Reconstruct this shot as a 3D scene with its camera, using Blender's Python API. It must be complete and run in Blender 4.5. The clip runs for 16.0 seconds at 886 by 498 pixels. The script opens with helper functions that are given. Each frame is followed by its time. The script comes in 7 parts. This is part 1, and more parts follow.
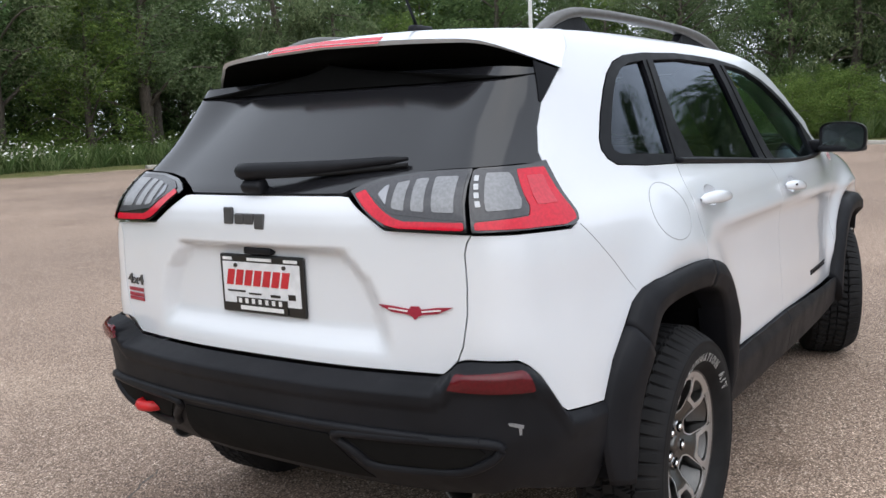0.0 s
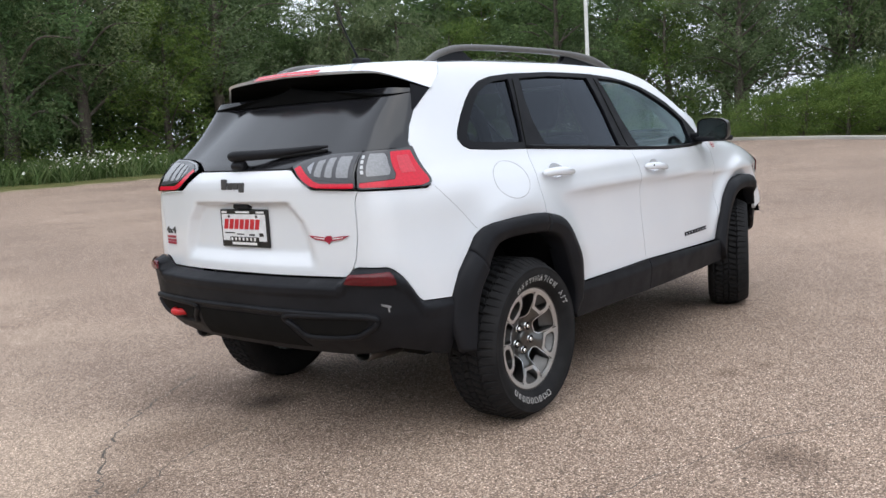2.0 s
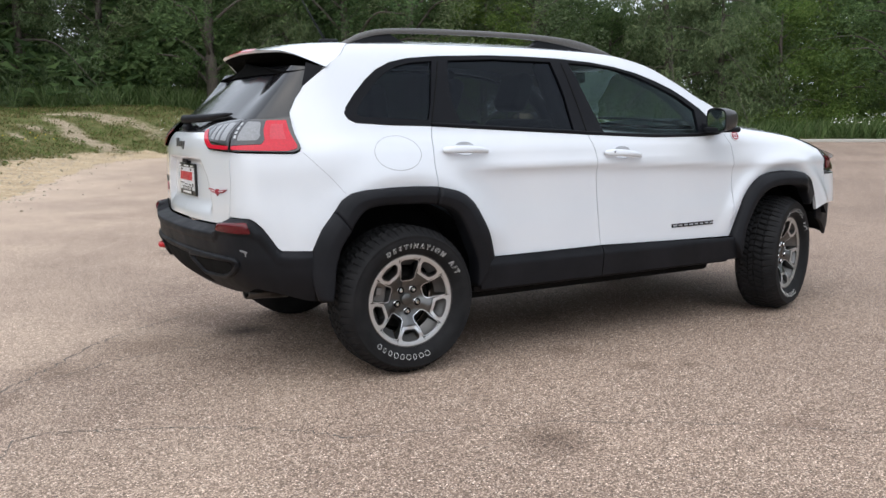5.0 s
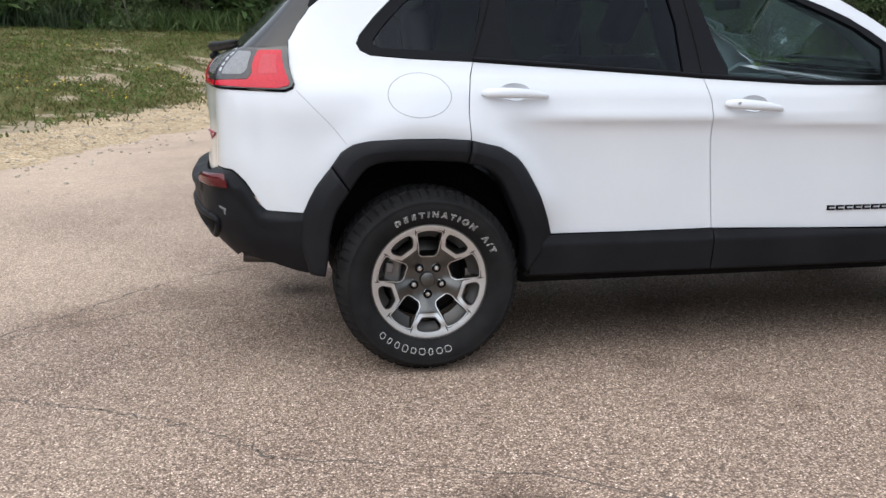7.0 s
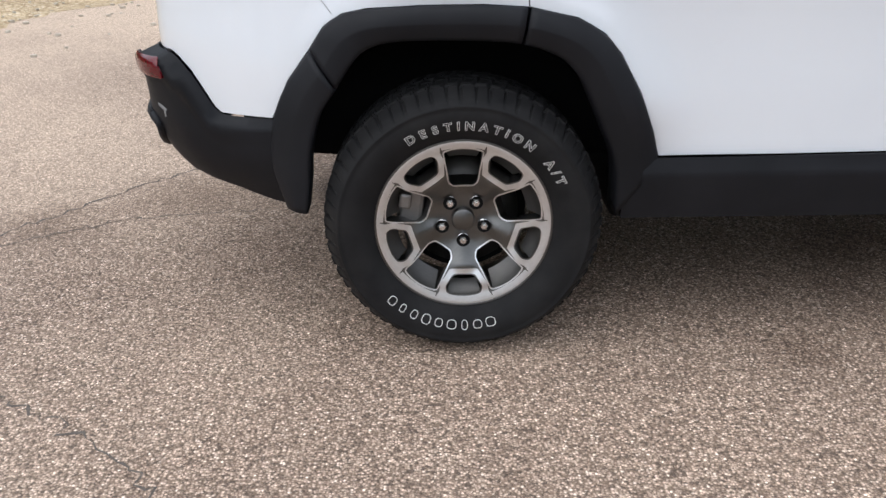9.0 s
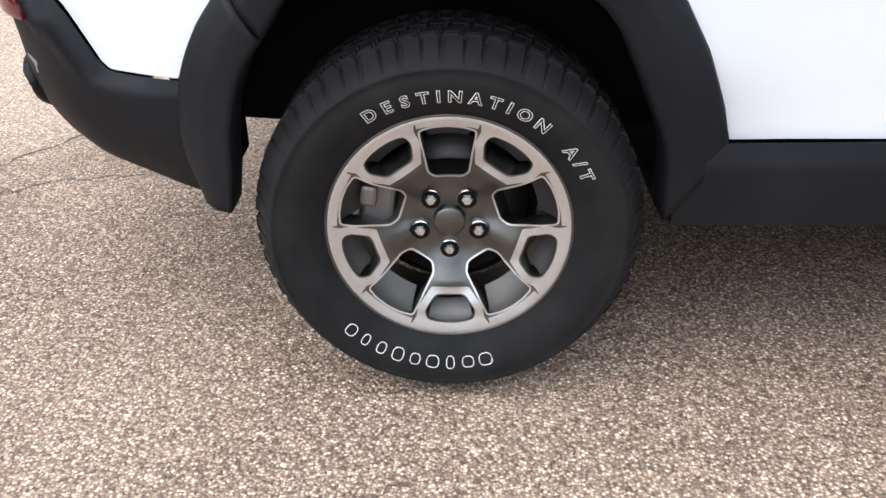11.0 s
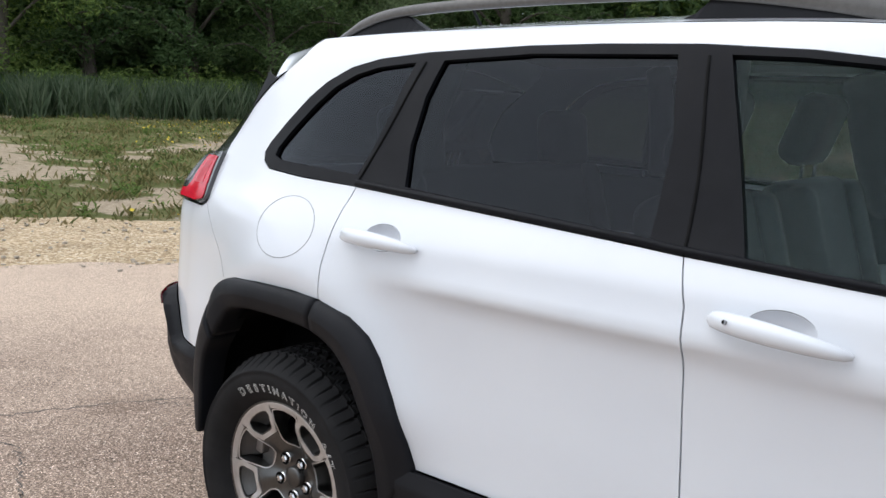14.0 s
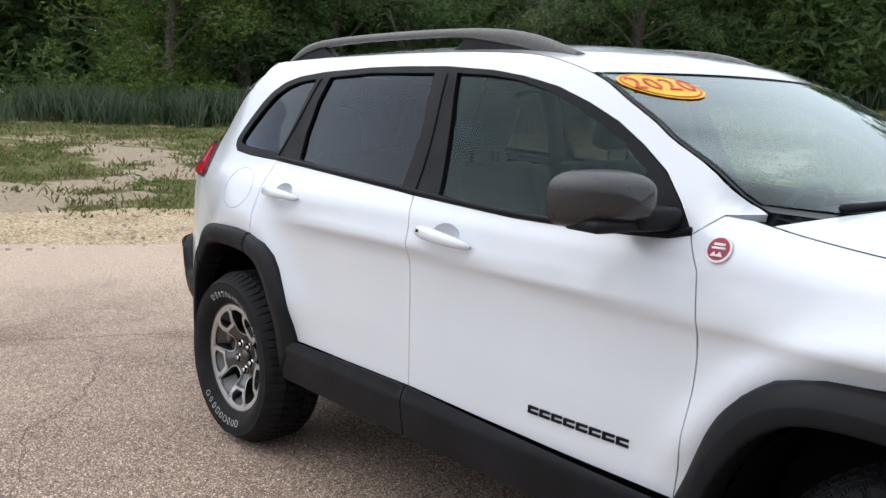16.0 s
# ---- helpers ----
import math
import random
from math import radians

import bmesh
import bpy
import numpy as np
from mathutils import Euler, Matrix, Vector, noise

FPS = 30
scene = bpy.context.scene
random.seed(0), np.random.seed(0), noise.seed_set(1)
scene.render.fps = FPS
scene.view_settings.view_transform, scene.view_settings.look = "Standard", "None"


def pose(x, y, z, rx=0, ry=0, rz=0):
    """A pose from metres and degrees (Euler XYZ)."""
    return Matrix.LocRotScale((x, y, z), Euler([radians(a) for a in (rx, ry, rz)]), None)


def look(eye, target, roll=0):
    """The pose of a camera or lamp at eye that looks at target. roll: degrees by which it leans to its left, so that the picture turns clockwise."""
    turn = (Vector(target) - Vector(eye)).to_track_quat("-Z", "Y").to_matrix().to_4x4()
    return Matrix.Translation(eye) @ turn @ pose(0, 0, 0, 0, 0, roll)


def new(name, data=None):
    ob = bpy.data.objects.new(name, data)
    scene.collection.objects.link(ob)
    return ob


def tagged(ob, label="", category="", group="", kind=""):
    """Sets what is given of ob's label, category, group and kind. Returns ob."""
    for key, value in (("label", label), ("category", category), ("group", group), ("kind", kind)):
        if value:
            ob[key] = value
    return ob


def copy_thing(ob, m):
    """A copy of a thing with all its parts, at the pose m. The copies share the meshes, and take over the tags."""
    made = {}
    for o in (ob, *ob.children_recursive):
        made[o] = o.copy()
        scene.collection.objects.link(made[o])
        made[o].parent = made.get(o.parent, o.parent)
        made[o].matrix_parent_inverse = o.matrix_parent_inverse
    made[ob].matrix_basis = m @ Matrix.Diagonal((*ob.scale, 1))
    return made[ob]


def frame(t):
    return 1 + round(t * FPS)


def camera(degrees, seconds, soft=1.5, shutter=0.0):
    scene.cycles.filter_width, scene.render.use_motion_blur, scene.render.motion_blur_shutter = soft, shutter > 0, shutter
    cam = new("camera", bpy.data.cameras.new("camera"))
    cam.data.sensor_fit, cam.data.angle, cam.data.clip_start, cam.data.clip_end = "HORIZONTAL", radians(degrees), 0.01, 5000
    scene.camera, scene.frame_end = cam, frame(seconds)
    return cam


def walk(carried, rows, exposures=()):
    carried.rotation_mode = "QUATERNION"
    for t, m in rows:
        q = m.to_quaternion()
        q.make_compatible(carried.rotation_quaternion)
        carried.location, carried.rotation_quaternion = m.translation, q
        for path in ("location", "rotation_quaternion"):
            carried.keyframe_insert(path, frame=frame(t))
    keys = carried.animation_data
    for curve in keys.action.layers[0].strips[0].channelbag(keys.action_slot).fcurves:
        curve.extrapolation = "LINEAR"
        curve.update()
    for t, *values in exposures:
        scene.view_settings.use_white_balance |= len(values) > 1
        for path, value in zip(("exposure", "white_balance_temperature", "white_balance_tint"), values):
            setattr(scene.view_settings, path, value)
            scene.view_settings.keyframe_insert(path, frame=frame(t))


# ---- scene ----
cam = camera(52.9, 16.0)
PATH = [
    (0, (-2.505, -1.733, 1.351), (-0.865, -0.623, 1.07), -2.5),
    (0.5, (-2.7, -2.089, 1.345), (-1.078, -0.954, 1.06), -2.7),
    (1, (-2.946, -2.36, 1.344), (-1.328, -1.22, 1.063), -2.6),
    (1.5, (-3.08, -2.744, 1.326), (-1.491, -1.558, 1.067), -2.9),
    (2, (-3.248, -3.034, 1.306), (-1.704, -1.791, 1.04), -3.5),
    (2.5, (-3.27, -3.44, 1.265), (-1.781, -2.126, 1.025), -3.1),
    (3, (-3.069, -3.729, 1.261), (-1.634, -2.36, 1.008), -2.3),
    (3.2, (-2.974, -3.836, 1.255), (-1.561, -2.445, 0.997), -2.3),
    (5.3, (-1.732, -4.678, 1.216), (-0.845, -2.911, 0.912), -0.1),
    (5.5, (-1.58, -4.642, 1.199), (-0.752, -2.849, 0.879), 0.2),
    (6, (-1.237, -4.536, 1.227), (-0.584, -2.68, 0.866), -0.1),
    (6.5, (-0.897, -4.435, 1.243), (-0.396, -2.539, 0.851), 0.1),
    (7, (-0.636, -4.167, 1.233), (-0.235, -2.256, 0.8), 0.6),
    (7.5, (-0.396, -3.927, 1.256), (-0.145, -2.008, 0.753), 0.3),
    (8, (-0.223, -3.653, 1.263), (-0.107, -1.749, 0.663), 0.0),
    (8.5, (-0.159, -3.309, 1.251), (-0.092, -1.436, 0.554), -0.5),
    (8.7, (-0.11, -3.184, 1.24), (-0.077, -1.327, 0.498), -0.8),
    (10.8, (0.004, -2.352, 1.117), (-0.013, -0.601, 0.152), -1.0),
    (11, (0.044, -2.335, 1.131), (-0.023, -0.59, 0.156), -1.1),
    (11.5, (0.157, -2.282, 1.161), (-0.057, -0.5, 0.28), 0.3),
    (12, (0.379, -2.091, 1.263), (-0.116, -0.301, 0.521), 0.7),
    (12.5, (0.748, -2.083, 1.353), (-0.146, -0.371, 0.832), 1.2),
    (13, (1.062, -2.252, 1.387), (0.028, -0.590, 0.974), 1.5),
    (13.5, (1.478, -2.278, 1.392), (0.267, -0.716, 1.041), 1.1),
    (14, (1.838, -2.424, 1.404), (0.572, -0.907, 1.092), 1.8),
    (14.5, (2.184, -2.528, 1.413), (0.845, -1.074, 1.106), 2.2),
    (15, (2.607, -2.545, 1.41), (1.192, -1.165, 1.106), 1.7),
    (15.5, (2.937, -2.654, 1.406), (1.489, -1.309, 1.098), 1.8),
    (16, (3.318, -2.584, 1.393), (1.811, -1.304, 1.095), 1.6),
]
EXPOSURE = [(t, e + 0.01, 6150.0, 8.0) for t, e in ((0.0, 0.0), (7.5, 0.0), (8.7, 0.02), (10.8, 0.62), (11.3, 0.6), (12.0, -0.05), (12.5, -0.56), (13.0, -0.1), (16.0, -0.05))]
walk(cam, [(t, look(eye, target, roll)) for t, eye, target, roll in PATH], EXPOSURE)

# ---- light ----
SUN_EL, SUN_AZ = 58.0, 215.0          # high, veiled sun
world = bpy.data.worlds.new("sky")
scene.world = world
world.use_nodes = True
wn, wl = world.node_tree.nodes, world.node_tree.links
wn.clear()
w_sky = wn.new("ShaderNodeTexSky")
w_sky.sky_type = "NISHITA"
w_sky.sun_disc = False
w_sky.sun_elevation, w_sky.sun_rotation = radians(SUN_EL), radians(90 - SUN_AZ)
w_sky.air_density, w_sky.dust_density, w_sky.ozone_density = 1.0, 6.0, 1.0
w_cloud = wn.new("ShaderNodeMixRGB")
w_cloud.inputs[0].default_value = 0.85
w_cloud.inputs[2].default_value = (8.9, 9.2, 9.9, 1)      # thin even cloud
w_bg = wn.new("ShaderNodeBackground")
w_bg.inputs["Strength"].default_value = 0.15
w_out = wn.new("ShaderNodeOutputWorld")
wl.new(w_sky.outputs[0], w_cloud.inputs[1])
wl.new(w_cloud.outputs[0], w_bg.inputs[0])
wl.new(w_bg.outputs[0], w_out.inputs[0])

sun = new("sun", bpy.data.lights.new("sun", "SUN"))
sun.data.energy, sun.data.angle, sun.data.color = 1.2, radians(80), (1.0, 0.96, 0.9)
sd = Vector((math.cos(radians(SUN_EL)) * math.cos(radians(SUN_AZ)), math.cos(radians(SUN_EL)) * math.sin(radians(SUN_AZ)), math.sin(radians(SUN_EL))))
sun.matrix_world = look(sd * 60, (0, 0, 0))


# ---- materials ----
class Mat:
    """A small builder of node materials."""

    def __init__(self, name):
        self.m = bpy.data.materials.new(name)
        self.m.use_nodes = True
        self.n, self.l = self.m.node_tree.nodes, self.m.node_tree.links
        self.p = self.n["Principled BSDF"]
        self.out = self.n["Material Output"]
        self.co = self.n.new("ShaderNodeTexCoord").outputs["Object"]

    def put(self, **k):
        for key, v in k.items():
            self.p.inputs[key.replace("_", " ")].default_value = (*v, 1) if isinstance(v, tuple) else v
        return self

    def link(self, out, to):
        self.l.new(out, self.p.inputs[to] if isinstance(to, str) else to)
        return self

    def noise(self, scale, detail=4.0, rough=0.55, co=None, stretch=None):
        t = self.n.new("ShaderNodeTexNoise")
        t.inputs["Scale"].default_value, t.inputs["Detail"].default_value, t.inputs["Roughness"].default_value = scale, detail, rough
        c = co or self.co
        if stretch:
            mp = self.n.new("ShaderNodeMapping")
            mp.inputs["Scale"].default_value = stretch
            self.l.new(c, mp.inputs[0])
            c = mp.outputs[0]
        self.l.new(c, t.inputs["Vector"])
        return t.outputs["Fac"]

    def voronoi(self, scale, feature="F1", out="Distance", rnd=1.0):
        t = self.n.new("ShaderNodeTexVoronoi")
        t.feature = feature
        t.inputs["Scale"].default_value = scale
        t.inputs["Randomness"].default_value = rnd
        self.l.new(self.co, t.inputs["Vector"])
        return t.outputs[out]

    def ramp(self, fac, *stops):
        r = self.n.new("ShaderNodeValToRGB")
        e = r.color_ramp.elements
        while len(e) < len(stops):
            e.new(0.5)
        for el, (p, c) in zip(e, stops):
            el.position = p
            el.color = (*c, 1) if isinstance(c, tuple) else (c, c, c, 1)
        self.l.new(fac, r.inputs[0])
        return r.outputs["Color"]

    def mix(self, fac, a, b, mode="MIX"):
        x = self.n.new("ShaderNodeMixRGB")
        x.blend_type = mode
        for s, v in zip(x.inputs, (fac, a, b)):
            if isinstance(v, (int, float)):
                s.default_value = v if s.type == "VALUE" else (v, v, v, 1)
            elif isinstance(v, tuple):
                s.default_value = (*v, 1)
            else:
                self.l.new(v, s)
        return x.outputs[0]

    def math(self, op, a, b=0.0):
        x = self.n.new("ShaderNodeMath")
        x.operation = op
        for s, v in zip(x.inputs, (a, b)):
            if isinstance(v, (int, float)):
                s.default_value = v
            else:
                self.l.new(v, s)
        return x.outputs[0]

    def bump(self, h, strength, dist=0.01):
        b = self.n.new("ShaderNodeBump")
        b.inputs["Strength"].default_value, b.inputs["Distance"].default_value = strength, dist
        self.l.new(h, b.inputs["Height"])
        self.l.new(b.outputs[0], self.p.inputs["Normal"])
        return self

    def rand(self):
        return self.n.new("ShaderNodeObjectInfo").outputs["Random"]

    def island(self):
        return self.n.new("ShaderNodeNewGeometry").outputs["Random Per Island"]


def flat(name, col, rough=0.5, metal=0.0, vary=0.12, scale=30, bump=0.0, **k):
    """A plain surface with slight mottling of colour and gloss."""
    m = Mat(name).put(Roughness=rough, Metallic=metal, **k)
    f = m.noise(scale)
    m.link(m.ramp(f, (0.3, tuple(c * (1 - vary) for c in col)), (0.7, tuple(min(1, c * (1 + vary)) for c in col))), "Base Color")
    m.link(m.ramp(m.noise(scale * 0.3), (0.3, max(0.02, rough - 0.07)), (0.7, min(1, rough + 0.07))), "Roughness")
    if bump:
        m.bump(m.noise(scale * 8, 2), bump, 0.002)
    return m.m


def make_paint():
    m = Mat("white_paint").put(Roughness=0.3, Coat_Weight=1.0, Coat_Roughness=0.03, Coat_IOR=1.5)
    dust = m.noise(2.2, 6)
    m.link(m.ramp(dust, (0.3, (0.685, 0.71, 0.755)), (0.75, (0.73, 0.75, 0.785))), "Base Color")
    m.link(m.ramp(m.noise(7, 5), (0.35, 0.03), (0.7, 0.08)), "Coat Roughness")
    return m.m


def make_plastic():
    m = Mat("black_plastic").put(Roughness=0.58, Specular_IOR_Level=0.19)
    m.link(m.ramp(m.noise(5, 5), (0.3, (0.0065, 0.007, 0.009)), (0.72, (0.012, 0.0125, 0.0155))), "Base Color")
    m.link(m.ramp(m.noise(9), (0.3, 0.47), (0.7, 0.62)), "Roughness")
    return m.bump(m.noise(900, 2), 0.12, 0.001).m


def make_rubber():
    m = Mat("tyre_rubber").put(Roughness=0.75, Specular_IOR_Level=0.22)
    m.link(m.ramp(m.noise(14, 6), (0.3, (0.007, 0.007, 0.008)), (0.75, (0.0165, 0.016, 0.0165))), "Base Color")
    return m.bump(m.noise(250, 3), 0.15, 0.001).m


def make_alloy(name, c, rough):
    m = Mat(name).put(Metallic=1.0, Roughness=rough)
    g = m.noise(60, 3, stretch=(1, 6, 1))
    m.link(m.ramp(g, (0.3, tuple(v * 0.9 for v in c)), (0.7, c)), "Base Color")
    m.link(m.ramp(m.noise(20), (0.3, rough - 0.06), (0.7, rough + 0.08)), "Roughness")
    return m.m


def make_glass(name, tint, base=0.03, power=5.0, sheen=(0.93, 0.96, 1.0), gloss_rough=0.0):
    """Thin car glass: tinted clear pane whose gloss grows towards grazing sight."""
    m = Mat(name)
    tr, gl, mx, lw = (m.n.new("ShaderNode" + k) for k in ("BsdfTransparent", "BsdfGlossy", "MixShader", "LayerWeight"))
    tr.inputs[0].default_value = (*tint, 1)
    gl.inputs["Roughness"].default_value = gloss_rough
    gl.inputs[0].default_value = (*sheen, 1)
    lw.inputs[0].default_value = 0.5
    f = m.math("ADD", m.math("MULTIPLY", m.math("POWER", lw.outputs["Facing"], power), 0.95), base)
    m.l.new(f, mx.inputs[0])
    m.l.new(tr.outputs[0], mx.inputs[1])
    m.l.new(gl.outputs[0], mx.inputs[2])
    m.l.new(mx.outputs[0], m.out.inputs[0])
    return m.m


def make_lens(name, col, rough=0.12):
    m = Mat(name).put(Roughness=rough, Coat_Weight=0.25, Coat_Roughness=0.05, Specular_IOR_Level=0.3)
    m.link(m.ramp(m.noise(120, 2), (0.35, tuple(c * 0.8 for c in col)), (0.65, col)), "Base Color")
    return m.bump(m.voronoi(160), 0.04, 0.0006).m


def make_asphalt():
    """Worn lot surface: light stone chips in a brown-grey binder, stains, faint cracks."""
    m = Mat("asphalt").put(Roughness=0.85, Specular_IOR_Level=0.25)
    chip = m.voronoi(158, out="Color")
    chipd = m.voronoi(158)
    grey = m.n.new("ShaderNodeSeparateColor")
    m.l.new(chip, grey.inputs[0])
    stone = m.ramp(grey.outputs[0], (0.0, (0.075, 0.062, 0.055)), (0.22, (0.20, 0.163, 0.140)), (0.5, (0.335, 0.275, 0.235)), (0.8, (0.475, 0.40, 0.345)), (0.95, (0.62, 0.54, 0.48)), (1.0, (0.88, 0.83, 0.78)))
    fine = m.ramp(m.noise(120, 5, 0.8), (0.3, 0.55), (0.7, 1.32))
    c = m.mix(1.0, stone, fine, "MULTIPLY")
    c = m.mix(1.0, c, m.ramp(m.noise(42, 3, 0.6), (0.32, 0.78), (0.68, 1.24)), "MULTIPLY")
    joint = m.ramp(chipd, (0.32, (1, 1, 1)), (0.60, (0.42, 0.39, 0.37)))
    c = m.mix(1.0, c, joint, "MULTIPLY")
    far = m.mix(0.12, c, (0.32, 0.26, 0.222))
    broad = m.ramp(m.noise(0.23, 6, 0.6), (0.30, (1.06, 0.965, 0.895)), (0.7, (1.68, 1.53, 1.38)))
    c = m.mix(1.0, far, broad, "MULTIPLY")
    stain = m.ramp(m.noise(1.1, 4, 0.5), (0.58, (1, 1, 1)), (0.76, (0.70, 0.67, 0.66)))
    c = m.mix(1.0, c, stain, "MULTIPLY")
    # tan dust carried in from the gravel in the west
    xyz = m.n.new("ShaderNodeSeparateXYZ")
    m.l.new(m.co, xyz.inputs[0])
    k = m.math("ADD", m.math("MULTIPLY", xyz.outputs[0], -0.17), m.math("MULTIPLY", xyz.outputs[1], 0.05))
    k = m.math("ADD", k, m.math("MULTIPLY", m.math("SUBTRACT", m.noise(0.55, 7, 0.65), 0.5), 1.6))
    c = m.mix(m.ramp(k, (0.05, 0.0), (0.80, 0.70)), c, m.mix(1.0, m.ramp(grey.outputs[0], (0.0, 0.55), (0.6, 1.0), (1.0, 1.42)), (0.66, 0.515, 0.395), "MULTIPLY"))
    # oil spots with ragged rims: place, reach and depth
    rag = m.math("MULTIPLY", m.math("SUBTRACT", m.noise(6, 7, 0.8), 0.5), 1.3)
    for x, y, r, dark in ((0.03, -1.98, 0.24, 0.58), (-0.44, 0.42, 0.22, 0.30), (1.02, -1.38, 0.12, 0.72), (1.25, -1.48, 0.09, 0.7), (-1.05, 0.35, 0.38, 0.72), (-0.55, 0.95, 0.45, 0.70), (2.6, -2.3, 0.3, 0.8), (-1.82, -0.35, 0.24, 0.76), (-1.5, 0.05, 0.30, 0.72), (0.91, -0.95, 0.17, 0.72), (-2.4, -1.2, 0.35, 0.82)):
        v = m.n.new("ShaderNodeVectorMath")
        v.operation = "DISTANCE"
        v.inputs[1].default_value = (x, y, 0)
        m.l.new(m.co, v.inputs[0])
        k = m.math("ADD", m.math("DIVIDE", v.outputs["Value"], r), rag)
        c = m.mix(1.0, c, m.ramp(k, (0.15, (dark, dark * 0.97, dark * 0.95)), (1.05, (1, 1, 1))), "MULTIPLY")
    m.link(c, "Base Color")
    h = m.math("SUBTRACT", m.noise(90, 4, 0.7), chipd)
    return m.bump(h, 0.8, 0.004).m


def make_soil(name, a, b, scale, chips=0.0):
    m = Mat(name).put(Roughness=0.95, Specular_IOR_Level=0.15)
    c = m.ramp(m.noise(scale, 8, 0.65), (0.3, a), (0.7, b))
    v = m.voronoi(35, out="Color")
    g = m.n.new("ShaderNodeSeparateColor")
    m.l.new(v, g.inputs[0])
    c = m.mix(chips, c, m.ramp(g.outputs[0], (0, tuple(x * 0.6 for x in a)), (1, tuple(min(1, x * 1.6) for x in b))))
    m.link(c, "Base Color")
    return m.bump(m.noise(25, 6, 0.7), 0.6, 0.03).m


def make_leaf(name, a, b, c):
    m = Mat(name).put(Roughness=0.7, Specular_IOR_Level=0.12)
    base = m.ramp(m.island(), (0.0, a), (0.5, b), (1.0, c))
    tone = m.ramp(m.rand(), (0.0, (0.75, 0.82, 0.75)), (1.0, (1.2, 1.15, 1.0)))
    m.link(m.mix(1.0, base, tone, "MULTIPLY"), "Base Color")
    tr = m.n.new("ShaderNodeBsdfTranslucent")
    mx = m.n.new("ShaderNodeMixShader")
    mx.inputs[0].default_value = 0.4
    m.l.new(base, tr.inputs[0])
    m.l.new(m.p.outputs[0], mx.inputs[1])
    m.l.new(tr.outputs[0], mx.inputs[2])
    m.l.new(mx.outputs[0], m.out.inputs[0])
    return m.m


def make_bark():
    m = Mat("bark").put(Roughness=0.9)
    f = m.noise(9, 7, 0.65, stretch=(3, 3, 0.5))
    m.link(m.ramp(f, (0.3, (0.045, 0.036, 0.03)), (0.7, (0.16, 0.135, 0.11))), "Base Color")
    return m.bump(f, 0.8, 0.03).m


PAINT, PLASTIC, RUBBER = make_paint(), make_plastic(), make_rubber()
GLOSS_BLACK = flat("gloss_black", (0.012, 0.012, 0.014), 0.08, Coat_Weight=1.0)
TRIM = flat("satin_black_trim", (0.006, 0.0063, 0.0085), 0.47, Specular_IOR_Level=0.12)
DARK = flat("dark_underside", (0.010, 0.010, 0.010), 0.95, Specular_IOR_Level=0.1)
LINER = flat("wheel_liner", (0.007, 0.007, 0.008), 0.95, scale=60, bump=0.4, Specular_IOR_Level=0.05)
ALLOY = make_alloy("machined_alloy", (0.70, 0.705, 0.715), 0.44)
ALLOY_DARK = make_alloy("painted_dark_alloy", (0.145, 0.143, 0.140), 0.36)
ALLOY_BARREL = make_alloy("cast_rim_alloy", (0.18, 0.176, 0.172), 0.5)
CAST = make_alloy("cast_caliper", (0.26, 0.25, 0.245), 0.5)
SEAM_GREY = flat("panel_seam", (0.30, 0.305, 0.32), 0.6)
CHROME = make_alloy("chrome", (0.74, 0.74, 0.75), 0.22)
STEEL = make_alloy("brake_steel", (0.11, 0.105, 0.10), 0.5)
RAIL = flat("grey_roof_rail", (0.12, 0.115, 0.11), 0.42, 0.3, scale=80)
MIRROR_CAP = flat("dark_grey_mirror_cap", (0.030, 0.028, 0.028), 0.33, scale=300, vary=0.3)
GLASS_DARK = make_glass("privacy_glass", (0.18, 0.19, 0.20), 0.018, 4.6, (0.80, 0.88, 1.0), 0.03)
GLASS_CLEAR = make_glass("clear_glass", (0.76, 0.88, 0.88), 0.016, 4.5, (0.78, 0.97, 1.0), 0.03)
GLASS_SCREEN = make_glass("windscreen_glass", (0.66, 0.80, 0.78), 0.08, 2.7, (0.86, 0.94, 0.91))
LENS_RED = make_lens("red_lens", (0.62, 0.014, 0.038))
LENS_DARK = make_lens("dark_red_lens", (0.10, 0.004, 0.008), 0.2)
LENS_CLEAR = make_lens("clear_lens", (0.27, 0.275, 0.29), 0.16)
LENS_GREY = make_lens("smoked_lens", (0.075, 0.075, 0.082), 0.10)
LENS_SOFT = make_lens("soft_red_lens", (0.60, 0.05, 0.075), 0.3)
LAMP_WHITE = flat("lamp_marker_white", (0.50, 0.51, 0.53), 0.3)
LAMP_BLACK = flat("lamp_housing", (0.02, 0.018, 0.02), 0.12, Coat_Weight=1.0)
LAMP_SILVER = make_alloy("lamp_reflector", (0.36, 0.36, 0.38), 0.35)
REAR_GLASS = flat("rear_window_glass", (0.012, 0.012, 0.014), 0.16, vary=0.05, scale=3, Specular_IOR_Level=0.6)
SPOILER_BLACK = flat("spoiler_black", (0.003, 0.003, 0.003), 0.9, Specular_IOR_Level=0.05)
RED_PAINT = flat("red_hook_paint", (0.50, 0.012, 0.016), 0.4)
BADGE_GREY = flat("dark_grey_badge", (0.06, 0.06, 0.062), 0.35)
BADGE_RED = flat("badge_red", (0.30, 0.012, 0.036), 0.35)
BADGE_WHITE = flat("badge_white", (0.75, 0.75, 0.75), 0.35)
PLATE_WHITE = flat("plate_white", (0.70, 0.71, 0.73), 0.35)
SCUFF = flat("scuffed_plastic", (0.22, 0.22, 0.225), 0.6)
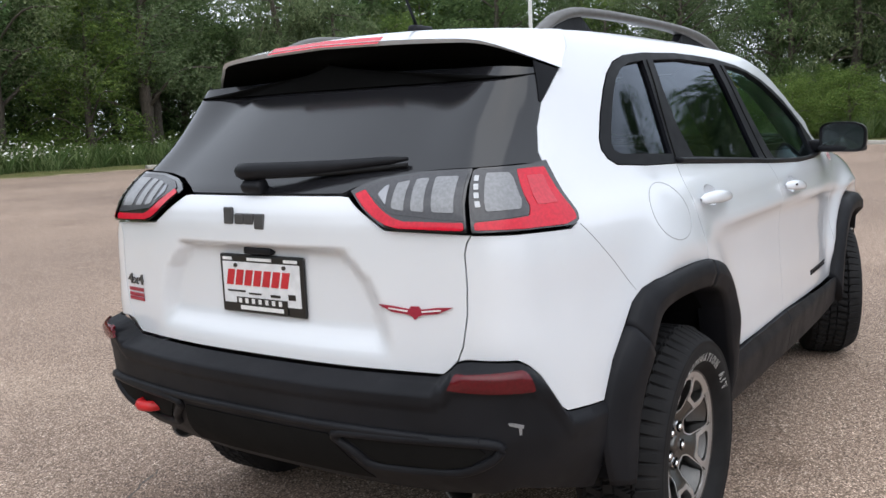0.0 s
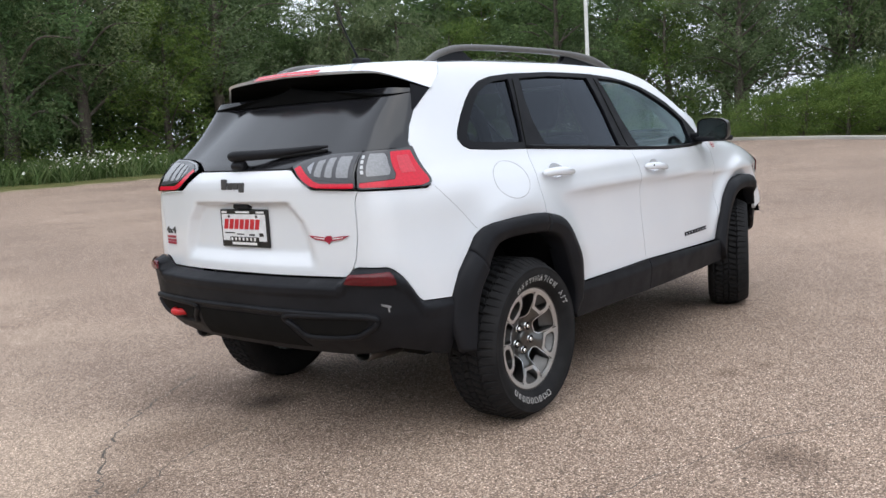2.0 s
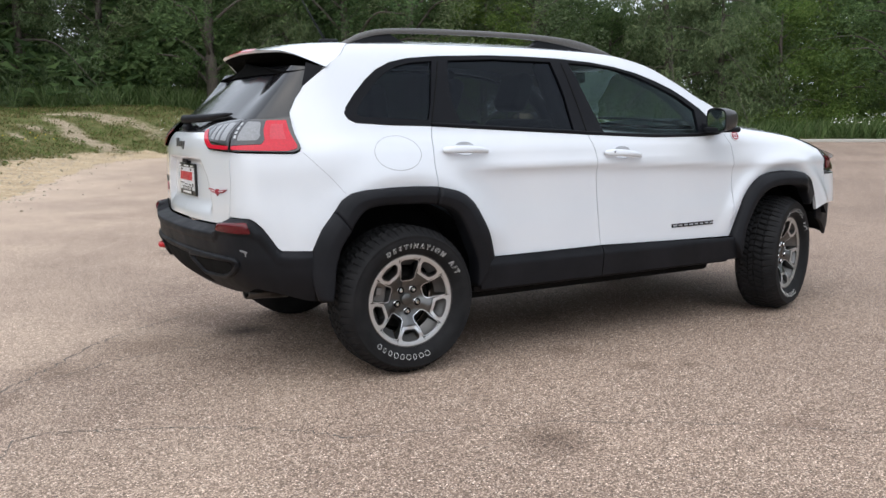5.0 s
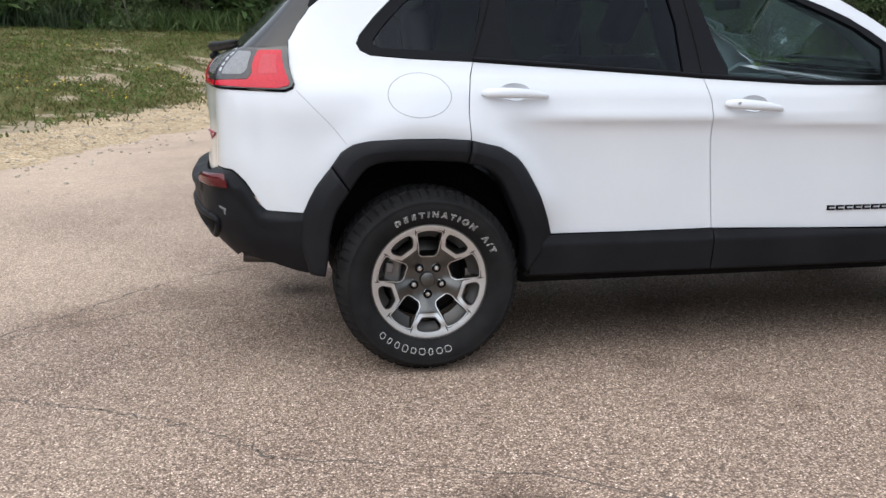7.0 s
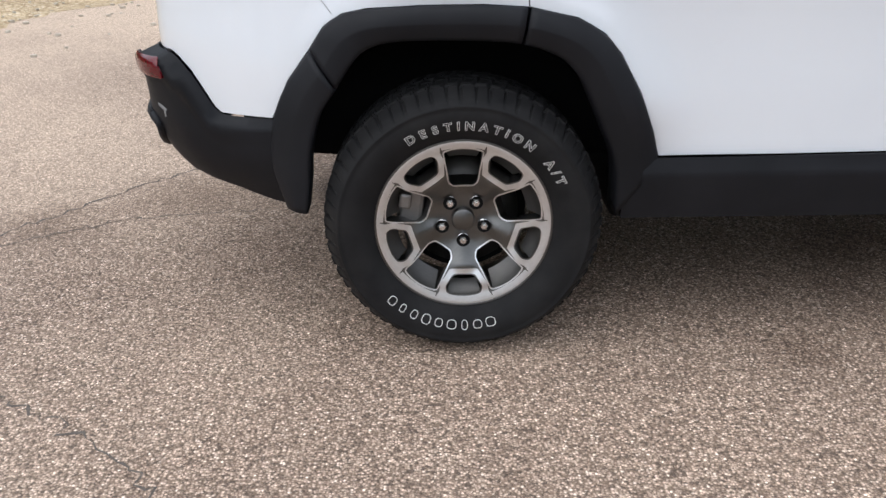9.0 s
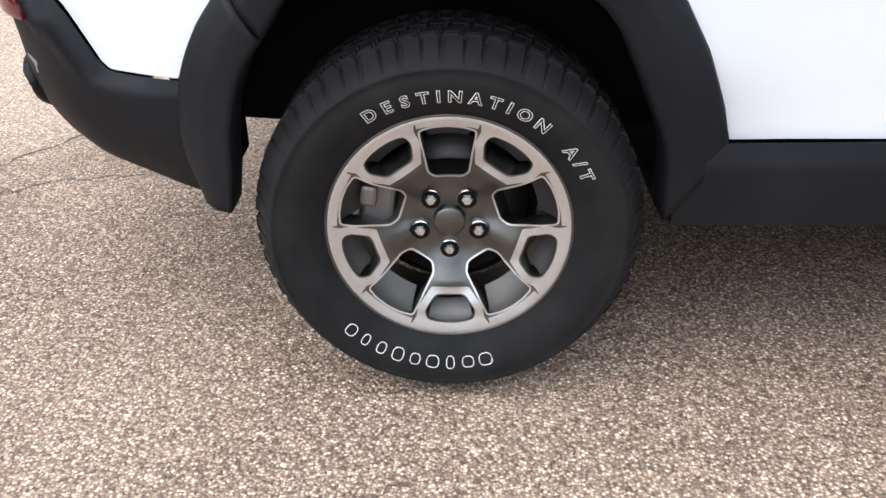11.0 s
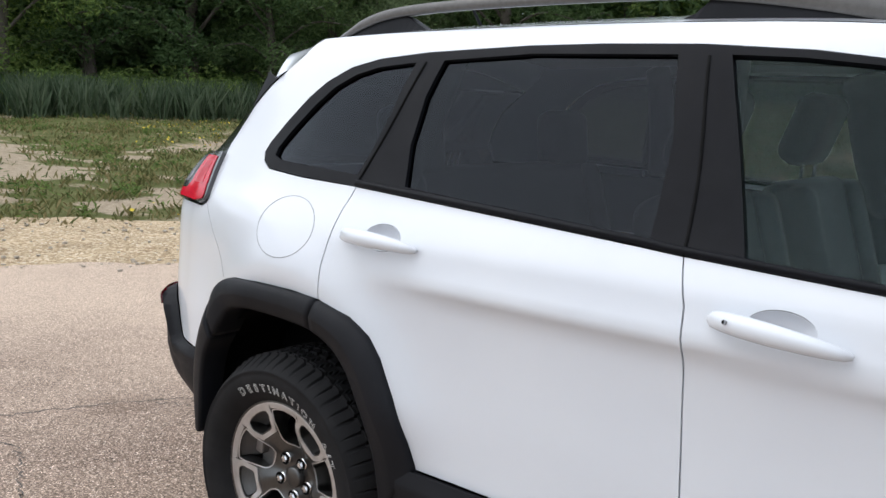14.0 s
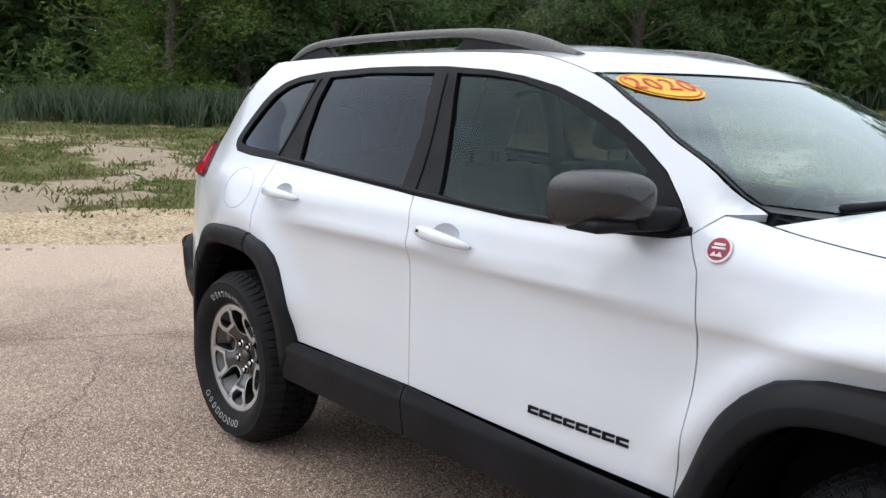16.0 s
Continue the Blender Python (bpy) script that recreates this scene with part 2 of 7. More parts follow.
PLATE_RED = flat("plate_red", (0.50, 0.02, 0.03), 0.4)
PLATE_BLACK = flat("plate_black", (0.01, 0.01, 0.011), 0.35)
LETTER_WHITE = flat("tyre_letter_white", (0.72, 0.72, 0.70), 0.7, vary=0.2, scale=200)
STICKER_YELLOW = flat("sticker_yellow", (0.85, 0.50, 0.02), 0.4)
STICKER_RED = flat("sticker_red", (0.62, 0.04, 0.02), 0.4)
CONCRETE = flat("kerb_concrete", (0.42, 0.40, 0.36), 0.85, scale=12)
POLE_PAINT = flat("white_pole_paint", (0.72, 0.73, 0.72), 0.45)
CRACK = flat("crack_filler", (0.12, 0.10, 0.085), 0.9, scale=40, vary=0.3)
CABIN = flat("black_cabin_trim", (0.026, 0.029, 0.033), 0.75, scale=90)
CABIN_GREY = flat("grey_headliner", (0.30, 0.30, 0.29), 0.9, scale=90)
LEATHER = flat("black_leather", (0.024, 0.027, 0.032), 0.5, scale=12)
MIRROR_GLASS = make_alloy("mirror_glass", (0.55, 0.56, 0.57), 0.04)
ASPHALT = make_asphalt()
BARK = make_bark()
LEAF_A = make_leaf("leaf_deep", (0.055, 0.092, 0.044), (0.110, 0.172, 0.071), (0.178, 0.253, 0.109))
LEAF_B = make_leaf("leaf_bright", (0.065, 0.115, 0.030), (0.135, 0.205, 0.055), (0.22, 0.285, 0.09))
LEAF_C = make_leaf("leaf_willow", (0.085, 0.120, 0.065), (0.156, 0.206, 0.106), (0.248, 0.295, 0.171))
GRASS = make_leaf("grass_blade", (0.070, 0.082, 0.030), (0.135, 0.138, 0.056), (0.26, 0.215, 0.115))
WEED_DULL = make_leaf("dull_weed", (0.055, 0.085, 0.048), (0.110, 0.150, 0.090), (0.19, 0.225, 0.155))
WEED = make_leaf("tall_weed", (0.085, 0.140, 0.055), (0.17, 0.24, 0.095), (0.28, 0.335, 0.175))
PETAL = flat("daisy_petal", (0.72, 0.72, 0.66), 0.7)
PETAL_Y = flat("yellow_flower", (0.60, 0.45, 0.03), 0.7)


# ---- mesh helpers ----
def catmull(pts, per=12, closed=False):
    """A smooth curve through the points."""
    p = np.array(pts, float)
    n = len(p)
    out = []
    for i in range(n if closed else n - 1):
        if closed:
            a, b, c, d = p[(i - 1) % n], p[i], p[(i + 1) % n], p[(i + 2) % n]
        else:
            b, c = p[i], p[i + 1]
            a = p[i - 1] if i else 2 * b - c
            d = p[i + 2] if i + 2 < n else 2 * c - b
        t = np.linspace(0, 1, per, endpoint=False)[:, None]
        out.append(0.5 * (2 * b + (c - a) * t + (2 * a - 5 * b + 4 * c - d) * t**2 + (3 * b - a - 3 * c + d) * t**3))
    out = np.concatenate(out)
    return out if closed else np.vstack([out, p[-1]])


def curve1(*knots):
    """A smooth function of one variable through the knots."""
    k = catmull(sorted(knots), 16)
    return lambda v: np.interp(v, k[:, 0], k[:, 1])


def sstep(a, b, v):
    t = np.clip((np.asarray(v, float) - a) / (b - a), 0, 1)
    return t * t * (3 - 2 * t)


def mesh_ob(name, verts, faces, mat, parent=None, label="", smooth=True, normals=None):
    me = bpy.data.meshes.new(name)
    me.from_pydata([tuple(map(float, v)) for v in verts], [], [tuple(map(int, f)) for f in faces])
    me.polygons.foreach_set("use_smooth", [smooth] * len(me.polygons))
    for one in mat if isinstance(mat, (list, tuple)) else [mat]:
        me.materials.append(one)
    if normals is not None:
        me.normals_split_custom_set_from_vertices([tuple(map(float, v)) for v in normals])
    me.update()
    ob = new(name, me)
    if parent:
        ob.parent = parent
    if label:
        tagged(ob, label)
    return ob


def part(name, bm, material, parent, label="", smooth=False, at=None):
    """Links a bmesh as one mesh object under a thing or a part."""
    me = bpy.data.meshes.new(name)
    bmesh.ops.recalc_face_normals(bm, faces=bm.faces)
    bm.to_mesh(me)
    bm.free()
    if smooth:
        me.polygons.foreach_set("use_smooth", [True] * len(me.polygons))
    me.materials.append(material)
    ob = new(name, me)
    if parent:
        ob.parent = parent
    if at is not None:
        ob.matrix_basis = at
    if label:
        tagged(ob, label)
    return ob


def box(bm, lo, hi, bevel=0.0, m=None, seg=2):
    """A box between two corners with rounded edges."""
    r = bmesh.ops.create_cube(bm, size=1.0)
    c, s = [(a + b) / 2 for a, b in zip(lo, hi)], [b - a for a, b in zip(lo, hi)]
    for v in r["verts"]:
        v.co = Vector((v.co.x * s[0] + c[0], v.co.y * s[1] + c[1], v.co.z * s[2] + c[2]))
    vs = r["verts"]
    if bevel:
        es = {e for v in vs for e in v.link_edges}
        r = bmesh.ops.bevel(bm, geom=list(es), offset=bevel, segments=seg, profile=0.5, affect="EDGES")
        vs = list({v for f in r["faces"] for v in f.verts} | {v for v in vs if v.is_valid})
    if m is not None:
        bmesh.ops.transform(bm, matrix=m, verts=vs)
    return vs


def tube_mesh(points, radius, sides=8, taper=None, flat_z=1.0):
    """Vertices and faces of a tube along points (closed ends)."""
    pts = [Vector(p) for p in points]
    vs, fs = [], []
    for i, p in enumerate(pts):
        d = (pts[min(i + 1, len(pts) - 1)] - pts[max(i - 1, 0)]).normalized()
        side = d.cross(Vector((0, 0, 1)))
        side = side.normalized() if side.length > 1e-4 else Vector((1, 0, 0))
        up = side.cross(d)
        r = radius * (taper[i] if taper is not None else 1)
        for k in range(sides):
            a = 2 * math.pi * k / sides
            vs.append(p + side * math.cos(a) * r + up * math.sin(a) * r * flat_z)
    for i in range(len(pts) - 1):
        for k in range(sides):
            a, b = i * sides + k, i * sides + (k + 1) % sides
            fs.append((a, b, b + sides, a + sides))
    fs.append(tuple(range(sides - 1, -1, -1)))
    fs.append(tuple(range((len(pts) - 1) * sides, len(pts) * sides)))
    return vs, fs


def grid_mesh(fn, us, vs_):
    """Vertices and quads of fn(u, v) over two lists."""
    V = [fn(u, v) for u in us for v in vs_]
    n = len(vs_)
    F = [(i * n + j, (i + 1) * n + j, (i + 1) * n + j + 1, i * n + j + 1) for i in range(len(us) - 1) for j in range(n - 1)]
    return V, F


def inside(px, py, poly):
    x1, y1 = poly[:, 0], poly[:, 1]
    x2, y2 = np.roll(x1, -1), np.roll(y1, -1)
    res = np.zeros(len(px), bool)
    for a, b, c, d in zip(x1, y1, x2, y2):
        if b != d:
            hit = ((b > py) != (d > py)) & (px < (c - a) * (py - b) / (d - b) + a)
            res ^= hit
    return res


def edge_distance(px, py, poly):
    best = np.full(len(px), 1e9)
    for a, b in zip(poly, np.roll(poly, -1, 0)):
        ab = b - a
        t = np.clip(((px - a[0]) * ab[0] + (py - a[1]) * ab[1]) / max(ab @ ab, 1e-12), 0, 1)
        best = np.minimum(best, np.hypot(px - a[0] - t * ab[0], py - a[1] - t * ab[1]))
    return best


def area(poly):
    x, y = poly[:, 0], poly[:, 1]
    return 0.5 * np.sum(x * np.roll(y, -1) - np.roll(x, -1) * y)


def rounded(pts, r=0.02, seg=5):
    """A polygon with rounded corners; a point may carry its own radius as third number."""
    p = [np.array(q[:2], float) for q in pts]
    rs = [q[2] if len(q) > 2 else r for q in pts]
    out = []
    n = len(p)
    for i in range(n):
        a, b, c = p[i - 1], p[i], p[(i + 1) % n]
        u, v = a - b, c - b
        lu, lv = np.linalg.norm(u), np.linalg.norm(v)
        k = min(rs[i], 0.45 * lu, 0.45 * lv)
        if k < 1e-4:
            out.append(b)
            continue
        s, e = b + u / lu * k, b + v / lv * k
        for t in np.linspace(0, 1, seg + 1):
            out.append((1 - t) ** 2 * s + 2 * t * (1 - t) * b + t * t * e)
    return np.array(out)


def shrink(poly, d):
    """The polygon moved inwards by d."""
    p = np.asarray(poly, float)
    if area(p) < 0:
        p = p[::-1]
    a, b = p - np.roll(p, 1, 0), np.roll(p, -1, 0) - p
    na = np.stack([-a[:, 1], a[:, 0]], 1) / (np.linalg.norm(a, axis=1)[:, None] + 1e-9)
    nb = np.stack([-b[:, 1], b[:, 0]], 1) / (np.linalg.norm(b, axis=1)[:, None] + 1e-9)
    n = na + nb
    n /= np.maximum(np.linalg.norm(n, axis=1)[:, None], 0.5)
    return p + n * d


def dense(poly, step):
    out = []
    for a, b in zip(poly, np.roll(poly, -1, 0)):
        k = max(1, int(math.ceil(np.linalg.norm(b - a) / step)))
        out += [a + (b - a) * i / k for i in range(k)]
    return np.array(out)


from mathutils.geometry import delaunay_2d_cdt


def panel(name, outer, fn, mat, parent, label="", holes=(), off=0.0, step=0.025, gap=0.002, flange=0.02, thick=0.0, both=False):
    """A panel cut out of a curved surface fn(u, v): its outline in the surface's own measure, turned-in edges, and a back where thick."""
    loops = [dense(shrink(np.asarray(outer, float), gap), step)]
    loops += [dense(shrink(np.asarray(h, float), -gap)[::-1], step) for h in holes]
    lo, hi = loops[0].min(0), loops[0].max(0)
    gx, gy = np.meshgrid(np.arange(lo[0], hi[0], step), np.arange(lo[1], hi[1], step * 0.87))
    gx = gx + (np.arange(gx.shape[0]) % 2)[:, None] * step * 0.5
    gx, gy = gx.ravel(), gy.ravel()
    ok = inside(gx, gy, loops[0])
    for h in loops[1:]:
        ok &= ~inside(gx, gy, h)
    gx, gy = gx[ok], gy[ok]
    for l in loops:
        far = edge_distance(gx, gy, l) > 0.45 * step
        gx, gy = gx[far], gy[far]
    pts = np.concatenate(loops + [np.stack([gx, gy], 1)])
    edges, base = [], 0
    for l in loops:
        edges += [(base + i, base + (i + 1) % len(l)) for i in range(len(l))]
        base += len(l)
    vv, _, ff, *_ = delaunay_2d_cdt([Vector(p) for p in pts], edges, [], 0, 1e-7)
    uv = np.array([tuple(v) for v in vv])
    tri = np.array([tuple(f) for f in ff if len(f) == 3])
    c = uv[tri].mean(1)
    ok = inside(c[:, 0], c[:, 1], loops[0])
    for h in loops[1:]:
        ok &= ~inside(c[:, 0], c[:, 1], h)
    tri = tri[ok]

    def nrm(q):
        e = 0.004
        du = fn(q[:, 0] + e, q[:, 1]) - fn(q[:, 0] - e, q[:, 1])
        dv = fn(q[:, 0], q[:, 1] + e) - fn(q[:, 0], q[:, 1] - e)
        k = np.cross(du, dv)
        return k / (np.linalg.norm(k, axis=1)[:, None] + 1e-12)

    N = nrm(uv)
    P = fn(uv[:, 0], uv[:, 1]) + N * off
    V, NN, F = [P], [N], [tri]
    count = len(P)
    deep = thick or flange
    for l in loops:
        n = nrm(l)
        a = fn(l[:, 0], l[:, 1]) + n * off
        b = a - n * deep
        t = np.roll(a, -1, 0) - np.roll(a, 1, 0)
        side = np.cross(t, n)
        side /= np.linalg.norm(side, axis=1)[:, None] + 1e-12
        k = len(l)
        V += [a, b]
        NN += [side, side]
        i = np.arange(k)
        j = (i + 1) % k
        F.append(np.stack([count + i, count + k + i, count + k + j], 1))
        F.append(np.stack([count + i, count + k + j, count + j], 1))
        count += 2 * k
    if thick:
        V.append(P - N * thick)
        NN.append(-N)
        F.append(tri[:, ::-1] + count)
    V, NN, F = np.concatenate(V), np.concatenate(NN), np.concatenate(F)
    # orient outwards, by the share of faces that agree
    T = F[: len(tri)]
    k = np.cross(V[T[:, 1]] - V[T[:, 0]], V[T[:, 2]] - V[T[:, 0]])
    if np.sum(np.sign((k * NN[T[:, 0]]).sum(1))) < 0:
        F = F[:, ::-1]
    made = [mesh_ob(name, V, F, mat, parent, label, normals=NN)]
    if both:
        m = np.array([1, -1, 1])
        made.append(mesh_ob(name, V * m, F[:, ::-1], mat, parent, label, normals=NN * m))
    return made[0] if not both else made


def lettering(text, size, outline=0.0, depth=0.001):
    """The built-in font's letters as vertices and faces, each with its own advance."""
    cu = bpy.data.curves.new("letters", "FONT")
    cu.body, cu.size, cu.align_x, cu.align_y = text, size, "CENTER", "CENTER"
    cu.resolution_u = 3
    if outline:
        cu.fill_mode, cu.bevel_depth, cu.bevel_resolution, cu.offset = "NONE", outline, 0, 0.0007
    else:
        cu.extrude = depth
    ob = bpy.data.objects.new("letters", cu)
    scene.collection.objects.link(ob)
    dg = bpy.context.evaluated_depsgraph_get()
    me = bpy.data.meshes.new_from_object(ob.evaluated_get(dg))
    V = np.array([tuple(v.co) for v in me.vertices]) if len(me.vertices) else np.zeros((0, 3))
    F = [tuple(p.vertices) for p in me.polygons]
    bpy.data.objects.remove(ob)
    bpy.data.curves.remove(cu)
    bpy.data.meshes.remove(me)
    return V, F


def gather(pieces):
    """Joins lists of (vertices, faces)."""
    V, F, n = [], [], 0
    for v, f in pieces:
        V += [tuple(p) for p in v]
        F += [tuple(i + n for i in q) for q in f]
        n += len(v)
    return V, F


# ---- the car's surfaces ----
PLAN = catmull([(-0.845, -0.2), (-0.845, 0), (-0.838, 0.25), (-0.805, 0.48), (-0.765, 0.63), (-0.69, 0.715), (-0.58, 0.762), (-0.45, 0.797), (-0.25, 0.838),
                (0.0, 0.862), (0.5, 0.870), (1.2, 0.880), (1.8, 0.878), (2.2, 0.866), (2.7, 0.86), (3.0, 0.835), (3.25, 0.76), (3.45, 0.58), (3.56, 0.3), (3.58, 0.0), (3.58, -0.2)], 40)
_i0 = 40
PLAN = PLAN[_i0:-_i0]
PLAN_S = np.r_[0, np.cumsum(np.linalg.norm(np.diff(PLAN, axis=0), axis=1))]
_t = np.gradient(PLAN, axis=0)
_t /= np.linalg.norm(_t, axis=1)[:, None]
for _k in range(30):
    _t[1:-1] = (_t[:-2] + 2 * _t[1:-1] + _t[2:]) / 4
_t /= np.linalg.norm(_t, axis=1)[:, None]
PLAN_N = np.stack([-_t[:, 1], _t[:, 0]], 1)
PLAN_N[0], PLAN_N[-1] = (-1, 0), (1, 0)


def sx(x):
    """Way round the body at a place along the side."""
    k = PLAN[:, 1] > 0.7
    return np.interp(x, PLAN[k, 0], PLAN_S[k])


def sy(w):
    """Way round the body at a place across the rear."""
    k = np.arange(len(PLAN)) < 9 * 40
    return np.interp(w, PLAN[k, 1], PLAN_S[k])


HALF = curve1((0.2, 0.80), (0.30, 0.845), (0.42, 0.868), (0.52, 0.879), (0.60, 0.876), (0.70, 0.872), (0.78, 0.866), (0.86, 0.865), (0.90, 0.867), (0.925, 0.8735), (0.945, 0.8825), (0.97, 0.8805), (1.0, 0.876), (1.07, 0.864), (1.12, 0.842),
              (1.17, 0.812), (1.25, 0.775), (1.35, 0.732), (1.45, 0.692), (1.53, 0.655), (1.57, 0.630), (1.60, 0.598), (1.63, 0.54), (1.7, 0.40))
HALF_SOFT = curve1((0.2, 0.80), (0.30, 0.845), (0.42, 0.868), (0.52, 0.879), (0.60, 0.876), (0.78, 0.872), (0.90, 0.873), (1.0, 0.874), (1.07, 0.864), (1.12, 0.842))
BULGE = curve1((0.3, 0.04), (0.55, 0.042), (0.65, 0.040), (0.75, 0.032), (0.88, 0.014), (1.0, 0.004), (1.2, 0), (1.7, 0))
ROOF_EDGE = curve1((-0.7, 1.55), (-0.3, 1.588), (-0.16, 1.598), (0.2, 1.608), (0.63, 1.610), (0.96, 1.604), (1.3, 1.590), (1.5, 1.567), (1.70, 1.511), (1.83, 1.445), (1.93, 1.393), (2.0, 1.350), (2.13, 1.286), (2.215, 1.222), (2.27, 1.190), (2.45, 1.10))
HOOD_EDGE = curve1((2.0, 1.25), (2.2, 1.195), (2.32, 1.165), (2.45, 1.145), (2.66, 1.12), (2.89, 1.085), (3.12, 1.03), (3.35, 0.95), (3.6, 0.86))
GLASS_LEAN = curve1((0.3, 0), (1.0, 0), (1.12, -0.004), (1.18, -0.035), (1.25, -0.115), (1.48, -0.375), (1.6, -0.5), (1.7, -0.62))


def d_rear(w, z):
    d = GLASS_LEAN(z)
    # the hollow round the number plate
    half = np.interp(z, [0.80, 0.90, 0.97, 1.03], [0.40, 0.375, 0.345, 0.285])
    k = sstep(0.775, 0.86, z) * sstep(1.052, 1.032, z) * sstep(half + 0.045, half - 0.02, np.abs(w))
    return d - 0.032 * k


def d_side(x, z):
    lift = 0.036 * np.interp(x, [-0.2, 0.45, 1.15, 2.2], [0, 1, 1, 0.05]) * sstep(0.70, 0.84, z) * sstep(1.05, 0.995, z)
    crisp = sstep(0.20, 0.65, x)
    d = np.where(z < 1.05, HALF(z - lift) * crisp + HALF_SOFT(z) * (1 - crisp) - 0.870, 0.0) + BULGE(z) * sstep(-0.05, -0.55, x)
    front = sstep(2.12, 2.32, x)
    under = np.maximum(HOOD_EDGE(x) - z, -0.02)
    d = d * (1 - front * sstep(1.0, 1.1, z)) - 0.105 * np.exp(-under / 0.04) * front
    for cx, out in ((-0.02, 0.034), (2.64, 0.028)):
        r = np.hypot((x - cx) / 0.52, (z - 0.40) / 0.56)
        d = d + out * np.exp(-(((r - 0.98) / (0.17 if cx < 1 else 0.10)) ** 2)) * sstep(0.5, 0.7, z) * (sstep(-0.50, -0.12, x) if cx < 1 else 1.0)
    return d


def body(s, z):
    """The painted skin, right-hand side: way round and height."""
    s, z = np.asarray(s, float), np.asarray(z, float)
    sign = np.where(s < 0, -1.0, 1.0)
    a = np.abs(s)
    x, w = np.interp(a, PLAN_S, PLAN[:, 0]), np.interp(a, PLAN_S, PLAN[:, 1])
    nx, nw = np.interp(a, PLAN_S, PLAN_N[:, 0]), np.interp(a, PLAN_S, PLAN_N[:, 1])
    wr, wf = np.clip(-nx, 0, 1) ** 2, np.clip(nx, 0, 1) ** 2
    rear = d_rear(w, z)
    d = (1 - wr - wf) * d_side(x, z) + wr * (rear - GLASS_LEAN(z)) + wf * curve1((0.2, -0.12), (0.5, 0.0), (0.9, 0.0), (1.1, -0.25))(z)
    d = d + 0.026 * 4 * wr * np.clip(1 - wr - wf, 0, 1) * sstep(0.62, 0.85, z) * sstep(1.34, 1.14, z)
    narrow = 1 + (np.where(z >= 1.05, HALF(z) / 0.870, 1.0) - 1) * (1 - sstep(2.12, 2.32, x))
    lean = -GLASS_LEAN(z) * sstep(S_LEAN[1], S_LEAN[0], a)
    return np.stack([x + nx * d + lean, -sign * (w + nw * d) * narrow, z], -1)


S_LEAN = (float(sy(0.45)), float(sx(-0.28)))


def bumper_top(s):
    """The upper rim of the black rear bumper."""
    k = [(0, 0.746), (sy(0.55), 0.749), (sy(0.575), 0.762), (sy(0.597), 0.786), (sy(0.62), 0.793), (sx(-0.71), 0.790), (sx(-0.69), 0.776), (sx(-0.665), 0.745), (sx(-0.612), 0.655), (sx(-0.595), 0.641), (sx(-0.44), 0.633), (sx(-0.2), 0.632)]
    return np.interp(np.abs(s), [p[0] for p in k], [p[1] for p in k])


def bumper(s, z):
    """The black rear bumper's skin."""
    s, z = np.asarray(s, float), np.asarray(z, float)
    a = np.abs(s)
    sign = np.where(s < 0, -1.0, 1.0)
    p = body(s, z)
    nx, nw = np.interp(a, PLAN_S, PLAN_N[:, 0]), np.interp(a, PLAN_S, PLAN_N[:, 1])
    rear = sstep(sx(-0.40), sy(0.55), a)
    below = bumper_top(s) - z
    lip = sstep(-0.004, 0.028, below)
    reach = (0.010 + 0.062 * rear) * lip
    tuck = curve1((0.2, -0.40), (0.34, -0.24), (0.42, -0.135), (0.50, -0.055), (0.58, -0.012), (0.66, 0.0), (0.9, 0.0))(z) * (0.25 + 0.75 * rear)
    d = reach + tuck - 0.01 * sstep(0.05, 0.075, below) * rear
    return p + np.stack([nx * d, -sign * nw * d, 0 * d], -1)


def top_edge(x):
    return body(sx(x), ROOF_EDGE(x))


def screen(v, u):
    """Windscreen: v across from -1 to 1, u from header (0) to cowl (1)."""
    v, u = np.asarray(v, float), np.asarray(u, float)
    u = 0.11 + 0.89 * u
    e = top_edge(1.60 + 0.67 * u)
    cx = 1.70 + 0.90 * u
    cz = 1.578 - 0.44 * u + 0.03 * u * (1 - u)
    k = np.abs(v) ** 2.2
    return np.stack([cx + (e[..., 0] - cx) * k, v * np.abs(e[..., 1]), cz + (e[..., 2] - cz) * k], -1)


ROOF_MID = curve1((-0.7, 1.575), (-0.3, 1.622), (-0.17, 1.634), (0.3, 1.658), (0.9, 1.660), (1.3, 1.643), (1.5, 1.618), (1.70, 1.578), (1.80, 1.533))


def roof(u, v):
    """Roof: u along from 0 (rear seam) to 1 (header), v across from -1 to 1."""
    u, v = np.asarray(u, float), np.asarray(v, float)
    t = screen(v, 0 * v)
    x0 = -0.17 + 0 * v
    x = x0 + (t[..., 0] - x0) * u
    e = top_edge(-0.17 + 1.8437 * u + 0 * v)
    z = e[..., 2] + (ROOF_MID(-0.17 + 1.969 * u) - e[..., 2]) * (1 - np.abs(v) ** 2.2)
    return np.stack([x, v * np.abs(e[..., 1]), z], -1)


def hood(u, v):
    u, v = np.asarray(u, float), np.asarray(v, float)
    x = 2.30 + 1.25 * u
    e = body(sx(np.minimum(x, 3.2)), HOOD_EDGE(x))
    half = np.abs(e[..., 1]) * np.where(x > 3.2, 1 - 0.6 * ((x - 3.2) / 0.35) ** 2, 1)
    z = HOOD_EDGE(x) + 0.05 * (1 - np.abs(v) ** 2.5)
    return np.stack([x + 0.30 * (1 - v * v) * (1 - u) * 0.7, v * half, z], -1)


# ---- the car ----
car = tagged(new("car"), "white mid-size sport utility car with black cladding, parked", "car")

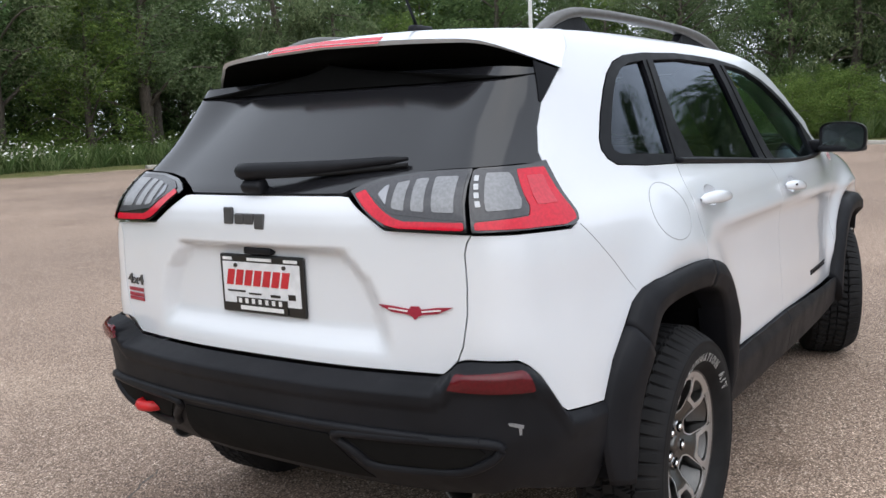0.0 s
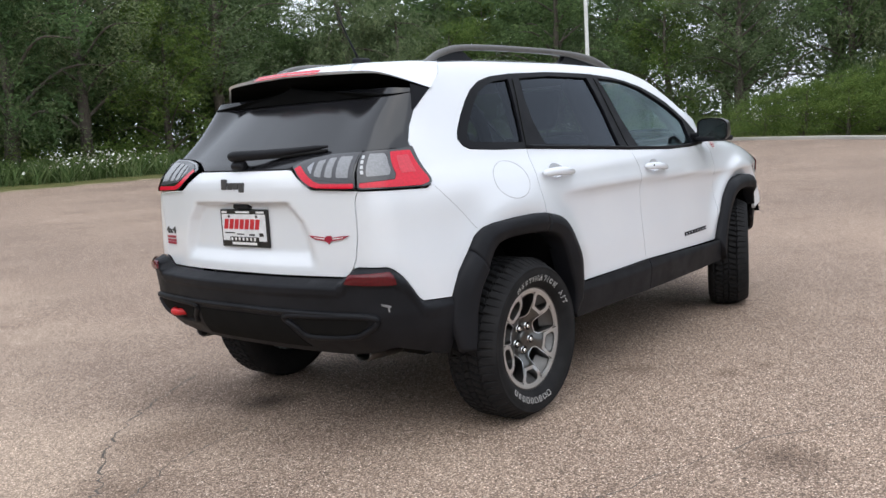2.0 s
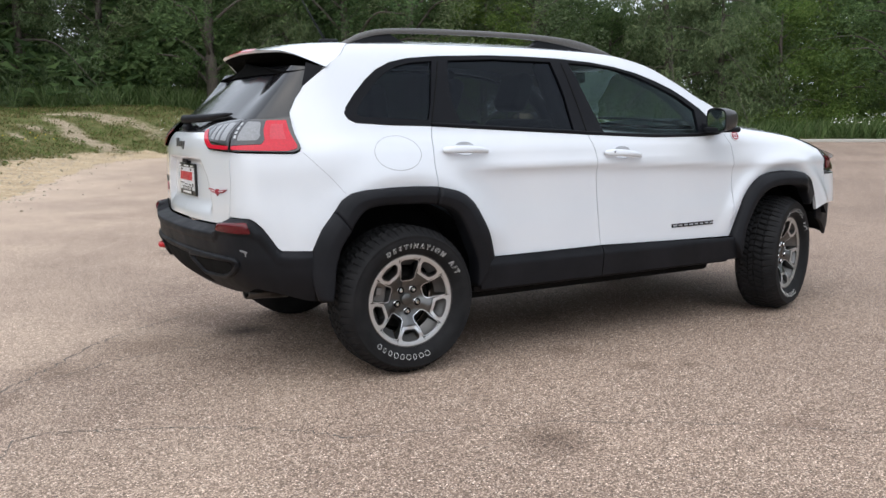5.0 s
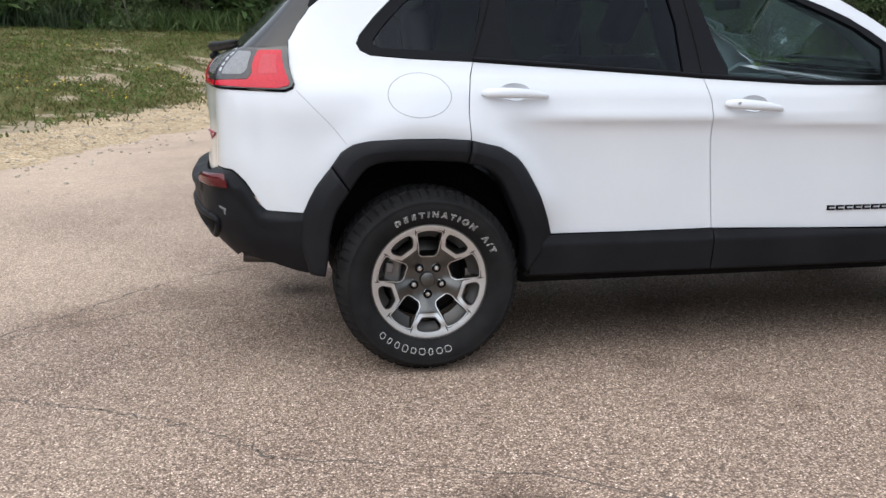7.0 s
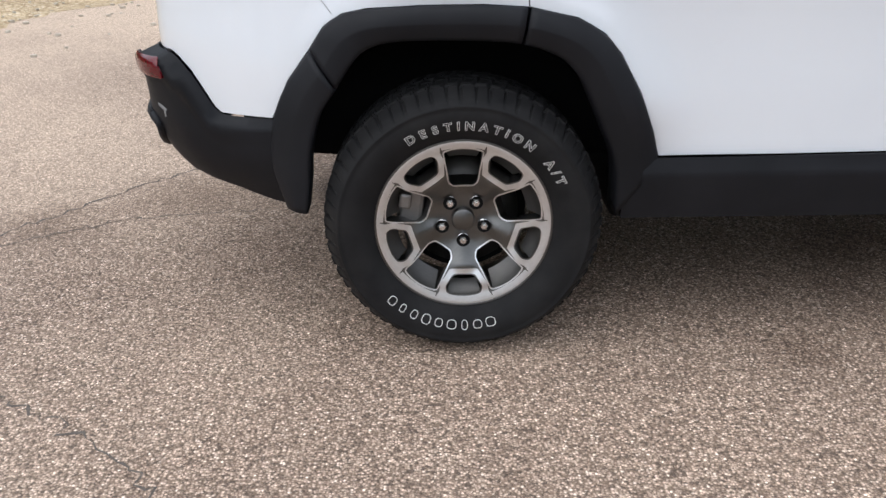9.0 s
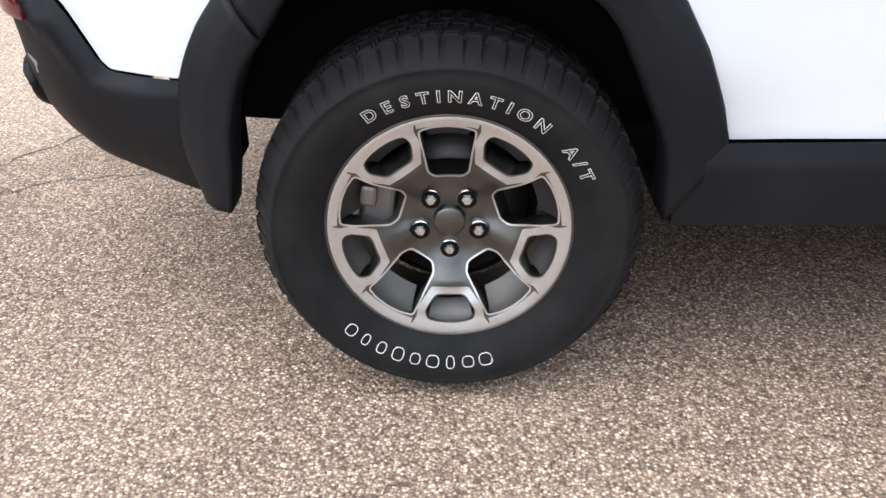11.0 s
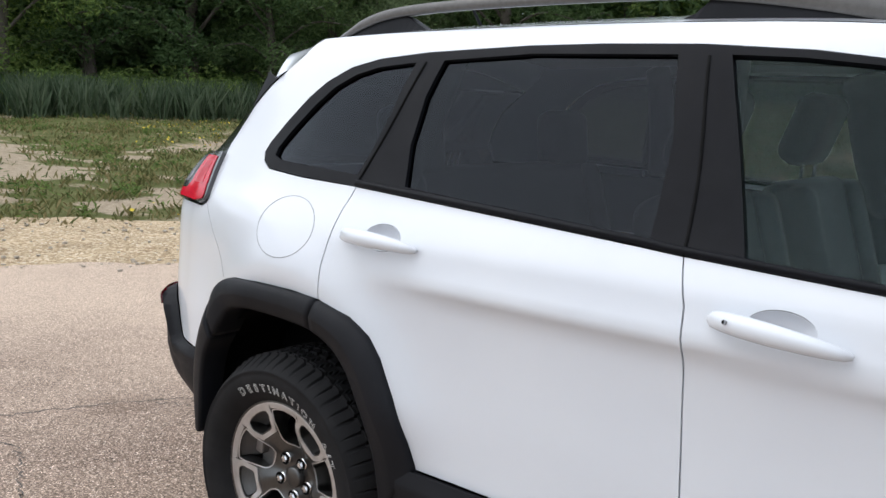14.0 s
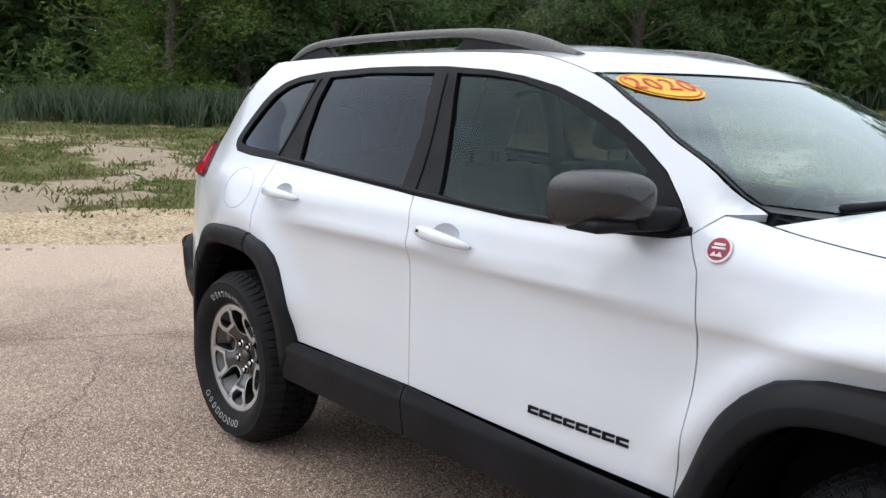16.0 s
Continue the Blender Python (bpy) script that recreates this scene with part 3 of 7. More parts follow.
DLO_TOP = [(2.135, 1.135), (2.075, 1.205), (2.01, 1.272), (1.92, 1.332), (1.82, 1.388), (1.70, 1.437), (1.57, 1.480), (1.42, 1.512), (1.27, 1.533), (1.04, 1.550), (0.80, 1.556), (0.60, 1.556),
           (0.29, 1.545), (0.12, 1.530), (0.02, 1.508), (-0.06, 1.470), (-0.12, 1.425), (-0.19, 1.355), (-0.245, 1.290), (-0.258, 1.260), (-0.245, 1.235), (-0.21, 1.217)]
BELT = [(-0.05, 1.205), (0.18, 1.196), (0.60, 1.171), (1.02, 1.146), (1.115, 1.139), (1.58, 1.117), (1.90, 1.116), (2.08, 1.122)]
ARCH_R_OUT = [(0.487, 0.535), (0.468, 0.60), (0.428, 0.70), (0.375, 0.795), (0.335, 0.842), (0.27, 0.880), (0.155, 0.907), (0.05, 0.913), (-0.10, 0.912), (-0.22, 0.905), (-0.28, 0.892), (-0.325, 0.862), (-0.36, 0.81), (-0.42, 0.73), (-0.462, 0.637), (-0.474, 0.52), (-0.448, 0.402)]
ARCH_R_IN = [(0.385, 0.385), (0.375, 0.52), (0.345, 0.60), (0.305, 0.69), (0.275, 0.745), (0.225, 0.793), (0.14, 0.822), (0.04, 0.830), (-0.09, 0.832), (-0.17, 0.828), (-0.225, 0.812), (-0.26, 0.78), (-0.30, 0.72), (-0.345, 0.65), (-0.370, 0.56), (-0.378, 0.48), (-0.392, 0.398)]
GAP_C = [(0.180, 1.196), (0.163, 1.14), (0.152, 1.06), (0.148, 1.0), (0.155, 0.907)]
GAP_B = [(1.115, 1.139), (1.140, 1.05), (1.147, 0.95), (1.150, 0.85), (1.160, 0.70), (1.172, 0.54)]
GAP_A = [(2.135, 1.135), (2.178, 1.06), (2.194, 0.95), (2.194, 0.85), (2.191, 0.72), (2.180, 0.60), (2.166, 0.515)]


def on_side(pts):
    return [(float(sx(p[0])), p[1]) for p in pts]


LAMP_OUT = [(float(sy(0.642)), 1.090), (float(sx(-0.60)), 1.083), (float(sx(-0.525)), 1.081), (float(sx(-0.498)), 1.092), (float(sx(-0.492)), 1.108), (float(sx(-0.525)), 1.200), (float(sx(-0.541)), 1.240)]
REAR_EDGE = [(float(sx(-0.541)), 1.240), (float(sx(-0.552)), 1.268), (float(sx(-0.530)), 1.330), (float(sx(-0.477)), 1.392), (float(sx(-0.40)), 1.432), (float(sx(-0.312)), 1.480)]
SEAM = [(float(sy(0.597)), 0.788), (float(sy(0.611)), 0.826), (float(sy(0.622)), 0.90), (float(sy(0.624)), 0.97), (float(sy(0.621)), 1.045), (float(sy(0.630)), 1.072), (float(sy(0.642)), 1.090)]

def hollow(s0, s1, z0, z1):
    """The outline of the hollow behind a door handle."""
    a = np.linspace(0, 2 * math.pi, 28, endpoint=False)
    return np.stack([(s0 + s1) / 2 + 0.002 + 0.060 * np.cos(a), (z0 + z1) / 2 + 0.013 + 0.031 * np.sin(a)], 1)


HANDLE_R = (float(sx(0.200)), float(sx(0.463)), 1.078, 1.066)
HANDLE_F = (float(sx(1.192)), float(sx(1.450)), 1.040, 1.016)

# quarter panel, roof side and windscreen pillar in one pressing
top = [(float(sx(x)), float(ROOF_EDGE(x))) for x in np.linspace(-0.17, 2.27, 60)]
rim = [(float(s), float(bumper_top(s))) for s in np.linspace(sx(-0.465), sy(0.597), 60)]
side = LAMP_OUT + REAR_EDGE[1:] + [(float(sx(-0.222)), 1.545), (float(sx(-0.190)), 1.585)] + top + on_side([(2.20, 1.185)]) + on_side(DLO_TOP) + on_side(BELT[:2]) + on_side(GAP_C[1:]) + on_side([p for p in ARCH_R_OUT if p[0] < 0.15 and p[1] > 0.66]) + rim + SEAM[1:-1]
panel("body_side", side, body, PAINT, car, "white painted quarter panel and roof pillar", both=True)
panel("rear_door", on_side(BELT[1:5]) + on_side(GAP_B[1:]) + on_side([(0.80, 0.535)]) + on_side([p for p in ARCH_R_OUT if 0.1 < p[0]])
      + on_side(GAP_C[1:-1][::-1]), body, PAINT, car, "white rear door skin", holes=[hollow(*HANDLE_R)], both=True)
panel("front_door", on_side(BELT[4:]) + on_side(GAP_A) + on_side([(1.60, 0.528)]) + on_side(GAP_B[::-1][:-1]), body, PAINT, car, "white front door skin", holes=[hollow(*HANDLE_F)], both=True)

ARCH_F_OUT = [(2.195, 0.515), (2.232, 0.60), (2.285, 0.73), (2.346, 0.805), (2.42, 0.858), (2.52, 0.881), (2.64, 0.887), (2.76, 0.880), (2.85, 0.862), (2.92, 0.828), (2.965, 0.77), (3.00, 0.69), (3.02, 0.62)]
ARCH_F_IN = [(2.255, 0.375), (2.275, 0.48), (2.297, 0.571), (2.35, 0.67), (2.41, 0.74), (2.48, 0.783), (2.58, 0.80), (2.70, 0.80), (2.78, 0.79), (2.845, 0.765), (2.89, 0.71), (2.93, 0.62), (2.95, 0.50)]
ARCH_F_OUT, ARCH_F_IN = ([(x - 0.020, z + 0.004) for x, z in c] for c in (ARCH_F_OUT, ARCH_F_IN))
fender = on_side(GAP_A) + on_side(ARCH_F_OUT) + on_side([(3.08, 0.66), (3.10, 0.86), (3.09, 0.93), (3.06, 1.0), (3.12, 1.025)]) + [(float(sx(x)), float(HOOD_EDGE(x))) for x in np.linspace(3.10, 2.26, 24)] + on_side([(2.20, 1.185)])
panel("front_wing", fender, body, PAINT, car, "white front wing", both=True)
xs = np.linspace(sx(3.08), PLAN_S[-1], 14)
nose = [(float(s), 0.66) for s in xs] + [(float(s), 0.85) for s in xs[::-1]] + on_side([(3.10, 0.86)])
panel("front_fascia", nose, body, PAINT, car, "white front bumper skin", both=True)
chin = [(float(s), float(np.interp(s, [sx(3.05), sx(3.28)], [0.57, 0.42]))) for s in np.linspace(sx(3.05), PLAN_S[-1], 16)] + [(float(s), 0.655) for s in xs[::-1]] + on_side([(3.045, 0.62)])
panel("front_lower_bumper", chin, body, PLASTIC, car, "black plastic front lower bumper", off=-0.03, both=True)
grille = [(float(s), 0.855) for s in xs[4:]] + [(float(s), 0.97) for s in xs[4:][::-1]]
panel("grille", grille, body, GLOSS_BLACK, car, "black front grille", off=-0.01, both=True)
head = [(float(sx(3.105)), 0.87), (float(xs[4]), 0.875), (float(xs[4]), 0.96), (float(sx(3.15)), 1.0), (float(sx(3.07)), 1.0)]
panel("headlamp", rounded(head, 0.01), body, LAMP_BLACK, car, "dark front headlamp", off=0.004, both=True)
panel("turn_lens", [(float(sx(3.115)), 0.885), (float(sx(3.20)), 0.885), (float(sx(3.16)), 0.965), (float(sx(3.095)), 0.97)], body, LENS_DARK, car, "dark amber-red marker lens", off=0.009, both=True)

# roof, bonnet, windscreen, cowl
us, vs2 = np.linspace(0, 1, 40), np.linspace(-1, 1, 31)
mesh_ob("roof", *grid_mesh(lambda u, v: roof(u, v), us, vs2), PAINT, car, "white roof skin")
mesh_ob("bonnet", *grid_mesh(lambda u, v: hood(u, v), np.linspace(0, 1, 30), vs2), PAINT, car, "white bonnet")
SCREEN = [(v, 0.006) for v in np.linspace(-0.992, 0.992, 25)] + [(v, 0.985) for v in np.linspace(0.992, -0.992, 25)]
PANE = [(v, 0.016) for v in np.linspace(-0.978, 0.978, 25)] + [(v, 0.93) for v in np.linspace(0.978, -0.978, 25)]
panel("windscreen_border", SCREEN, screen, GLOSS_BLACK, car, "black windscreen edge band", holes=[PANE], off=0.002, step=0.05, gap=0, flange=0.004)
panel("windscreen", PANE, screen, GLASS_SCREEN, car, "clear windscreen glass", step=0.06, gap=0, flange=0.004)
mesh_ob("cowl", *grid_mesh(lambda u, v: screen(v, 0.965 + 0.05 * u) + np.array([0.14 * u, 0, -0.015 - 0.02 * u]), np.linspace(0, 1, 5), np.linspace(-0.97, 0.97, 25)), PLASTIC, car, "black cowl panel")

# side window trim and panes
DLO = on_side(DLO_TOP) + on_side(BELT)
Q_PANE = on_side([(0.172, 1.226), (0.205, 1.32), (0.257, 1.518), (0.13, 1.506), (0.05, 1.486), (-0.02, 1.452), (-0.085, 1.398), (-0.155, 1.325), (-0.195, 1.275), (-0.197, 1.255), (-0.165, 1.244)])
R_PANE = on_side([(0.350, 1.208), (0.62, 1.190), (1.035, 1.163), (1.028, 1.35), (0.990, 1.528), (0.62, 1.535), (0.352, 1.522), (0.328, 1.43), (0.325, 1.31)])
F_PANE = on_side([(1.232, 1.149), (1.58, 1.130), (1.90, 1.130), (1.945, 1.140), (1.958, 1.266), (1.848, 1.341), (1.74, 1.390), (1.544, 1.467), (1.39, 1.502), (1.25, 1.518), (1.108, 1.526), (1.165, 1.36)])
panel("window_trim", DLO, body, TRIM, car, "satin black side window surround", holes=[Q_PANE, R_PANE, F_PANE], off=0.003, gap=0.001, flange=0.02, both=True)
for nm, poly, glass, lab in (("quarter_window", Q_PANE, GLASS_DARK, "dark tinted rear quarter glass"), ("rear_door_window", R_PANE, GLASS_DARK, "dark tinted rear door glass"), ("front_door_window", F_PANE, GLASS_CLEAR, "lightly tinted front door glass")):
    panel(nm, shrink(np.array(poly), -0.006), body, glass, car, lab, off=-0.008, gap=0, flange=0.004, both=True)
for nm, line in (("door_seam", [(0.180, 1.200), (0.235, 1.35), (0.292, 1.520)]), ("door_seam", [(1.115, 1.139), (1.10, 1.30), (1.060, 1.525)])):
    pl = catmull(on_side(line), 8)
    for sgn in (1, -1):
        P = body(pl[:, 0], pl[:, 1]) * (1, sgn, 1)
        mesh_ob(nm, *tube_mesh(P + np.array([0, -0.0035 * sgn, 0.001]), 0.0035, 6), DARK, car)
belt = catmull(on_side(BELT[1:] + [(2.135, 1.135)]), 8)
for sgn in (1, -1):
    P = body(belt[:, 0], belt[:, 1] + 0.010) * (1, sgn, 1)
    mesh_ob("belt_moulding", *tube_mesh(P + np.array([0, -0.004 * sgn, 0]), 0.009, 8), TRIM, car, "black belt moulding")

# tailgate and rear glass
gate_low = [(float(s), 0.752) for s in np.linspace(0, sy(0.56), 14)] + [(float(sy(0.575)), 0.764)]
GATE_TOP = [(float(sy(0.43)), 1.100), (float(sy(0.39)), 1.130), (float(sy(0.325)), 1.178), (float(sy(0.30)), 1.181), (float(sy(0.10)), 1.181), (0.0, 1.181)]
half = gate_low + SEAM + GATE_TOP[:]
full = half + [(-s, z) for s, z in half[::-1][1:-1]]
panel("tailgate", full, body, PAINT, car, "white tailgate skin with plate hollow", step=0.016)
gl = [(0.0, 1.184), (float(sy(0.30)), 1.185), (float(sy(0.33)), 1.198), (float(sy(0.414)), 1.221), (float(sy(0.52)), 1.234), (float(sy(0.593)), 1.238), (float(sx(-0.64)), 1.243)] + REAR_EDGE
gl_half = gl + [(float(sy(0.40)), 1.50), (0.0, 1.515)]
panel("rear_window", gl_half[:-1] + [(0.0, 1.50)] + [(-s, z) for s, z in gl_half[::-1][1:-1]], body, REAR_GLASS, car, "black-bordered rear window", step=0.03, gap=0.001)

fin = [(float(sx(-0.451)), 1.502), (float(sx(-0.318)), 1.479)] + [(float(sx(-0.40)), 1.432), (float(sx(-0.477)), 1.392), (float(sx(-0.488)), 1.396), (float(sx(-0.470)), 1.452)]
panel("rear_window_fin", fin, body, TRIM, car, "satin black trim beside the rear window", off=0.003, step=0.02, gap=0.001, flange=0.004, both=True)

# spoiler over the rear window
LIP_X = curve1((0, -0.525), (0.3, -0.522), (0.46, -0.515), (0.61, -0.494), (0.72, -0.462), (0.80, -0.422), (0.90, -0.373), (1.0, -0.318))
LIP_Z = curve1((0, 1.585), (0.3, 1.580), (0.46, 1.576), (0.61, 1.571), (0.72, 1.565), (0.80, 1.548), (0.90, 1.517), (1.0, 1.483))


def lip(v):
    return Vector((float(LIP_X(abs(v))), 0.652 * v, float(LIP_Z(abs(v)))))


SEAM_SIDE = catmull([(-0.17, 1.598), (-0.192, 1.583), (-0.222, 1.545), (-0.265, 1.512), (-0.314, 1.481)], 8)


def spoiler_top(u, v):
    r = Vector(roof(0.0, v))
    l = lip(v)
    p = r.lerp(l, u) + Vector((0, 0, 0.012 * math.sin(math.pi * u) * (1 - abs(v) ** 3)))
    k = u * (len(SEAM_SIDE) - 1)
    q = np.array([np.interp(k, np.arange(len(SEAM_SIDE)), SEAM_SIDE[:, 0]), np.interp(k, np.arange(len(SEAM_SIDE)), SEAM_SIDE[:, 1])])
    e = body(sx(q[0]), q[1])
    e1 = Vector(roof(0.0, 1.0)).lerp(lip(1.0), u)
    d = Vector((e[0] - e1.x, 0, e[2] - e1.z))
    return p + (d + Vector((0, math.copysign(abs(e[1]) - e1.y, v), 0))) * abs(v) ** 8


fine = np.linspace(-1, 1, 41)
V, F = grid_mesh(spoiler_top, np.linspace(0.006, 1, 12), fine)
V2, F2 = grid_mesh(lambda u, v: lip(v) + Vector((0.010 * u, 0, -0.012 * u * (1 - abs(v) ** 4))), np.linspace(0, 1, 3), fine)
mesh_ob("spoiler", *gather([(V, F), (V2, F2)]), PAINT, car, "white roof spoiler")
def under(u, v):
    a = lip(v) + Vector((0.010, 0, -0.012 * (1 - abs(v) ** 4)))
    w = np.array(v * float(sx(-0.44)))
    b = Vector(body(w, np.array(1.455 + 0.010 * abs(v) ** 4))) + Vector((-0.006, 0, 0.004))
    return a.lerp(b, u) + Vector((0.02 * math.sin(math.pi * u), 0, 0.012 * math.sin(math.pi * u) * (1 - v * v)))


V, F = grid_mesh(under, np.linspace(0, 1, 8), fine)
mesh_ob("spoiler_underside", V, F, SPOILER_BLACK, car, "black underside of the spoiler")
V, F = grid_mesh(lambda u, v: lip(v).lerp(Vector(roof(0.0, v)), 0.10 * u - 0.015) + Vector((-0.004, 0, 0.009 - 0.016 * (1 - u))), np.linspace(0, 1, 4), np.linspace(-0.32, 0.32, 15))
mesh_ob("high_stop_lamp", V, F, LENS_RED, car, "red high-level stop lamp")

# rear bumper
S_END = float(sx(-0.455))
low = lambda s: float(np.interp(abs(s), [0, sy(0.5), sy(0.66), sx(-0.70), sx(-0.62), sx(-0.50), S_END], [0.42, 0.418, 0.440, 0.466, 0.441, 0.400, 0.391]))
ss = np.linspace(-S_END, S_END, 121)
bp = [(float(s), float(bumper_top(s)) - 0.002) for s in ss] + [(float(s), low(s)) for s in ss[::-1]]
panel("rear_bumper", bp, bumper, PLASTIC, car, "black plastic rear bumper", step=0.016, gap=0, flange=0.03)
refl = [(float(sy(0.585)), 0.737), (float(sx(-0.693)), 0.727), (float(sx(-0.697)), 0.752), (float(sx(-0.715)), 0.776), (float(sy(0.602)), 0.772)]
panel("bumper_reflector", rounded(refl, 0.008), bumper, LENS_DARK, car, "dark red bumper reflector", off=0.006, step=0.012, flange=0.015, both=True)


def flare(name, outer, inner, a, b, lift, label, wide=0.866):
    """A stretch of wheel-arch moulding between two edges, from knot a to knot b, both sides."""
    o, i = catmull(outer, 8), catmull(inner, 8)
    t = np.linspace(a, b, max(6, int(6 * (b - a)))) * 8
    at = lambda c: np.stack([np.interp(t, np.arange(len(c)), c[:, 0]), np.interp(t, np.arange(len(c)), c[:, 1])], 1)
    O, I = at(o), at(i)
    rows = []
    for f, d in ((0.0, -0.010), (0.012, 0.010), (0.05, lift * 0.42), (0.20, lift * 0.66), (0.46, lift * 0.98), (0.52, lift), (0.88, lift * 1.0), (0.97, lift - 0.004), (1.0, lift - 0.016), (1.0, lift - 0.10)):
        q = O + (I - O) * f
        p = body(sx(q[:, 0]), q[:, 1])
        keel = sstep(-0.30, -0.52, p[:, 0])
        nose = sstep(2.78, 2.98, p[:, 0])
        base = -np.maximum(-p[:, 1], wide - 0.03 * keel - 0.10 * nose)
        rows.append(np.stack([p[:, 0], base - d * (1 - 0.45 * keel - 0.75 * nose), p[:, 2]], 1))
    n = len(t)
    V = np.concatenate(rows)
    F = [(r * n + k, r * n + k + 1, (r + 1) * n + k + 1, (r + 1) * n + k) for r in range(len(rows) - 1) for k in range(n - 1)]
    F += [tuple(r * n for r in range(len(rows))), tuple(r * n + n - 1 for r in range(len(rows) - 1, -1, -1))]
    mesh_ob(name, V, F, PLASTIC, car, label)
    mesh_ob(name, V * (1, -1, 1), [f[::-1] for f in F], PLASTIC, car, label)


flare("wheel_arch_moulding", ARCH_R_OUT, ARCH_R_IN, 0.0, 5.96, 0.040, "black rear wheel arch moulding on the door")
flare("wheel_arch_moulding", ARCH_R_OUT, ARCH_R_IN, 6.04, 11.97, 0.040, "black rear wheel arch moulding")
flare("wheel_arch_moulding", ARCH_R_OUT, ARCH_R_IN, 12.03, 16.0, 0.046, "black rear wheel arch moulding on the bumper")
flare("wheel_arch_moulding", ARCH_F_OUT, ARCH_F_IN, 0.0, 10.6, 0.046, "black front wheel arch moulding", 0.886)

# sill cladding
for x0, x1 in ((0.40, 1.1695), (1.1735, 2.235)):
    xs2 = np.linspace(x0, x1, 20)
    topz = lambda x: float(np.interp(x, [0.4, 0.475, 1.17, 1.6, 2.125, 2.2], [0.535, 0.535, 0.54, 0.530, 0.515, 0.51]))
    poly = [(float(sx(x)), 0.375) for x in xs2] + [(float(sx(x)), topz(x)) for x in xs2[::-1]]
    panel("sill_cladding", poly, lambda s, z: body(s, z) + np.stack([0 * s, -0.016 - 0.02 * sstep(0.54, 0.50, z), 0 * s], -1), PLASTIC, car, "black door-bottom cladding", gap=0.001, both=True)
for sgn in (-1, 1):
    bm = bmesh.new()
    box(bm, (0.40, min(sgn * 0.70, sgn * 0.82), 0.345), (2.24, max(sgn * 0.70, sgn * 0.82), 0.41), 0.015)
    part("sill", bm, PLASTIC, car, "black sill below the doors")

# underside, wheel housings
bm = bmesh.new()
box(bm, (-0.36, -0.58, 0.32), (3.3, 0.58, 0.46), 0.05)
box(bm, (0.42, -0.66, 0.275), (2.24, 0.66, 0.42), 0.03)
part("underbody", bm, DARK, car, "dark underbody")
for cx in (0.0, 2.72):
    for sgn in (-1, 1):
        def well(u, v, cx=cx, sgn=sgn):
            a = math.pi * (0.02 + 0.915 * u if cx < 1 else 0.16 + 0.80 * u)
            return (cx - 0.02 + 0.46 * math.cos(a), sgn * (0.55 + 0.29 * v), 0.36 + 0.49 * math.sin(a))
        V, F = grid_mesh(well, np.linspace(0, 1, 24), np.linspace(0, 1, 4))
        n = len(V)
        V += [(v[0], sgn * 0.55, v[2]) for v in V[0::4]]
        F += [tuple(range(n, len(V)))]
        mesh_ob("wheel_housing", V, F, LINER, car, "dark wheel housing liner")


for sgn in (-1, 1):
    bm = bmesh.new()
    box(bm, (-0.452, min(sgn * 0.60, sgn * 0.83), 0.41), (-0.425, max(sgn * 0.60, sgn * 0.83), 0.60), 0.008)
    part("arch_closing_panel", bm, LINER, car, "dark panel closing the wheel arch behind the tyre")


# ---- wheels ----
def revolve(profile, seg=72):
    """Rows of (radius, depth) turned round the wheel's axle (local y; outer face towards -y)."""
    V = [(r * math.cos(2 * math.pi * k / seg), y, r * math.sin(2 * math.pi * k / seg)) for r, y in profile for k in range(seg)]
    F = [(i * seg + k, i * seg + (k + 1) % seg, (i + 1) * seg + (k + 1) % seg, (i + 1) * seg + k) for i in range(len(profile) - 1) for k in range(seg)]
    return V, F


R_T, R_RIM = 0.368, 0.226
FACE_Y = -0.03                       # the spoke face lies this far inside the tyre's bulge


def polar(r, a):
    return np.array([r * math.cos(a), r * math.sin(a)])


def turned(pts, a):
    """Points given with the window pointing up, turned to the angle a."""
    k = a - math.pi / 2
    return [(x * math.cos(k) - y * math.sin(k), x * math.sin(k) + y * math.cos(k)) for x, y in pts]


LARGE = [(-0.024, 0.093), (-0.0355, 0.105), (-0.0415, 0.150), (-0.0495, 0.1930), (-0.026, 0.2005), (0, 0.2030), (0.026, 0.2005), (0.0495, 0.1930), (0.0415, 0.150), (0.0355, 0.105), (0.024, 0.093)]
SMALL = [(-0.027, 0.148), (0.027, 0.148), (0.0475, 0.177), (0.044, 0.1945), (0.023, 0.2005), (0, 0.2025), (-0.023, 0.2005), (-0.044, 0.1945), (-0.0475, 0.177)]


def spoke_face():
    """The wheel face: a disc outline with ten openings, five large and five small."""
    ring = np.array([polar(0.222, a) for a in np.linspace(0, 2 * math.pi, 120, endpoint=False)])
    large = [rounded(turned(LARGE, math.pi / 2 + 2 * math.pi * k / 5), 0.006) for k in range(5)]
    small = [rounded(turned(SMALL, -math.pi / 2 + 2 * math.pi * k / 5), 0.009) for k in range(5)]
    return ring, large, small


def face_fn(x, y):
    """Dish of the wheel face: the hub lies deeper than the rim."""
    r = np.hypot(x, y)
    a = np.arctan2(y, x) + math.pi / 2
    k = np.cos(5 * a) * 0.5 + 0.5
    ridge = -0.012 * k**2 * sstep(0.045, 0.085, r) * sstep(0.15, 0.12, r)
    return np.stack([x, FACE_Y + 0.046 * sstep(0.185, 0.06, r) - 0.006 * sstep(0.19, 0.222, r) + ridge, y], -1)


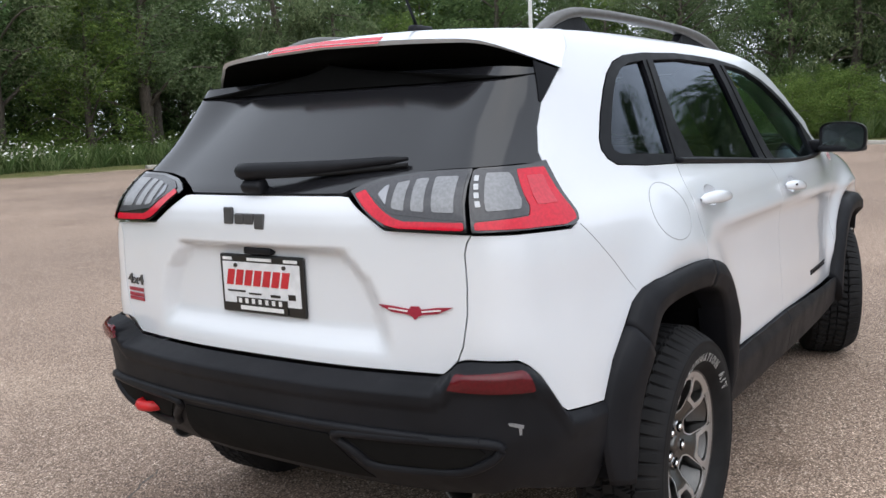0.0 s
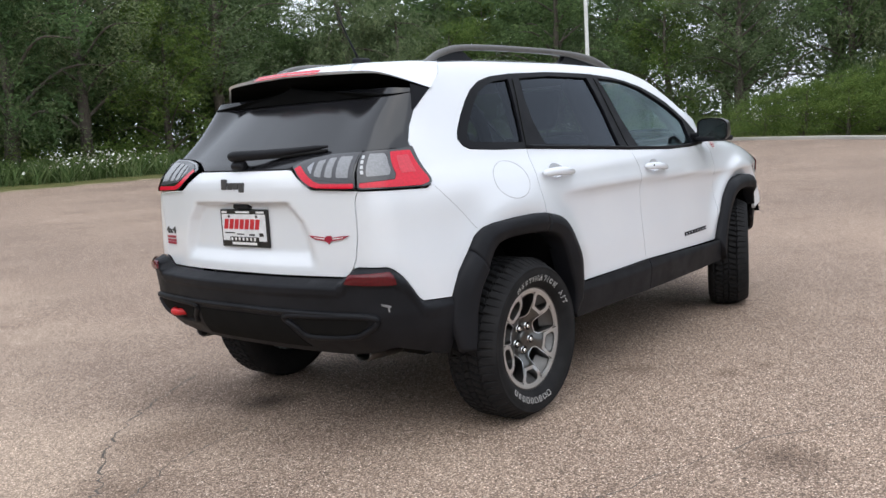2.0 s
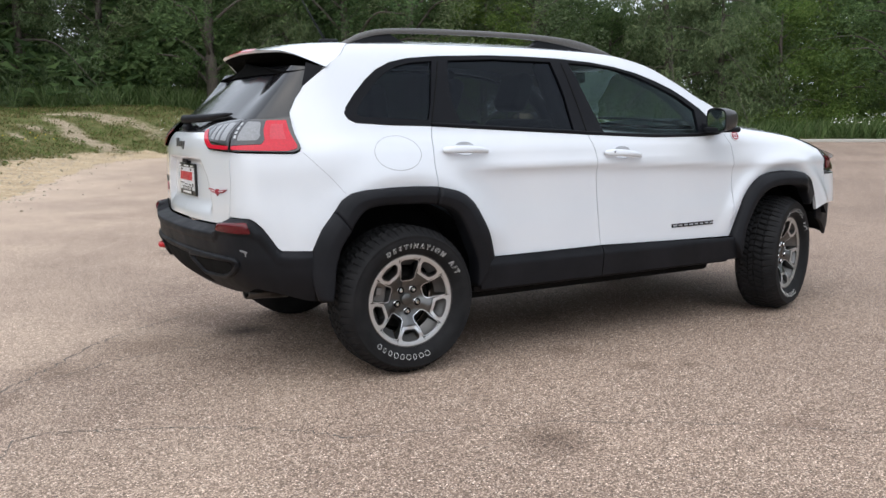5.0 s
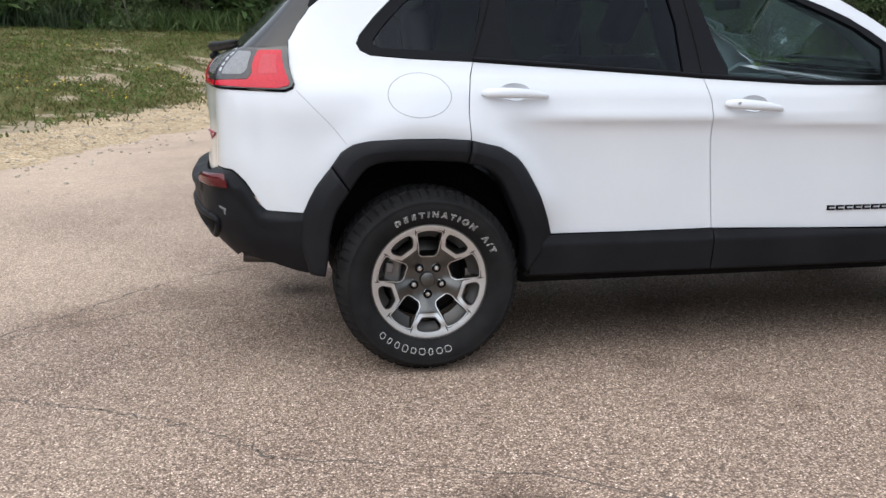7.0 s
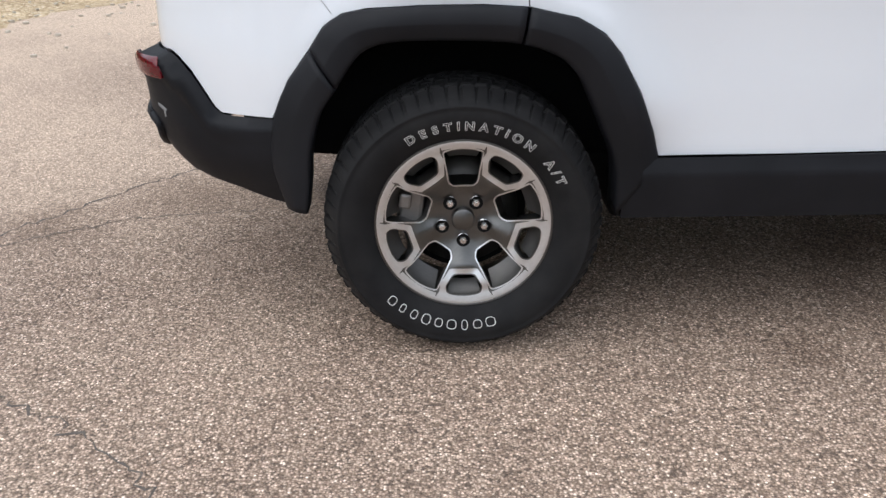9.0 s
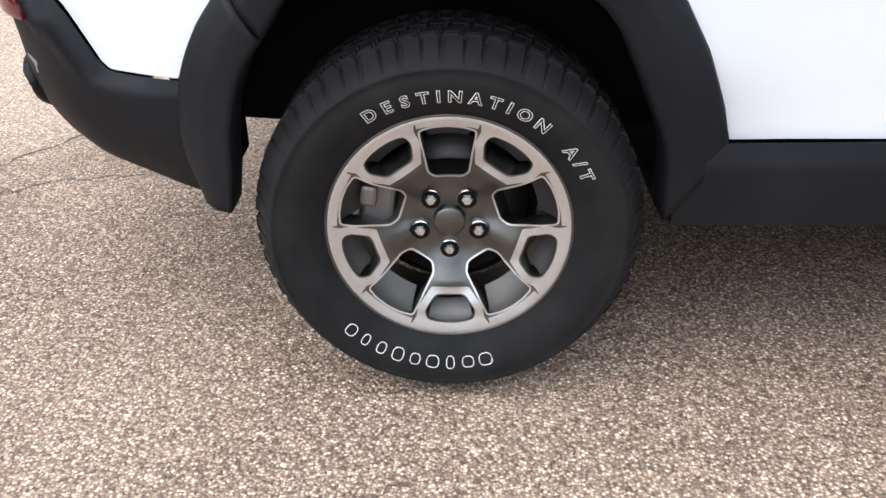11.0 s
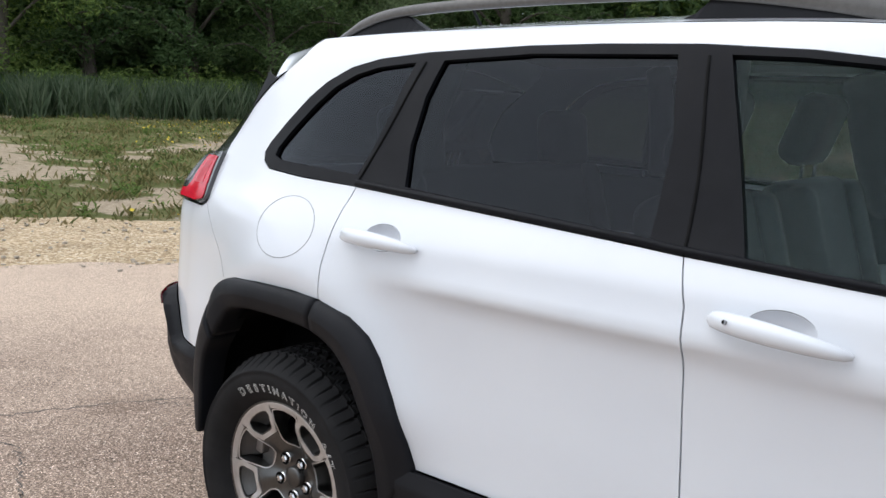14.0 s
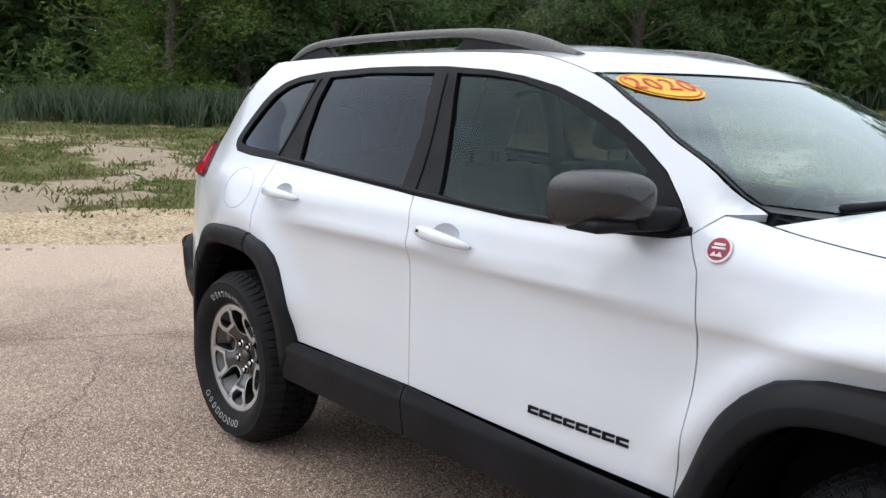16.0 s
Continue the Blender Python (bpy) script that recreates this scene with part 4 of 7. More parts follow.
def build_wheel(at, name="wheel", lettered=True):
    ring, large, small = spoke_face()
    holes = large + small
    wheel = panel(name, ring, face_fn, ALLOY_DARK, car, "five-spoke alloy wheel with white-lettered tyre", holes=holes, off=0.0, step=0.012, gap=0.0, flange=0.042)
    wheel.matrix_basis = at
    # machined bright lands on the outer part of the spokes
    def land(x, y):
        p = face_fn(x, y)
        return p - np.array([0, 0.0025, 0])
    for k in range(5):
        m = -math.pi / 2 + 2 * math.pi * k / 5
        arc = [polar(0.2205, math.pi / 2 + q) for q in np.linspace(-0.36, 0.36, 13)]
        outer = turned([(-0.036, 0.131), (0.036, 0.131), (0.0625, 0.168), (0.0655, 0.190)] + [tuple(q) for q in arc] + [(-0.0655, 0.190), (-0.0625, 0.168)], m)
        hole = rounded(turned([(-0.029, 0.1445), (0.029, 0.1445), (0.0500, 0.1765), (0.046, 0.196), (0.024, 0.2025), (0, 0.2045), (-0.024, 0.2025), (-0.046, 0.196), (-0.0500, 0.1765)], m), 0.009)
        panel("spoke", rounded(outer, 0.003), land, ALLOY, wheel, "machined spoke face", holes=[hole], step=0.01, gap=0.0, flange=0.004)
        n = math.pi / 2 + 2 * math.pi * k / 5
        arc = [polar(0.2205, n + q) for q in np.linspace(-0.265, 0.265, 9)] + [polar(0.2065, n + q) for q in np.linspace(0.262, -0.262, 9)]
        frame_in = rounded(turned(LARGE, n), 0.006)
        panel("window_edge", shrink(frame_in, -0.0035), lambda x, y: face_fn(x, y) - np.array([0, 0.0012, 0]), ALLOY, wheel, "bright edge of a large wheel opening", holes=[frame_in], step=0.012, gap=0.0, flange=0.003)
        panel("rim_edge", arc, land, ALLOY, wheel, "machined rim edge", step=0.01, gap=0.0, flange=0.004)
    # sloping cast floors of the windows
    for k in range(10):
        mid = math.pi / 2 + math.pi * k / 5
        wide, r0, r1, deep = (0.245, 0.2035, 0.168, 0.055) if k % 2 == 0 else (0.225, 0.2030, 0.174, 0.040)
        V, F = grid_mesh(lambda u, v: (*polar(r0 + (r1 - r0) * u ** 1.4, mid + wide * v * (1 - 0.12 * u)), ), np.linspace(0, 1, 6), np.linspace(-1, 1, 9))
        V = [(x, FACE_Y + 0.001 + deep * (i // 9) / 5, z) for i, (x, z) in enumerate(V)]
        mesh_ob("window_floor", V, F, ALLOY_BARREL, wheel, "sloping cast floor of a wheel opening")
    V, F = revolve([(0.219, FACE_Y + 0.0), (0.2145, FACE_Y + 0.03), (0.203, FACE_Y + 0.075), (0.203, FACE_Y + 0.14), (0.215, FACE_Y + 0.19)])
    mesh_ob("rim_barrel", V, F, ALLOY_BARREL, wheel, "cast alloy rim barrel")
    V, F = revolve([(0.2155, FACE_Y - 0.0085), (0.2225, FACE_Y - 0.0105), (0.2240, FACE_Y - 0.0100)])
    mesh_ob("rim_lip", V, F, ALLOY, wheel, "machined bright rim lip")
    V, F = revolve([(0.2240, FACE_Y - 0.0100), (0.2275, FACE_Y - 0.0125), (0.2295, FACE_Y - 0.0115), (0.230, FACE_Y - 0.005), (0.229, FACE_Y + 0.004)])
    mesh_ob("rim_flange", V, F, ALLOY_DARK, wheel, "dark rolled rim flange")
    # tyre
    side = [(0.222, -0.006), (0.236, -0.016), (0.244, -0.026), (0.262, -0.040), (0.285, -0.047), (0.305, -0.047), (0.316, -0.0445), (0.3195, -0.0470), (0.3235, -0.0415), (0.333, -0.030), (0.340, -0.018), (0.347, -0.003), (0.353, 0.010), (0.3575, 0.018)]
    tread = [(0.361, y) for y in (0.019, 0.022, 0.0248, 0.028, 0.032, 0.044, 0.060, 0.076, 0.080, 0.084, 0.096, 0.110, 0.114, 0.118, 0.132, 0.148, 0.160, 0.165, 0.172)]
    prof = side + tread + [(0.352, 0.190), (0.338, 0.202), (0.30, 0.212), (0.25, 0.21), (0.22, 0.19)]
    nb, fine_n = 60, 60 * 8
    V = []
    for i, (r, y) in enumerate(prof):
        for k in range(fine_n):
            a = 2 * math.pi * k / fine_n
            q = (a * nb / (2 * math.pi)) % 1.0
            h = 0.0
            if len(side) <= i < len(side) + len(tread):
                row = 0 if y < 0.026 else 1 if y < 0.078 else 2 if y < 0.112 else 3 if y < 0.163 else 4
                ph = (q + 0.5 * (row % 2) + (y * (9 if row % 2 else -9))) % 1.0
                wide = 0.25 if row in (0, 4) else 0.20
                slot = ph < wide
                rib = any(abs(y - g) < 0.003 for g in (0.028, 0.080, 0.114, 0.165))
                h = -0.012 if (slot or rib) else 0.0
            elif 9 <= i < len(side):
                h = -0.010 * (i - 8) / 5 if (q - 0.10) % 1.0 < (0.25 if k // 8 % 2 else 0.13) else 0.0
            V.append(((r + h) * math.cos(a), FACE_Y + y, (r + h) * math.sin(a)))
    F = [(i * fine_n + k, i * fine_n + (k + 1) % fine_n, (i + 1) * fine_n + (k + 1) % fine_n, (i + 1) * fine_n + k) for i in range(len(prof) - 1) for k in range(fine_n)]
    tyre = mesh_ob("tyre", V, F, RUBBER, wheel, "black all-terrain tyre", smooth=True)
    tyre.data.polygons.foreach_set("use_smooth", [(i // fine_n) < 8 or (i // fine_n) > len(side) + len(tread) for i in range(len(F))])
    if lettered:
        def on_arc(ch, a, r, size):
            v, f = lettering(ch, size, outline=0.0007)
            out = []
            for x, y, z in v:
                aa, rr = a - x * 1.04 / r, r + y
                out.append((rr * math.cos(aa), FACE_Y + float(np.interp(rr, WALL_R, WALL_Y)) - 0.0012 - z * 0.4, rr * math.sin(aa)))
            return out, f
        WALL_R, WALL_Y = [p[0] for p in side[:8]], [p[1] for p in side[:8]]
        a = radians(122)
        for ch in "DESTINATION A/T":
            wd = {"I": 0.019, " ": 0.034, "/": 0.018, "N": 0.035, "O": 0.036, "D": 0.034, "A": 0.034}.get(ch, 0.031)
            if ch != " ":
                mesh_ob("tyre_letter", *on_arc(ch, a - wd / 2 / 0.271, 0.271, 0.031), LETTER_WHITE, tyre, "white outline letter")
            a -= (wd + 0.0005) / 0.271
        # maker's word, drawn as plain outlined blocks
        for k in range(9):
            a = radians(226) + k * 0.128
            wide, tall = (0.0105, 0.007, 0.0085, 0.011, 0.0095, 0.012, 0.0075, 0.011, 0.0125)[k], (0.011, 0.0105, 0.011, 0.0125, 0.0105, 0.0115, 0.012, 0.0105, 0.0115)[k]
            ring2 = [(a + wide * math.copysign(abs(math.cos(w)) ** 0.7, math.cos(w)) / 0.271, 0.271 + tall * math.copysign(abs(math.sin(w)) ** 0.7, math.sin(w))) for w in np.linspace(0, 2 * math.pi, 15)]
            mesh_ob("white_block", *tube_mesh([(r * math.cos(q), FACE_Y + float(np.interp(r, WALL_R, WALL_Y)) - 0.0004, r * math.sin(q)) for q, r in ring2], 0.0012, 4), LETTER_WHITE, tyre, "white outlined block")
    # hub cap, nuts, brake
    mesh_ob("centre_cap", *revolve([(0.0005, FACE_Y + 0.026), (0.026, FACE_Y + 0.027), (0.030, FACE_Y + 0.030), (0.031, FACE_Y + 0.05)], 32), ALLOY_DARK, wheel, "grey centre cap")
    nut = None
    for k in range(5):
        m = -math.pi / 2 + 2 * math.pi * k / 5
        mt = Matrix.Translation((0.0575 * math.cos(m), FACE_Y + 0.022, 0.0575 * math.sin(m)))
        if nut is None:
            V, F = gather([revolve([(0.0005, 0.0), (0.0085, 0.0015), (0.0115, 0.006), (0.0125, 0.03)], 6), revolve([(0.0125, 0.012), (0.0165, 0.016), (0.017, 0.03)], 16)])
            nut = mesh_ob("lug_nut", V, F, CHROME, wheel, "chrome lug nut", smooth=False)
            nut.matrix_basis = mt
            # dark ring round each nut, the shade of its recess put into colour
            seat_v, seat_f = revolve([(0.010, 0.0075), (0.0160, 0.0045), (0.0180, 0.0015)], 24)
            pocket = mesh_ob("nut_recess", seat_v, seat_f, DARK, wheel, "dark ring painting the shade of a nut recess")
            pocket.matrix_basis = mt @ Matrix.Translation((0, 0.006, 0))
        else:
            o = new("nut_recess", pocket.data)
            o.parent, o.matrix_basis = wheel, mt @ Matrix.Translation((0, 0.006, 0))
            o = new("lug_nut", nut.data)
            o.parent, o.matrix_basis = wheel, mt
            tagged(o, "chrome lug nut")
    mesh_ob("brake_disc", *revolve([(0.06, FACE_Y + 0.105), (0.150, FACE_Y + 0.105), (0.150, FACE_Y + 0.115), (0.06, FACE_Y + 0.115)], 48), STEEL, wheel, "grey brake disc")
    # dark plate added behind the disc so that the openings read as shaded
    mesh_ob("brake_shield", *revolve([(0.01, FACE_Y + 0.135), (0.168, FACE_Y + 0.135), (0.172, FACE_Y + 0.125)], 40), DARK, wheel, "dark brake shield")
    bm = bmesh.new()
    box(bm, (-0.034, -0.03, -0.07), (0.034, 0.03, 0.07), 0.012, pose(-0.135, FACE_Y + 0.085, 0.035, 0, 8, 0))
    box(bm, (-0.016, -0.02, -0.022), (0.016, 0.02, 0.022), 0.008, pose(-0.15, FACE_Y + 0.05, 0.052, 0, 8, 0))
    part("brake_caliper", bm, CAST, wheel, "grey cast brake caliper")
    return wheel


w_rr = build_wheel(pose(0, -0.853, 0.361), "wheel")
for m in (pose(2.735, -0.800, 0.361, 0, 0, 21), pose(0, 0.853, 0.361, 0, 0, 180), pose(2.70, 0.800, 0.361, 0, 0, 201)):
    o = copy_thing(w_rr, m)


# ---- ground ----
LOT_EDGE = catmull([(-16, -14), (-10.5, -6.5), (-7.6, -2.0), (-6.5, -0.25), (-5.5, 1.45), (-4.3, 3.3), (-3.4, 6.1), (-2.2, 9.3), (-0.8, 13.0), (1.0, 20.0), (3.5, 26.5), (9.5, 29.5), (18, 29.0), (27, 27), (34, 22), (37.5, 15), (34.5, 8), (30.5, 3), (28, -6), (27, -16), (21, -26), (8, -36), (-8, -40), (-22, -32)], 8, closed=True)


def lot_distance(x, y):
    """Metres outside the paved lot (negative inside)."""
    d = edge_distance(x, y, LOT_EDGE)
    return np.where(inside(x, y, LOT_EDGE), -d, d)


def ground_z(x, y):
    x, y = np.atleast_1d(np.asarray(x, float)), np.atleast_1d(np.asarray(y, float))
    d = lot_distance(x, y)
    west = sstep(14, -4, x)
    az = np.degrees(np.arctan2(y + 3.0, x))
    hill = sstep(134, 117, az) * sstep(68, 80, az)
    rise = 0.062 * np.clip(np.hypot(x, y + 3.0) - 14.0, 0, 44) * hill * sstep(0.5, 7, d) + (0.02 * sstep(0, 1.5, d) + 0.022 * (1 - hill) * np.clip(d - 2.0, 0, 28)) * west + 0.05 * sstep(0, 0.4, d) + 0.012 * np.clip(d - 1, 0, 25)
    bumps = np.array([noise.noise((a * 0.35, b * 0.35, 3.0)) for a, b in zip(x, y)]) * 0.10 * sstep(1.5, 6, d)
    return np.where(d > 0, rise + bumps, 0.0)


def bare_patch(x, y):
    """How bare the soil is, 0 to 1: sandy by the lot, ragged patches further in."""
    x, y = np.atleast_1d(np.asarray(x, float)), np.atleast_1d(np.asarray(y, float))
    d = lot_distance(x, y)
    n = np.array([noise.noise((a * 0.42 + b * 0.10, b * 0.30, 7.0)) + 0.55 * noise.noise((a * 1.3, b * 1.1, 2.0)) + 0.3 * noise.noise((a * 3.1, b * 2.7, 5.0)) for a, b in zip(x, y)])
    west = sstep(14, -2, x)
    az = np.degrees(np.arctan2(y + 3.0, x))
    n = n - 0.22 * sstep(128, 108, az)
    edge = sstep(2.6, 0.6, d + 0.9 * n)
    strip = sstep(1.6, 0.3, np.abs(d - 23.0 + 2.0 * n)) * 0.9
    return np.clip(np.maximum(edge, np.maximum(sstep(0.06, 0.28, n + 0.24 * sstep(10, 3, d)) * sstep(24, 8, d), strip * sstep(0.0, 0.25, n + 0.2))) * west + sstep(0.5, 0.1, d) * (1 - west), 0, 1)


def make_ground():
    rad = np.r_[0, np.geomspace(1.2, 62, 130), np.geomspace(72, 900, 10)]
    ang = np.linspace(0, 2 * math.pi, 361)[:-1]
    X, Y = (rad[:, None] * np.cos(ang)).ravel() + 2.0, (rad[:, None] * np.sin(ang)).ravel() + 4.0
    Z = ground_z(X, Y)
    n = len(ang)
    F = [(i * n + k, (i + 1) * n + k, (i + 1) * n + (k + 1) % n, i * n + (k + 1) % n) for i in range(len(rad) - 1) for k in range(n)]
    m = Mat("field_soil").put(Roughness=0.95, Specular_IOR_Level=0.1)
    grass = m.ramp(m.noise(1.9, 8, 0.72), (0.3, (0.080, 0.096, 0.032)), (0.5, (0.135, 0.142, 0.052)), (0.7, (0.24, 0.205, 0.105)))
    sand = m.ramp(m.noise(11, 7, 0.75), (0.3, (0.27, 0.215, 0.145)), (0.7, (0.53, 0.43, 0.315)))
    at = m.n.new("ShaderNodeAttribute")
    at.attribute_name = "bare"
    k = m.math("ADD", at.outputs["Fac"], m.math("MULTIPLY", m.math("SUBTRACT", m.noise(3.5, 8, 0.8), 0.5), 2.0))
    m.link(m.mix(m.ramp(k, (0.30, 0.0), (0.72, 1.0)), grass, sand), "Base Color")
    m.bump(m.noise(14, 7, 0.75), 0.9, 0.05)
    ob = mesh_ob("ground", np.stack([X, Y, Z - 0.02], 1), F, m.m)
    attr = ob.data.attributes.new("bare", "FLOAT", "POINT")
    near = rad.repeat(n) < 70
    val = np.zeros(len(X))
    val[near] = bare_patch(X[near], Y[near])
    attr.data.foreach_set("value", val.astype(np.float32))
    tagged(ob, "grassy field soil with bare sandy patches", "ground", kind="structure")


make_ground()


def make_lot():
    ring = dense(LOT_EDGE, 0.5)
    lo, hi = ring.min(0), ring.max(0)
    pts = [Vector(p) for p in ring]
    n = len(pts)
    # finer net near the car, where the surface is seen close
    gx, gy = (q.ravel() for q in np.meshgrid(np.arange(-6, 6.1, 0.5), np.arange(-6, 5.1, 0.5)))
    pts += [Vector(q) for q in np.c_[gx, gy][lot_distance(gx, gy) < -0.4]]
    vv, _, ff, *_ = delaunay_2d_cdt(pts, [(i, (i + 1) % n) for i in range(n)], [], 0, 1e-6)
    uv = np.array([tuple(v) for v in vv])
    tri = np.array([tuple(f) for f in ff])
    c = uv[tri].mean(1)
    tri = tri[inside(c[:, 0], c[:, 1], LOT_EDGE)]
    V = np.c_[uv, np.zeros(len(uv))]
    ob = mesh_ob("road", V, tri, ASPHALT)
    tagged(ob, "worn pinkish-grey stone-chip asphalt of the parking lot", "asphalt lot", kind="structure")


make_lot()


def make_shoulder():
    """Pale gravel along the western rim of the lot, spilling unevenly over the asphalt."""
    m = Mat("gravel").put(Roughness=0.95, Specular_IOR_Level=0.15)
    v = m.n.new("ShaderNodeSeparateColor")
    m.l.new(m.voronoi(42, out="Color"), v.inputs[0])
    c = m.ramp(v.outputs[0], (0.0, (0.34, 0.245, 0.150)), (0.5, (0.57, 0.445, 0.295)), (0.9, (0.69, 0.57, 0.41)), (1.0, (0.8, 0.72, 0.58)))
    c = m.mix(1.0, c, m.ramp(m.noise(1.3, 6, 0.65), (0.3, (0.75, 0.72, 0.68)), (0.7, (1.12, 1.1, 1.06))), "MULTIPLY")
    m.link(c, "Base Color")
    m.bump(m.math("SUBTRACT", m.noise(30, 5, 0.7), m.voronoi(42)), 0.9, 0.02)
    E2 = dense(LOT_EDGE, 0.35)
    k = [i for i, p in enumerate(E2) if p[0] < 6 and p[1] > -9]
    k = k[: max(k) + 1]
    pts = E2[k]
    seg2 = np.gradient(pts, axis=0)
    nn2 = np.stack([seg2[:, 1], -seg2[:, 0]], 1) / np.linalg.norm(seg2, axis=1)[:, None]
    if lot_distance(pts[5:6, 0] + nn2[5:6, 0], pts[5:6, 1] + nn2[5:6, 1])[0] < 0:
        nn2 = -nn2
    V = []
    cols = np.linspace(0, 1, 7)
    for i, (p, q) in enumerate(zip(pts, nn2)):
        lo = -0.25 + 0.30 * noise.noise((p[0] * 0.9, p[1] * 0.9, 1.0)) + 0.15 * noise.noise((p[0] * 3, p[1] * 3, 4.0))
        hi = 1.9 + 0.8 * noise.noise((p[0] * 0.5, p[1] * 0.5, 9.0)) + 0.3 * noise.noise((p[0] * 2.5, p[1] * 2.5, 3.0))
        for c2 in cols:
            w = p + q * (lo + (hi - lo) * c2)
            V.append((w[0], w[1], 0.0015 + 0.03 * math.sin(math.pi * c2) * (0.6 + 0.6 * noise.noise((w[0] * 2, w[1] * 2, 0)))))
    V = np.array(V)
    V[:, 2] += np.maximum(ground_z(V[:, 0], V[:, 1]), 0)
    n = len(cols)
    F = [(i * n + j, (i + 1) * n + j, (i + 1) * n + j + 1, i * n + j + 1) for i in range(len(pts) - 1) for j in range(n - 1)]
    tagged(mesh_ob("gravel_shoulder", V, F, m.m), "pale tan gravel shoulder beside the asphalt", "gravel", kind="structure")
    # loose stones
    g = np.random.default_rng(3)
    st = []
    pick = g.integers(2, len(pts) - 2, 1500)
    W = pts[pick] + nn2[pick] * g.normal(0.5, 0.8, 1500)[:, None] + g.normal(size=(1500, 2)) * 0.15
    D, Z = lot_distance(W[:, 0], W[:, 1]), ground_z(W[:, 0], W[:, 1])
    for w, d, z in zip(W, D, Z):
        r = g.uniform(0.008, 0.028)
        z = float(z) + (0.028 if 0 < d < 1.9 else 0.004)
        a = g.uniform(0, 6.28)
        q = [(w[0] + r * math.cos(a + t) * g.uniform(0.7, 1.2), w[1] + r * math.sin(a + t) * g.uniform(0.7, 1.2), z + (r * 0.6 if t2 else -0.004)) for t2 in (0, 1) for t in (0, 1.3, 2.5, 3.8, 5.0)]
        st.append((q, [(5, 6, 7, 8, 9)] + [(t, (t + 1) % 5, 5 + (t + 1) % 5, 5 + t) for t in range(5)]))
    tagged(mesh_ob("loose_stones", *gather(st), make_soil("loose_stone", (0.38, 0.32, 0.25), (0.62, 0.56, 0.48), 6), smooth=False), "loose pale stones by the lot's rim", "stones", kind="stuff")


make_shoulder()


def make_cracks():
    """Fine open cracks in the asphalt, each a ragged sliver."""
    road = bpy.data.objects["road"]
    g = np.random.default_rng(8)
    for line, w in (([(-2.25, -1.25), (-2.1, -0.9), (-1.95, -0.5), (-1.80, -0.2), (-1.52, 0.16), (-1.22, 0.58), (-0.76, 0.95), (-0.3, 1.2)], 0.008),
                    ([(-1.89, -1.35), (-1.75, -0.92), (-1.51, -0.94), (-1.22, -1.08), (-1.0, -1.20), (-0.74, -1.42), (-0.62, -1.58)], 0.006),
                    ([(-4.4, -1.6), (-3.4, -1.42), (-2.25, -1.25)], 0.007), ([(-1.75, -0.2), (-1.48, -0.04), (-1.2, 0.13), (-0.7, 0.2)], 0.005),
                    ([(-0.62, -1.58), (0.3, -1.9), (1.2, -2.6)], 0.004)):
        c = catmull(line, 14)
        c = c + g.normal(size=c.shape) * 0.011
        t = np.gradient(c, axis=0)
        nn3 = np.stack([-t[:, 1], t[:, 0]], 1) / np.linalg.norm(t, axis=1)[:, None]
        ww = w * g.uniform(0.15, 1.0, len(c))[:, None]
        L, R = c + nn3 * ww, c - nn3 * ww
        V = [(*p, 0.0012) for p in L] + [(*p, 0.0012) for p in R]
        n = len(c)
        F = [(i, n + i, n + i + 1, i + 1) for i in range(n - 1)]
        mesh_ob("crack", V, F, CRACK, road, "dark crack in the asphalt")


make_cracks()


def make_kerb():
    E2 = dense(LOT_EDGE, 0.5)
    k = [i for i, p in enumerate(E2) if p[0] > 21 and p[1] > -22]
    pts = E2[k]
    t = np.gradient(pts, axis=0)
    nn2 = np.stack([t[:, 1], -t[:, 0]], 1) / np.linalg.norm(t, axis=1)[:, None]
    if lot_distance(pts[5:6, 0] + nn2[5:6, 0], pts[5:6, 1] + nn2[5:6, 1])[0] < 0:
        nn2 = -nn2
    prof = [(-0.02, -0.02), (-0.01, 0.10), (0.01, 0.13), (0.16, 0.14), (0.18, 0.10), (0.18, -0.05)]
    V = [(*(p + q * a), z) for p, q in zip(pts, nn2) for a, z in prof]
    n = len(prof)
    F = [(i * n + j, (i + 1) * n + j, (i + 1) * n + j + 1, i * n + j + 1) for i in range(len(pts) - 1) for j in range(n - 1)]
    tagged(mesh_ob("kerb", V, F, CONCRETE, smooth=False), "pale concrete kerb at the lot's far rim", "kerb", kind="structure")


make_kerb()

pole = tagged(new("light_pole"), "tall slim white pole beside the kerb", "pole")
pole.matrix_basis = pose(34.15, 17.76, 0)
mesh_ob("shaft", *tube_mesh([(0, 0, z) for z in np.linspace(0.05, 13, 8)], 0.105, 12, np.linspace(1, 0.6, 8)), POLE_PAINT, pole, "white tapered shaft")
bm = bmesh.new()
box(bm, (-0.2, -0.2, 0), (0.2, 0.2, 0.06), 0.01)
part("base_plate", bm, CONCRETE, pole, "square base")


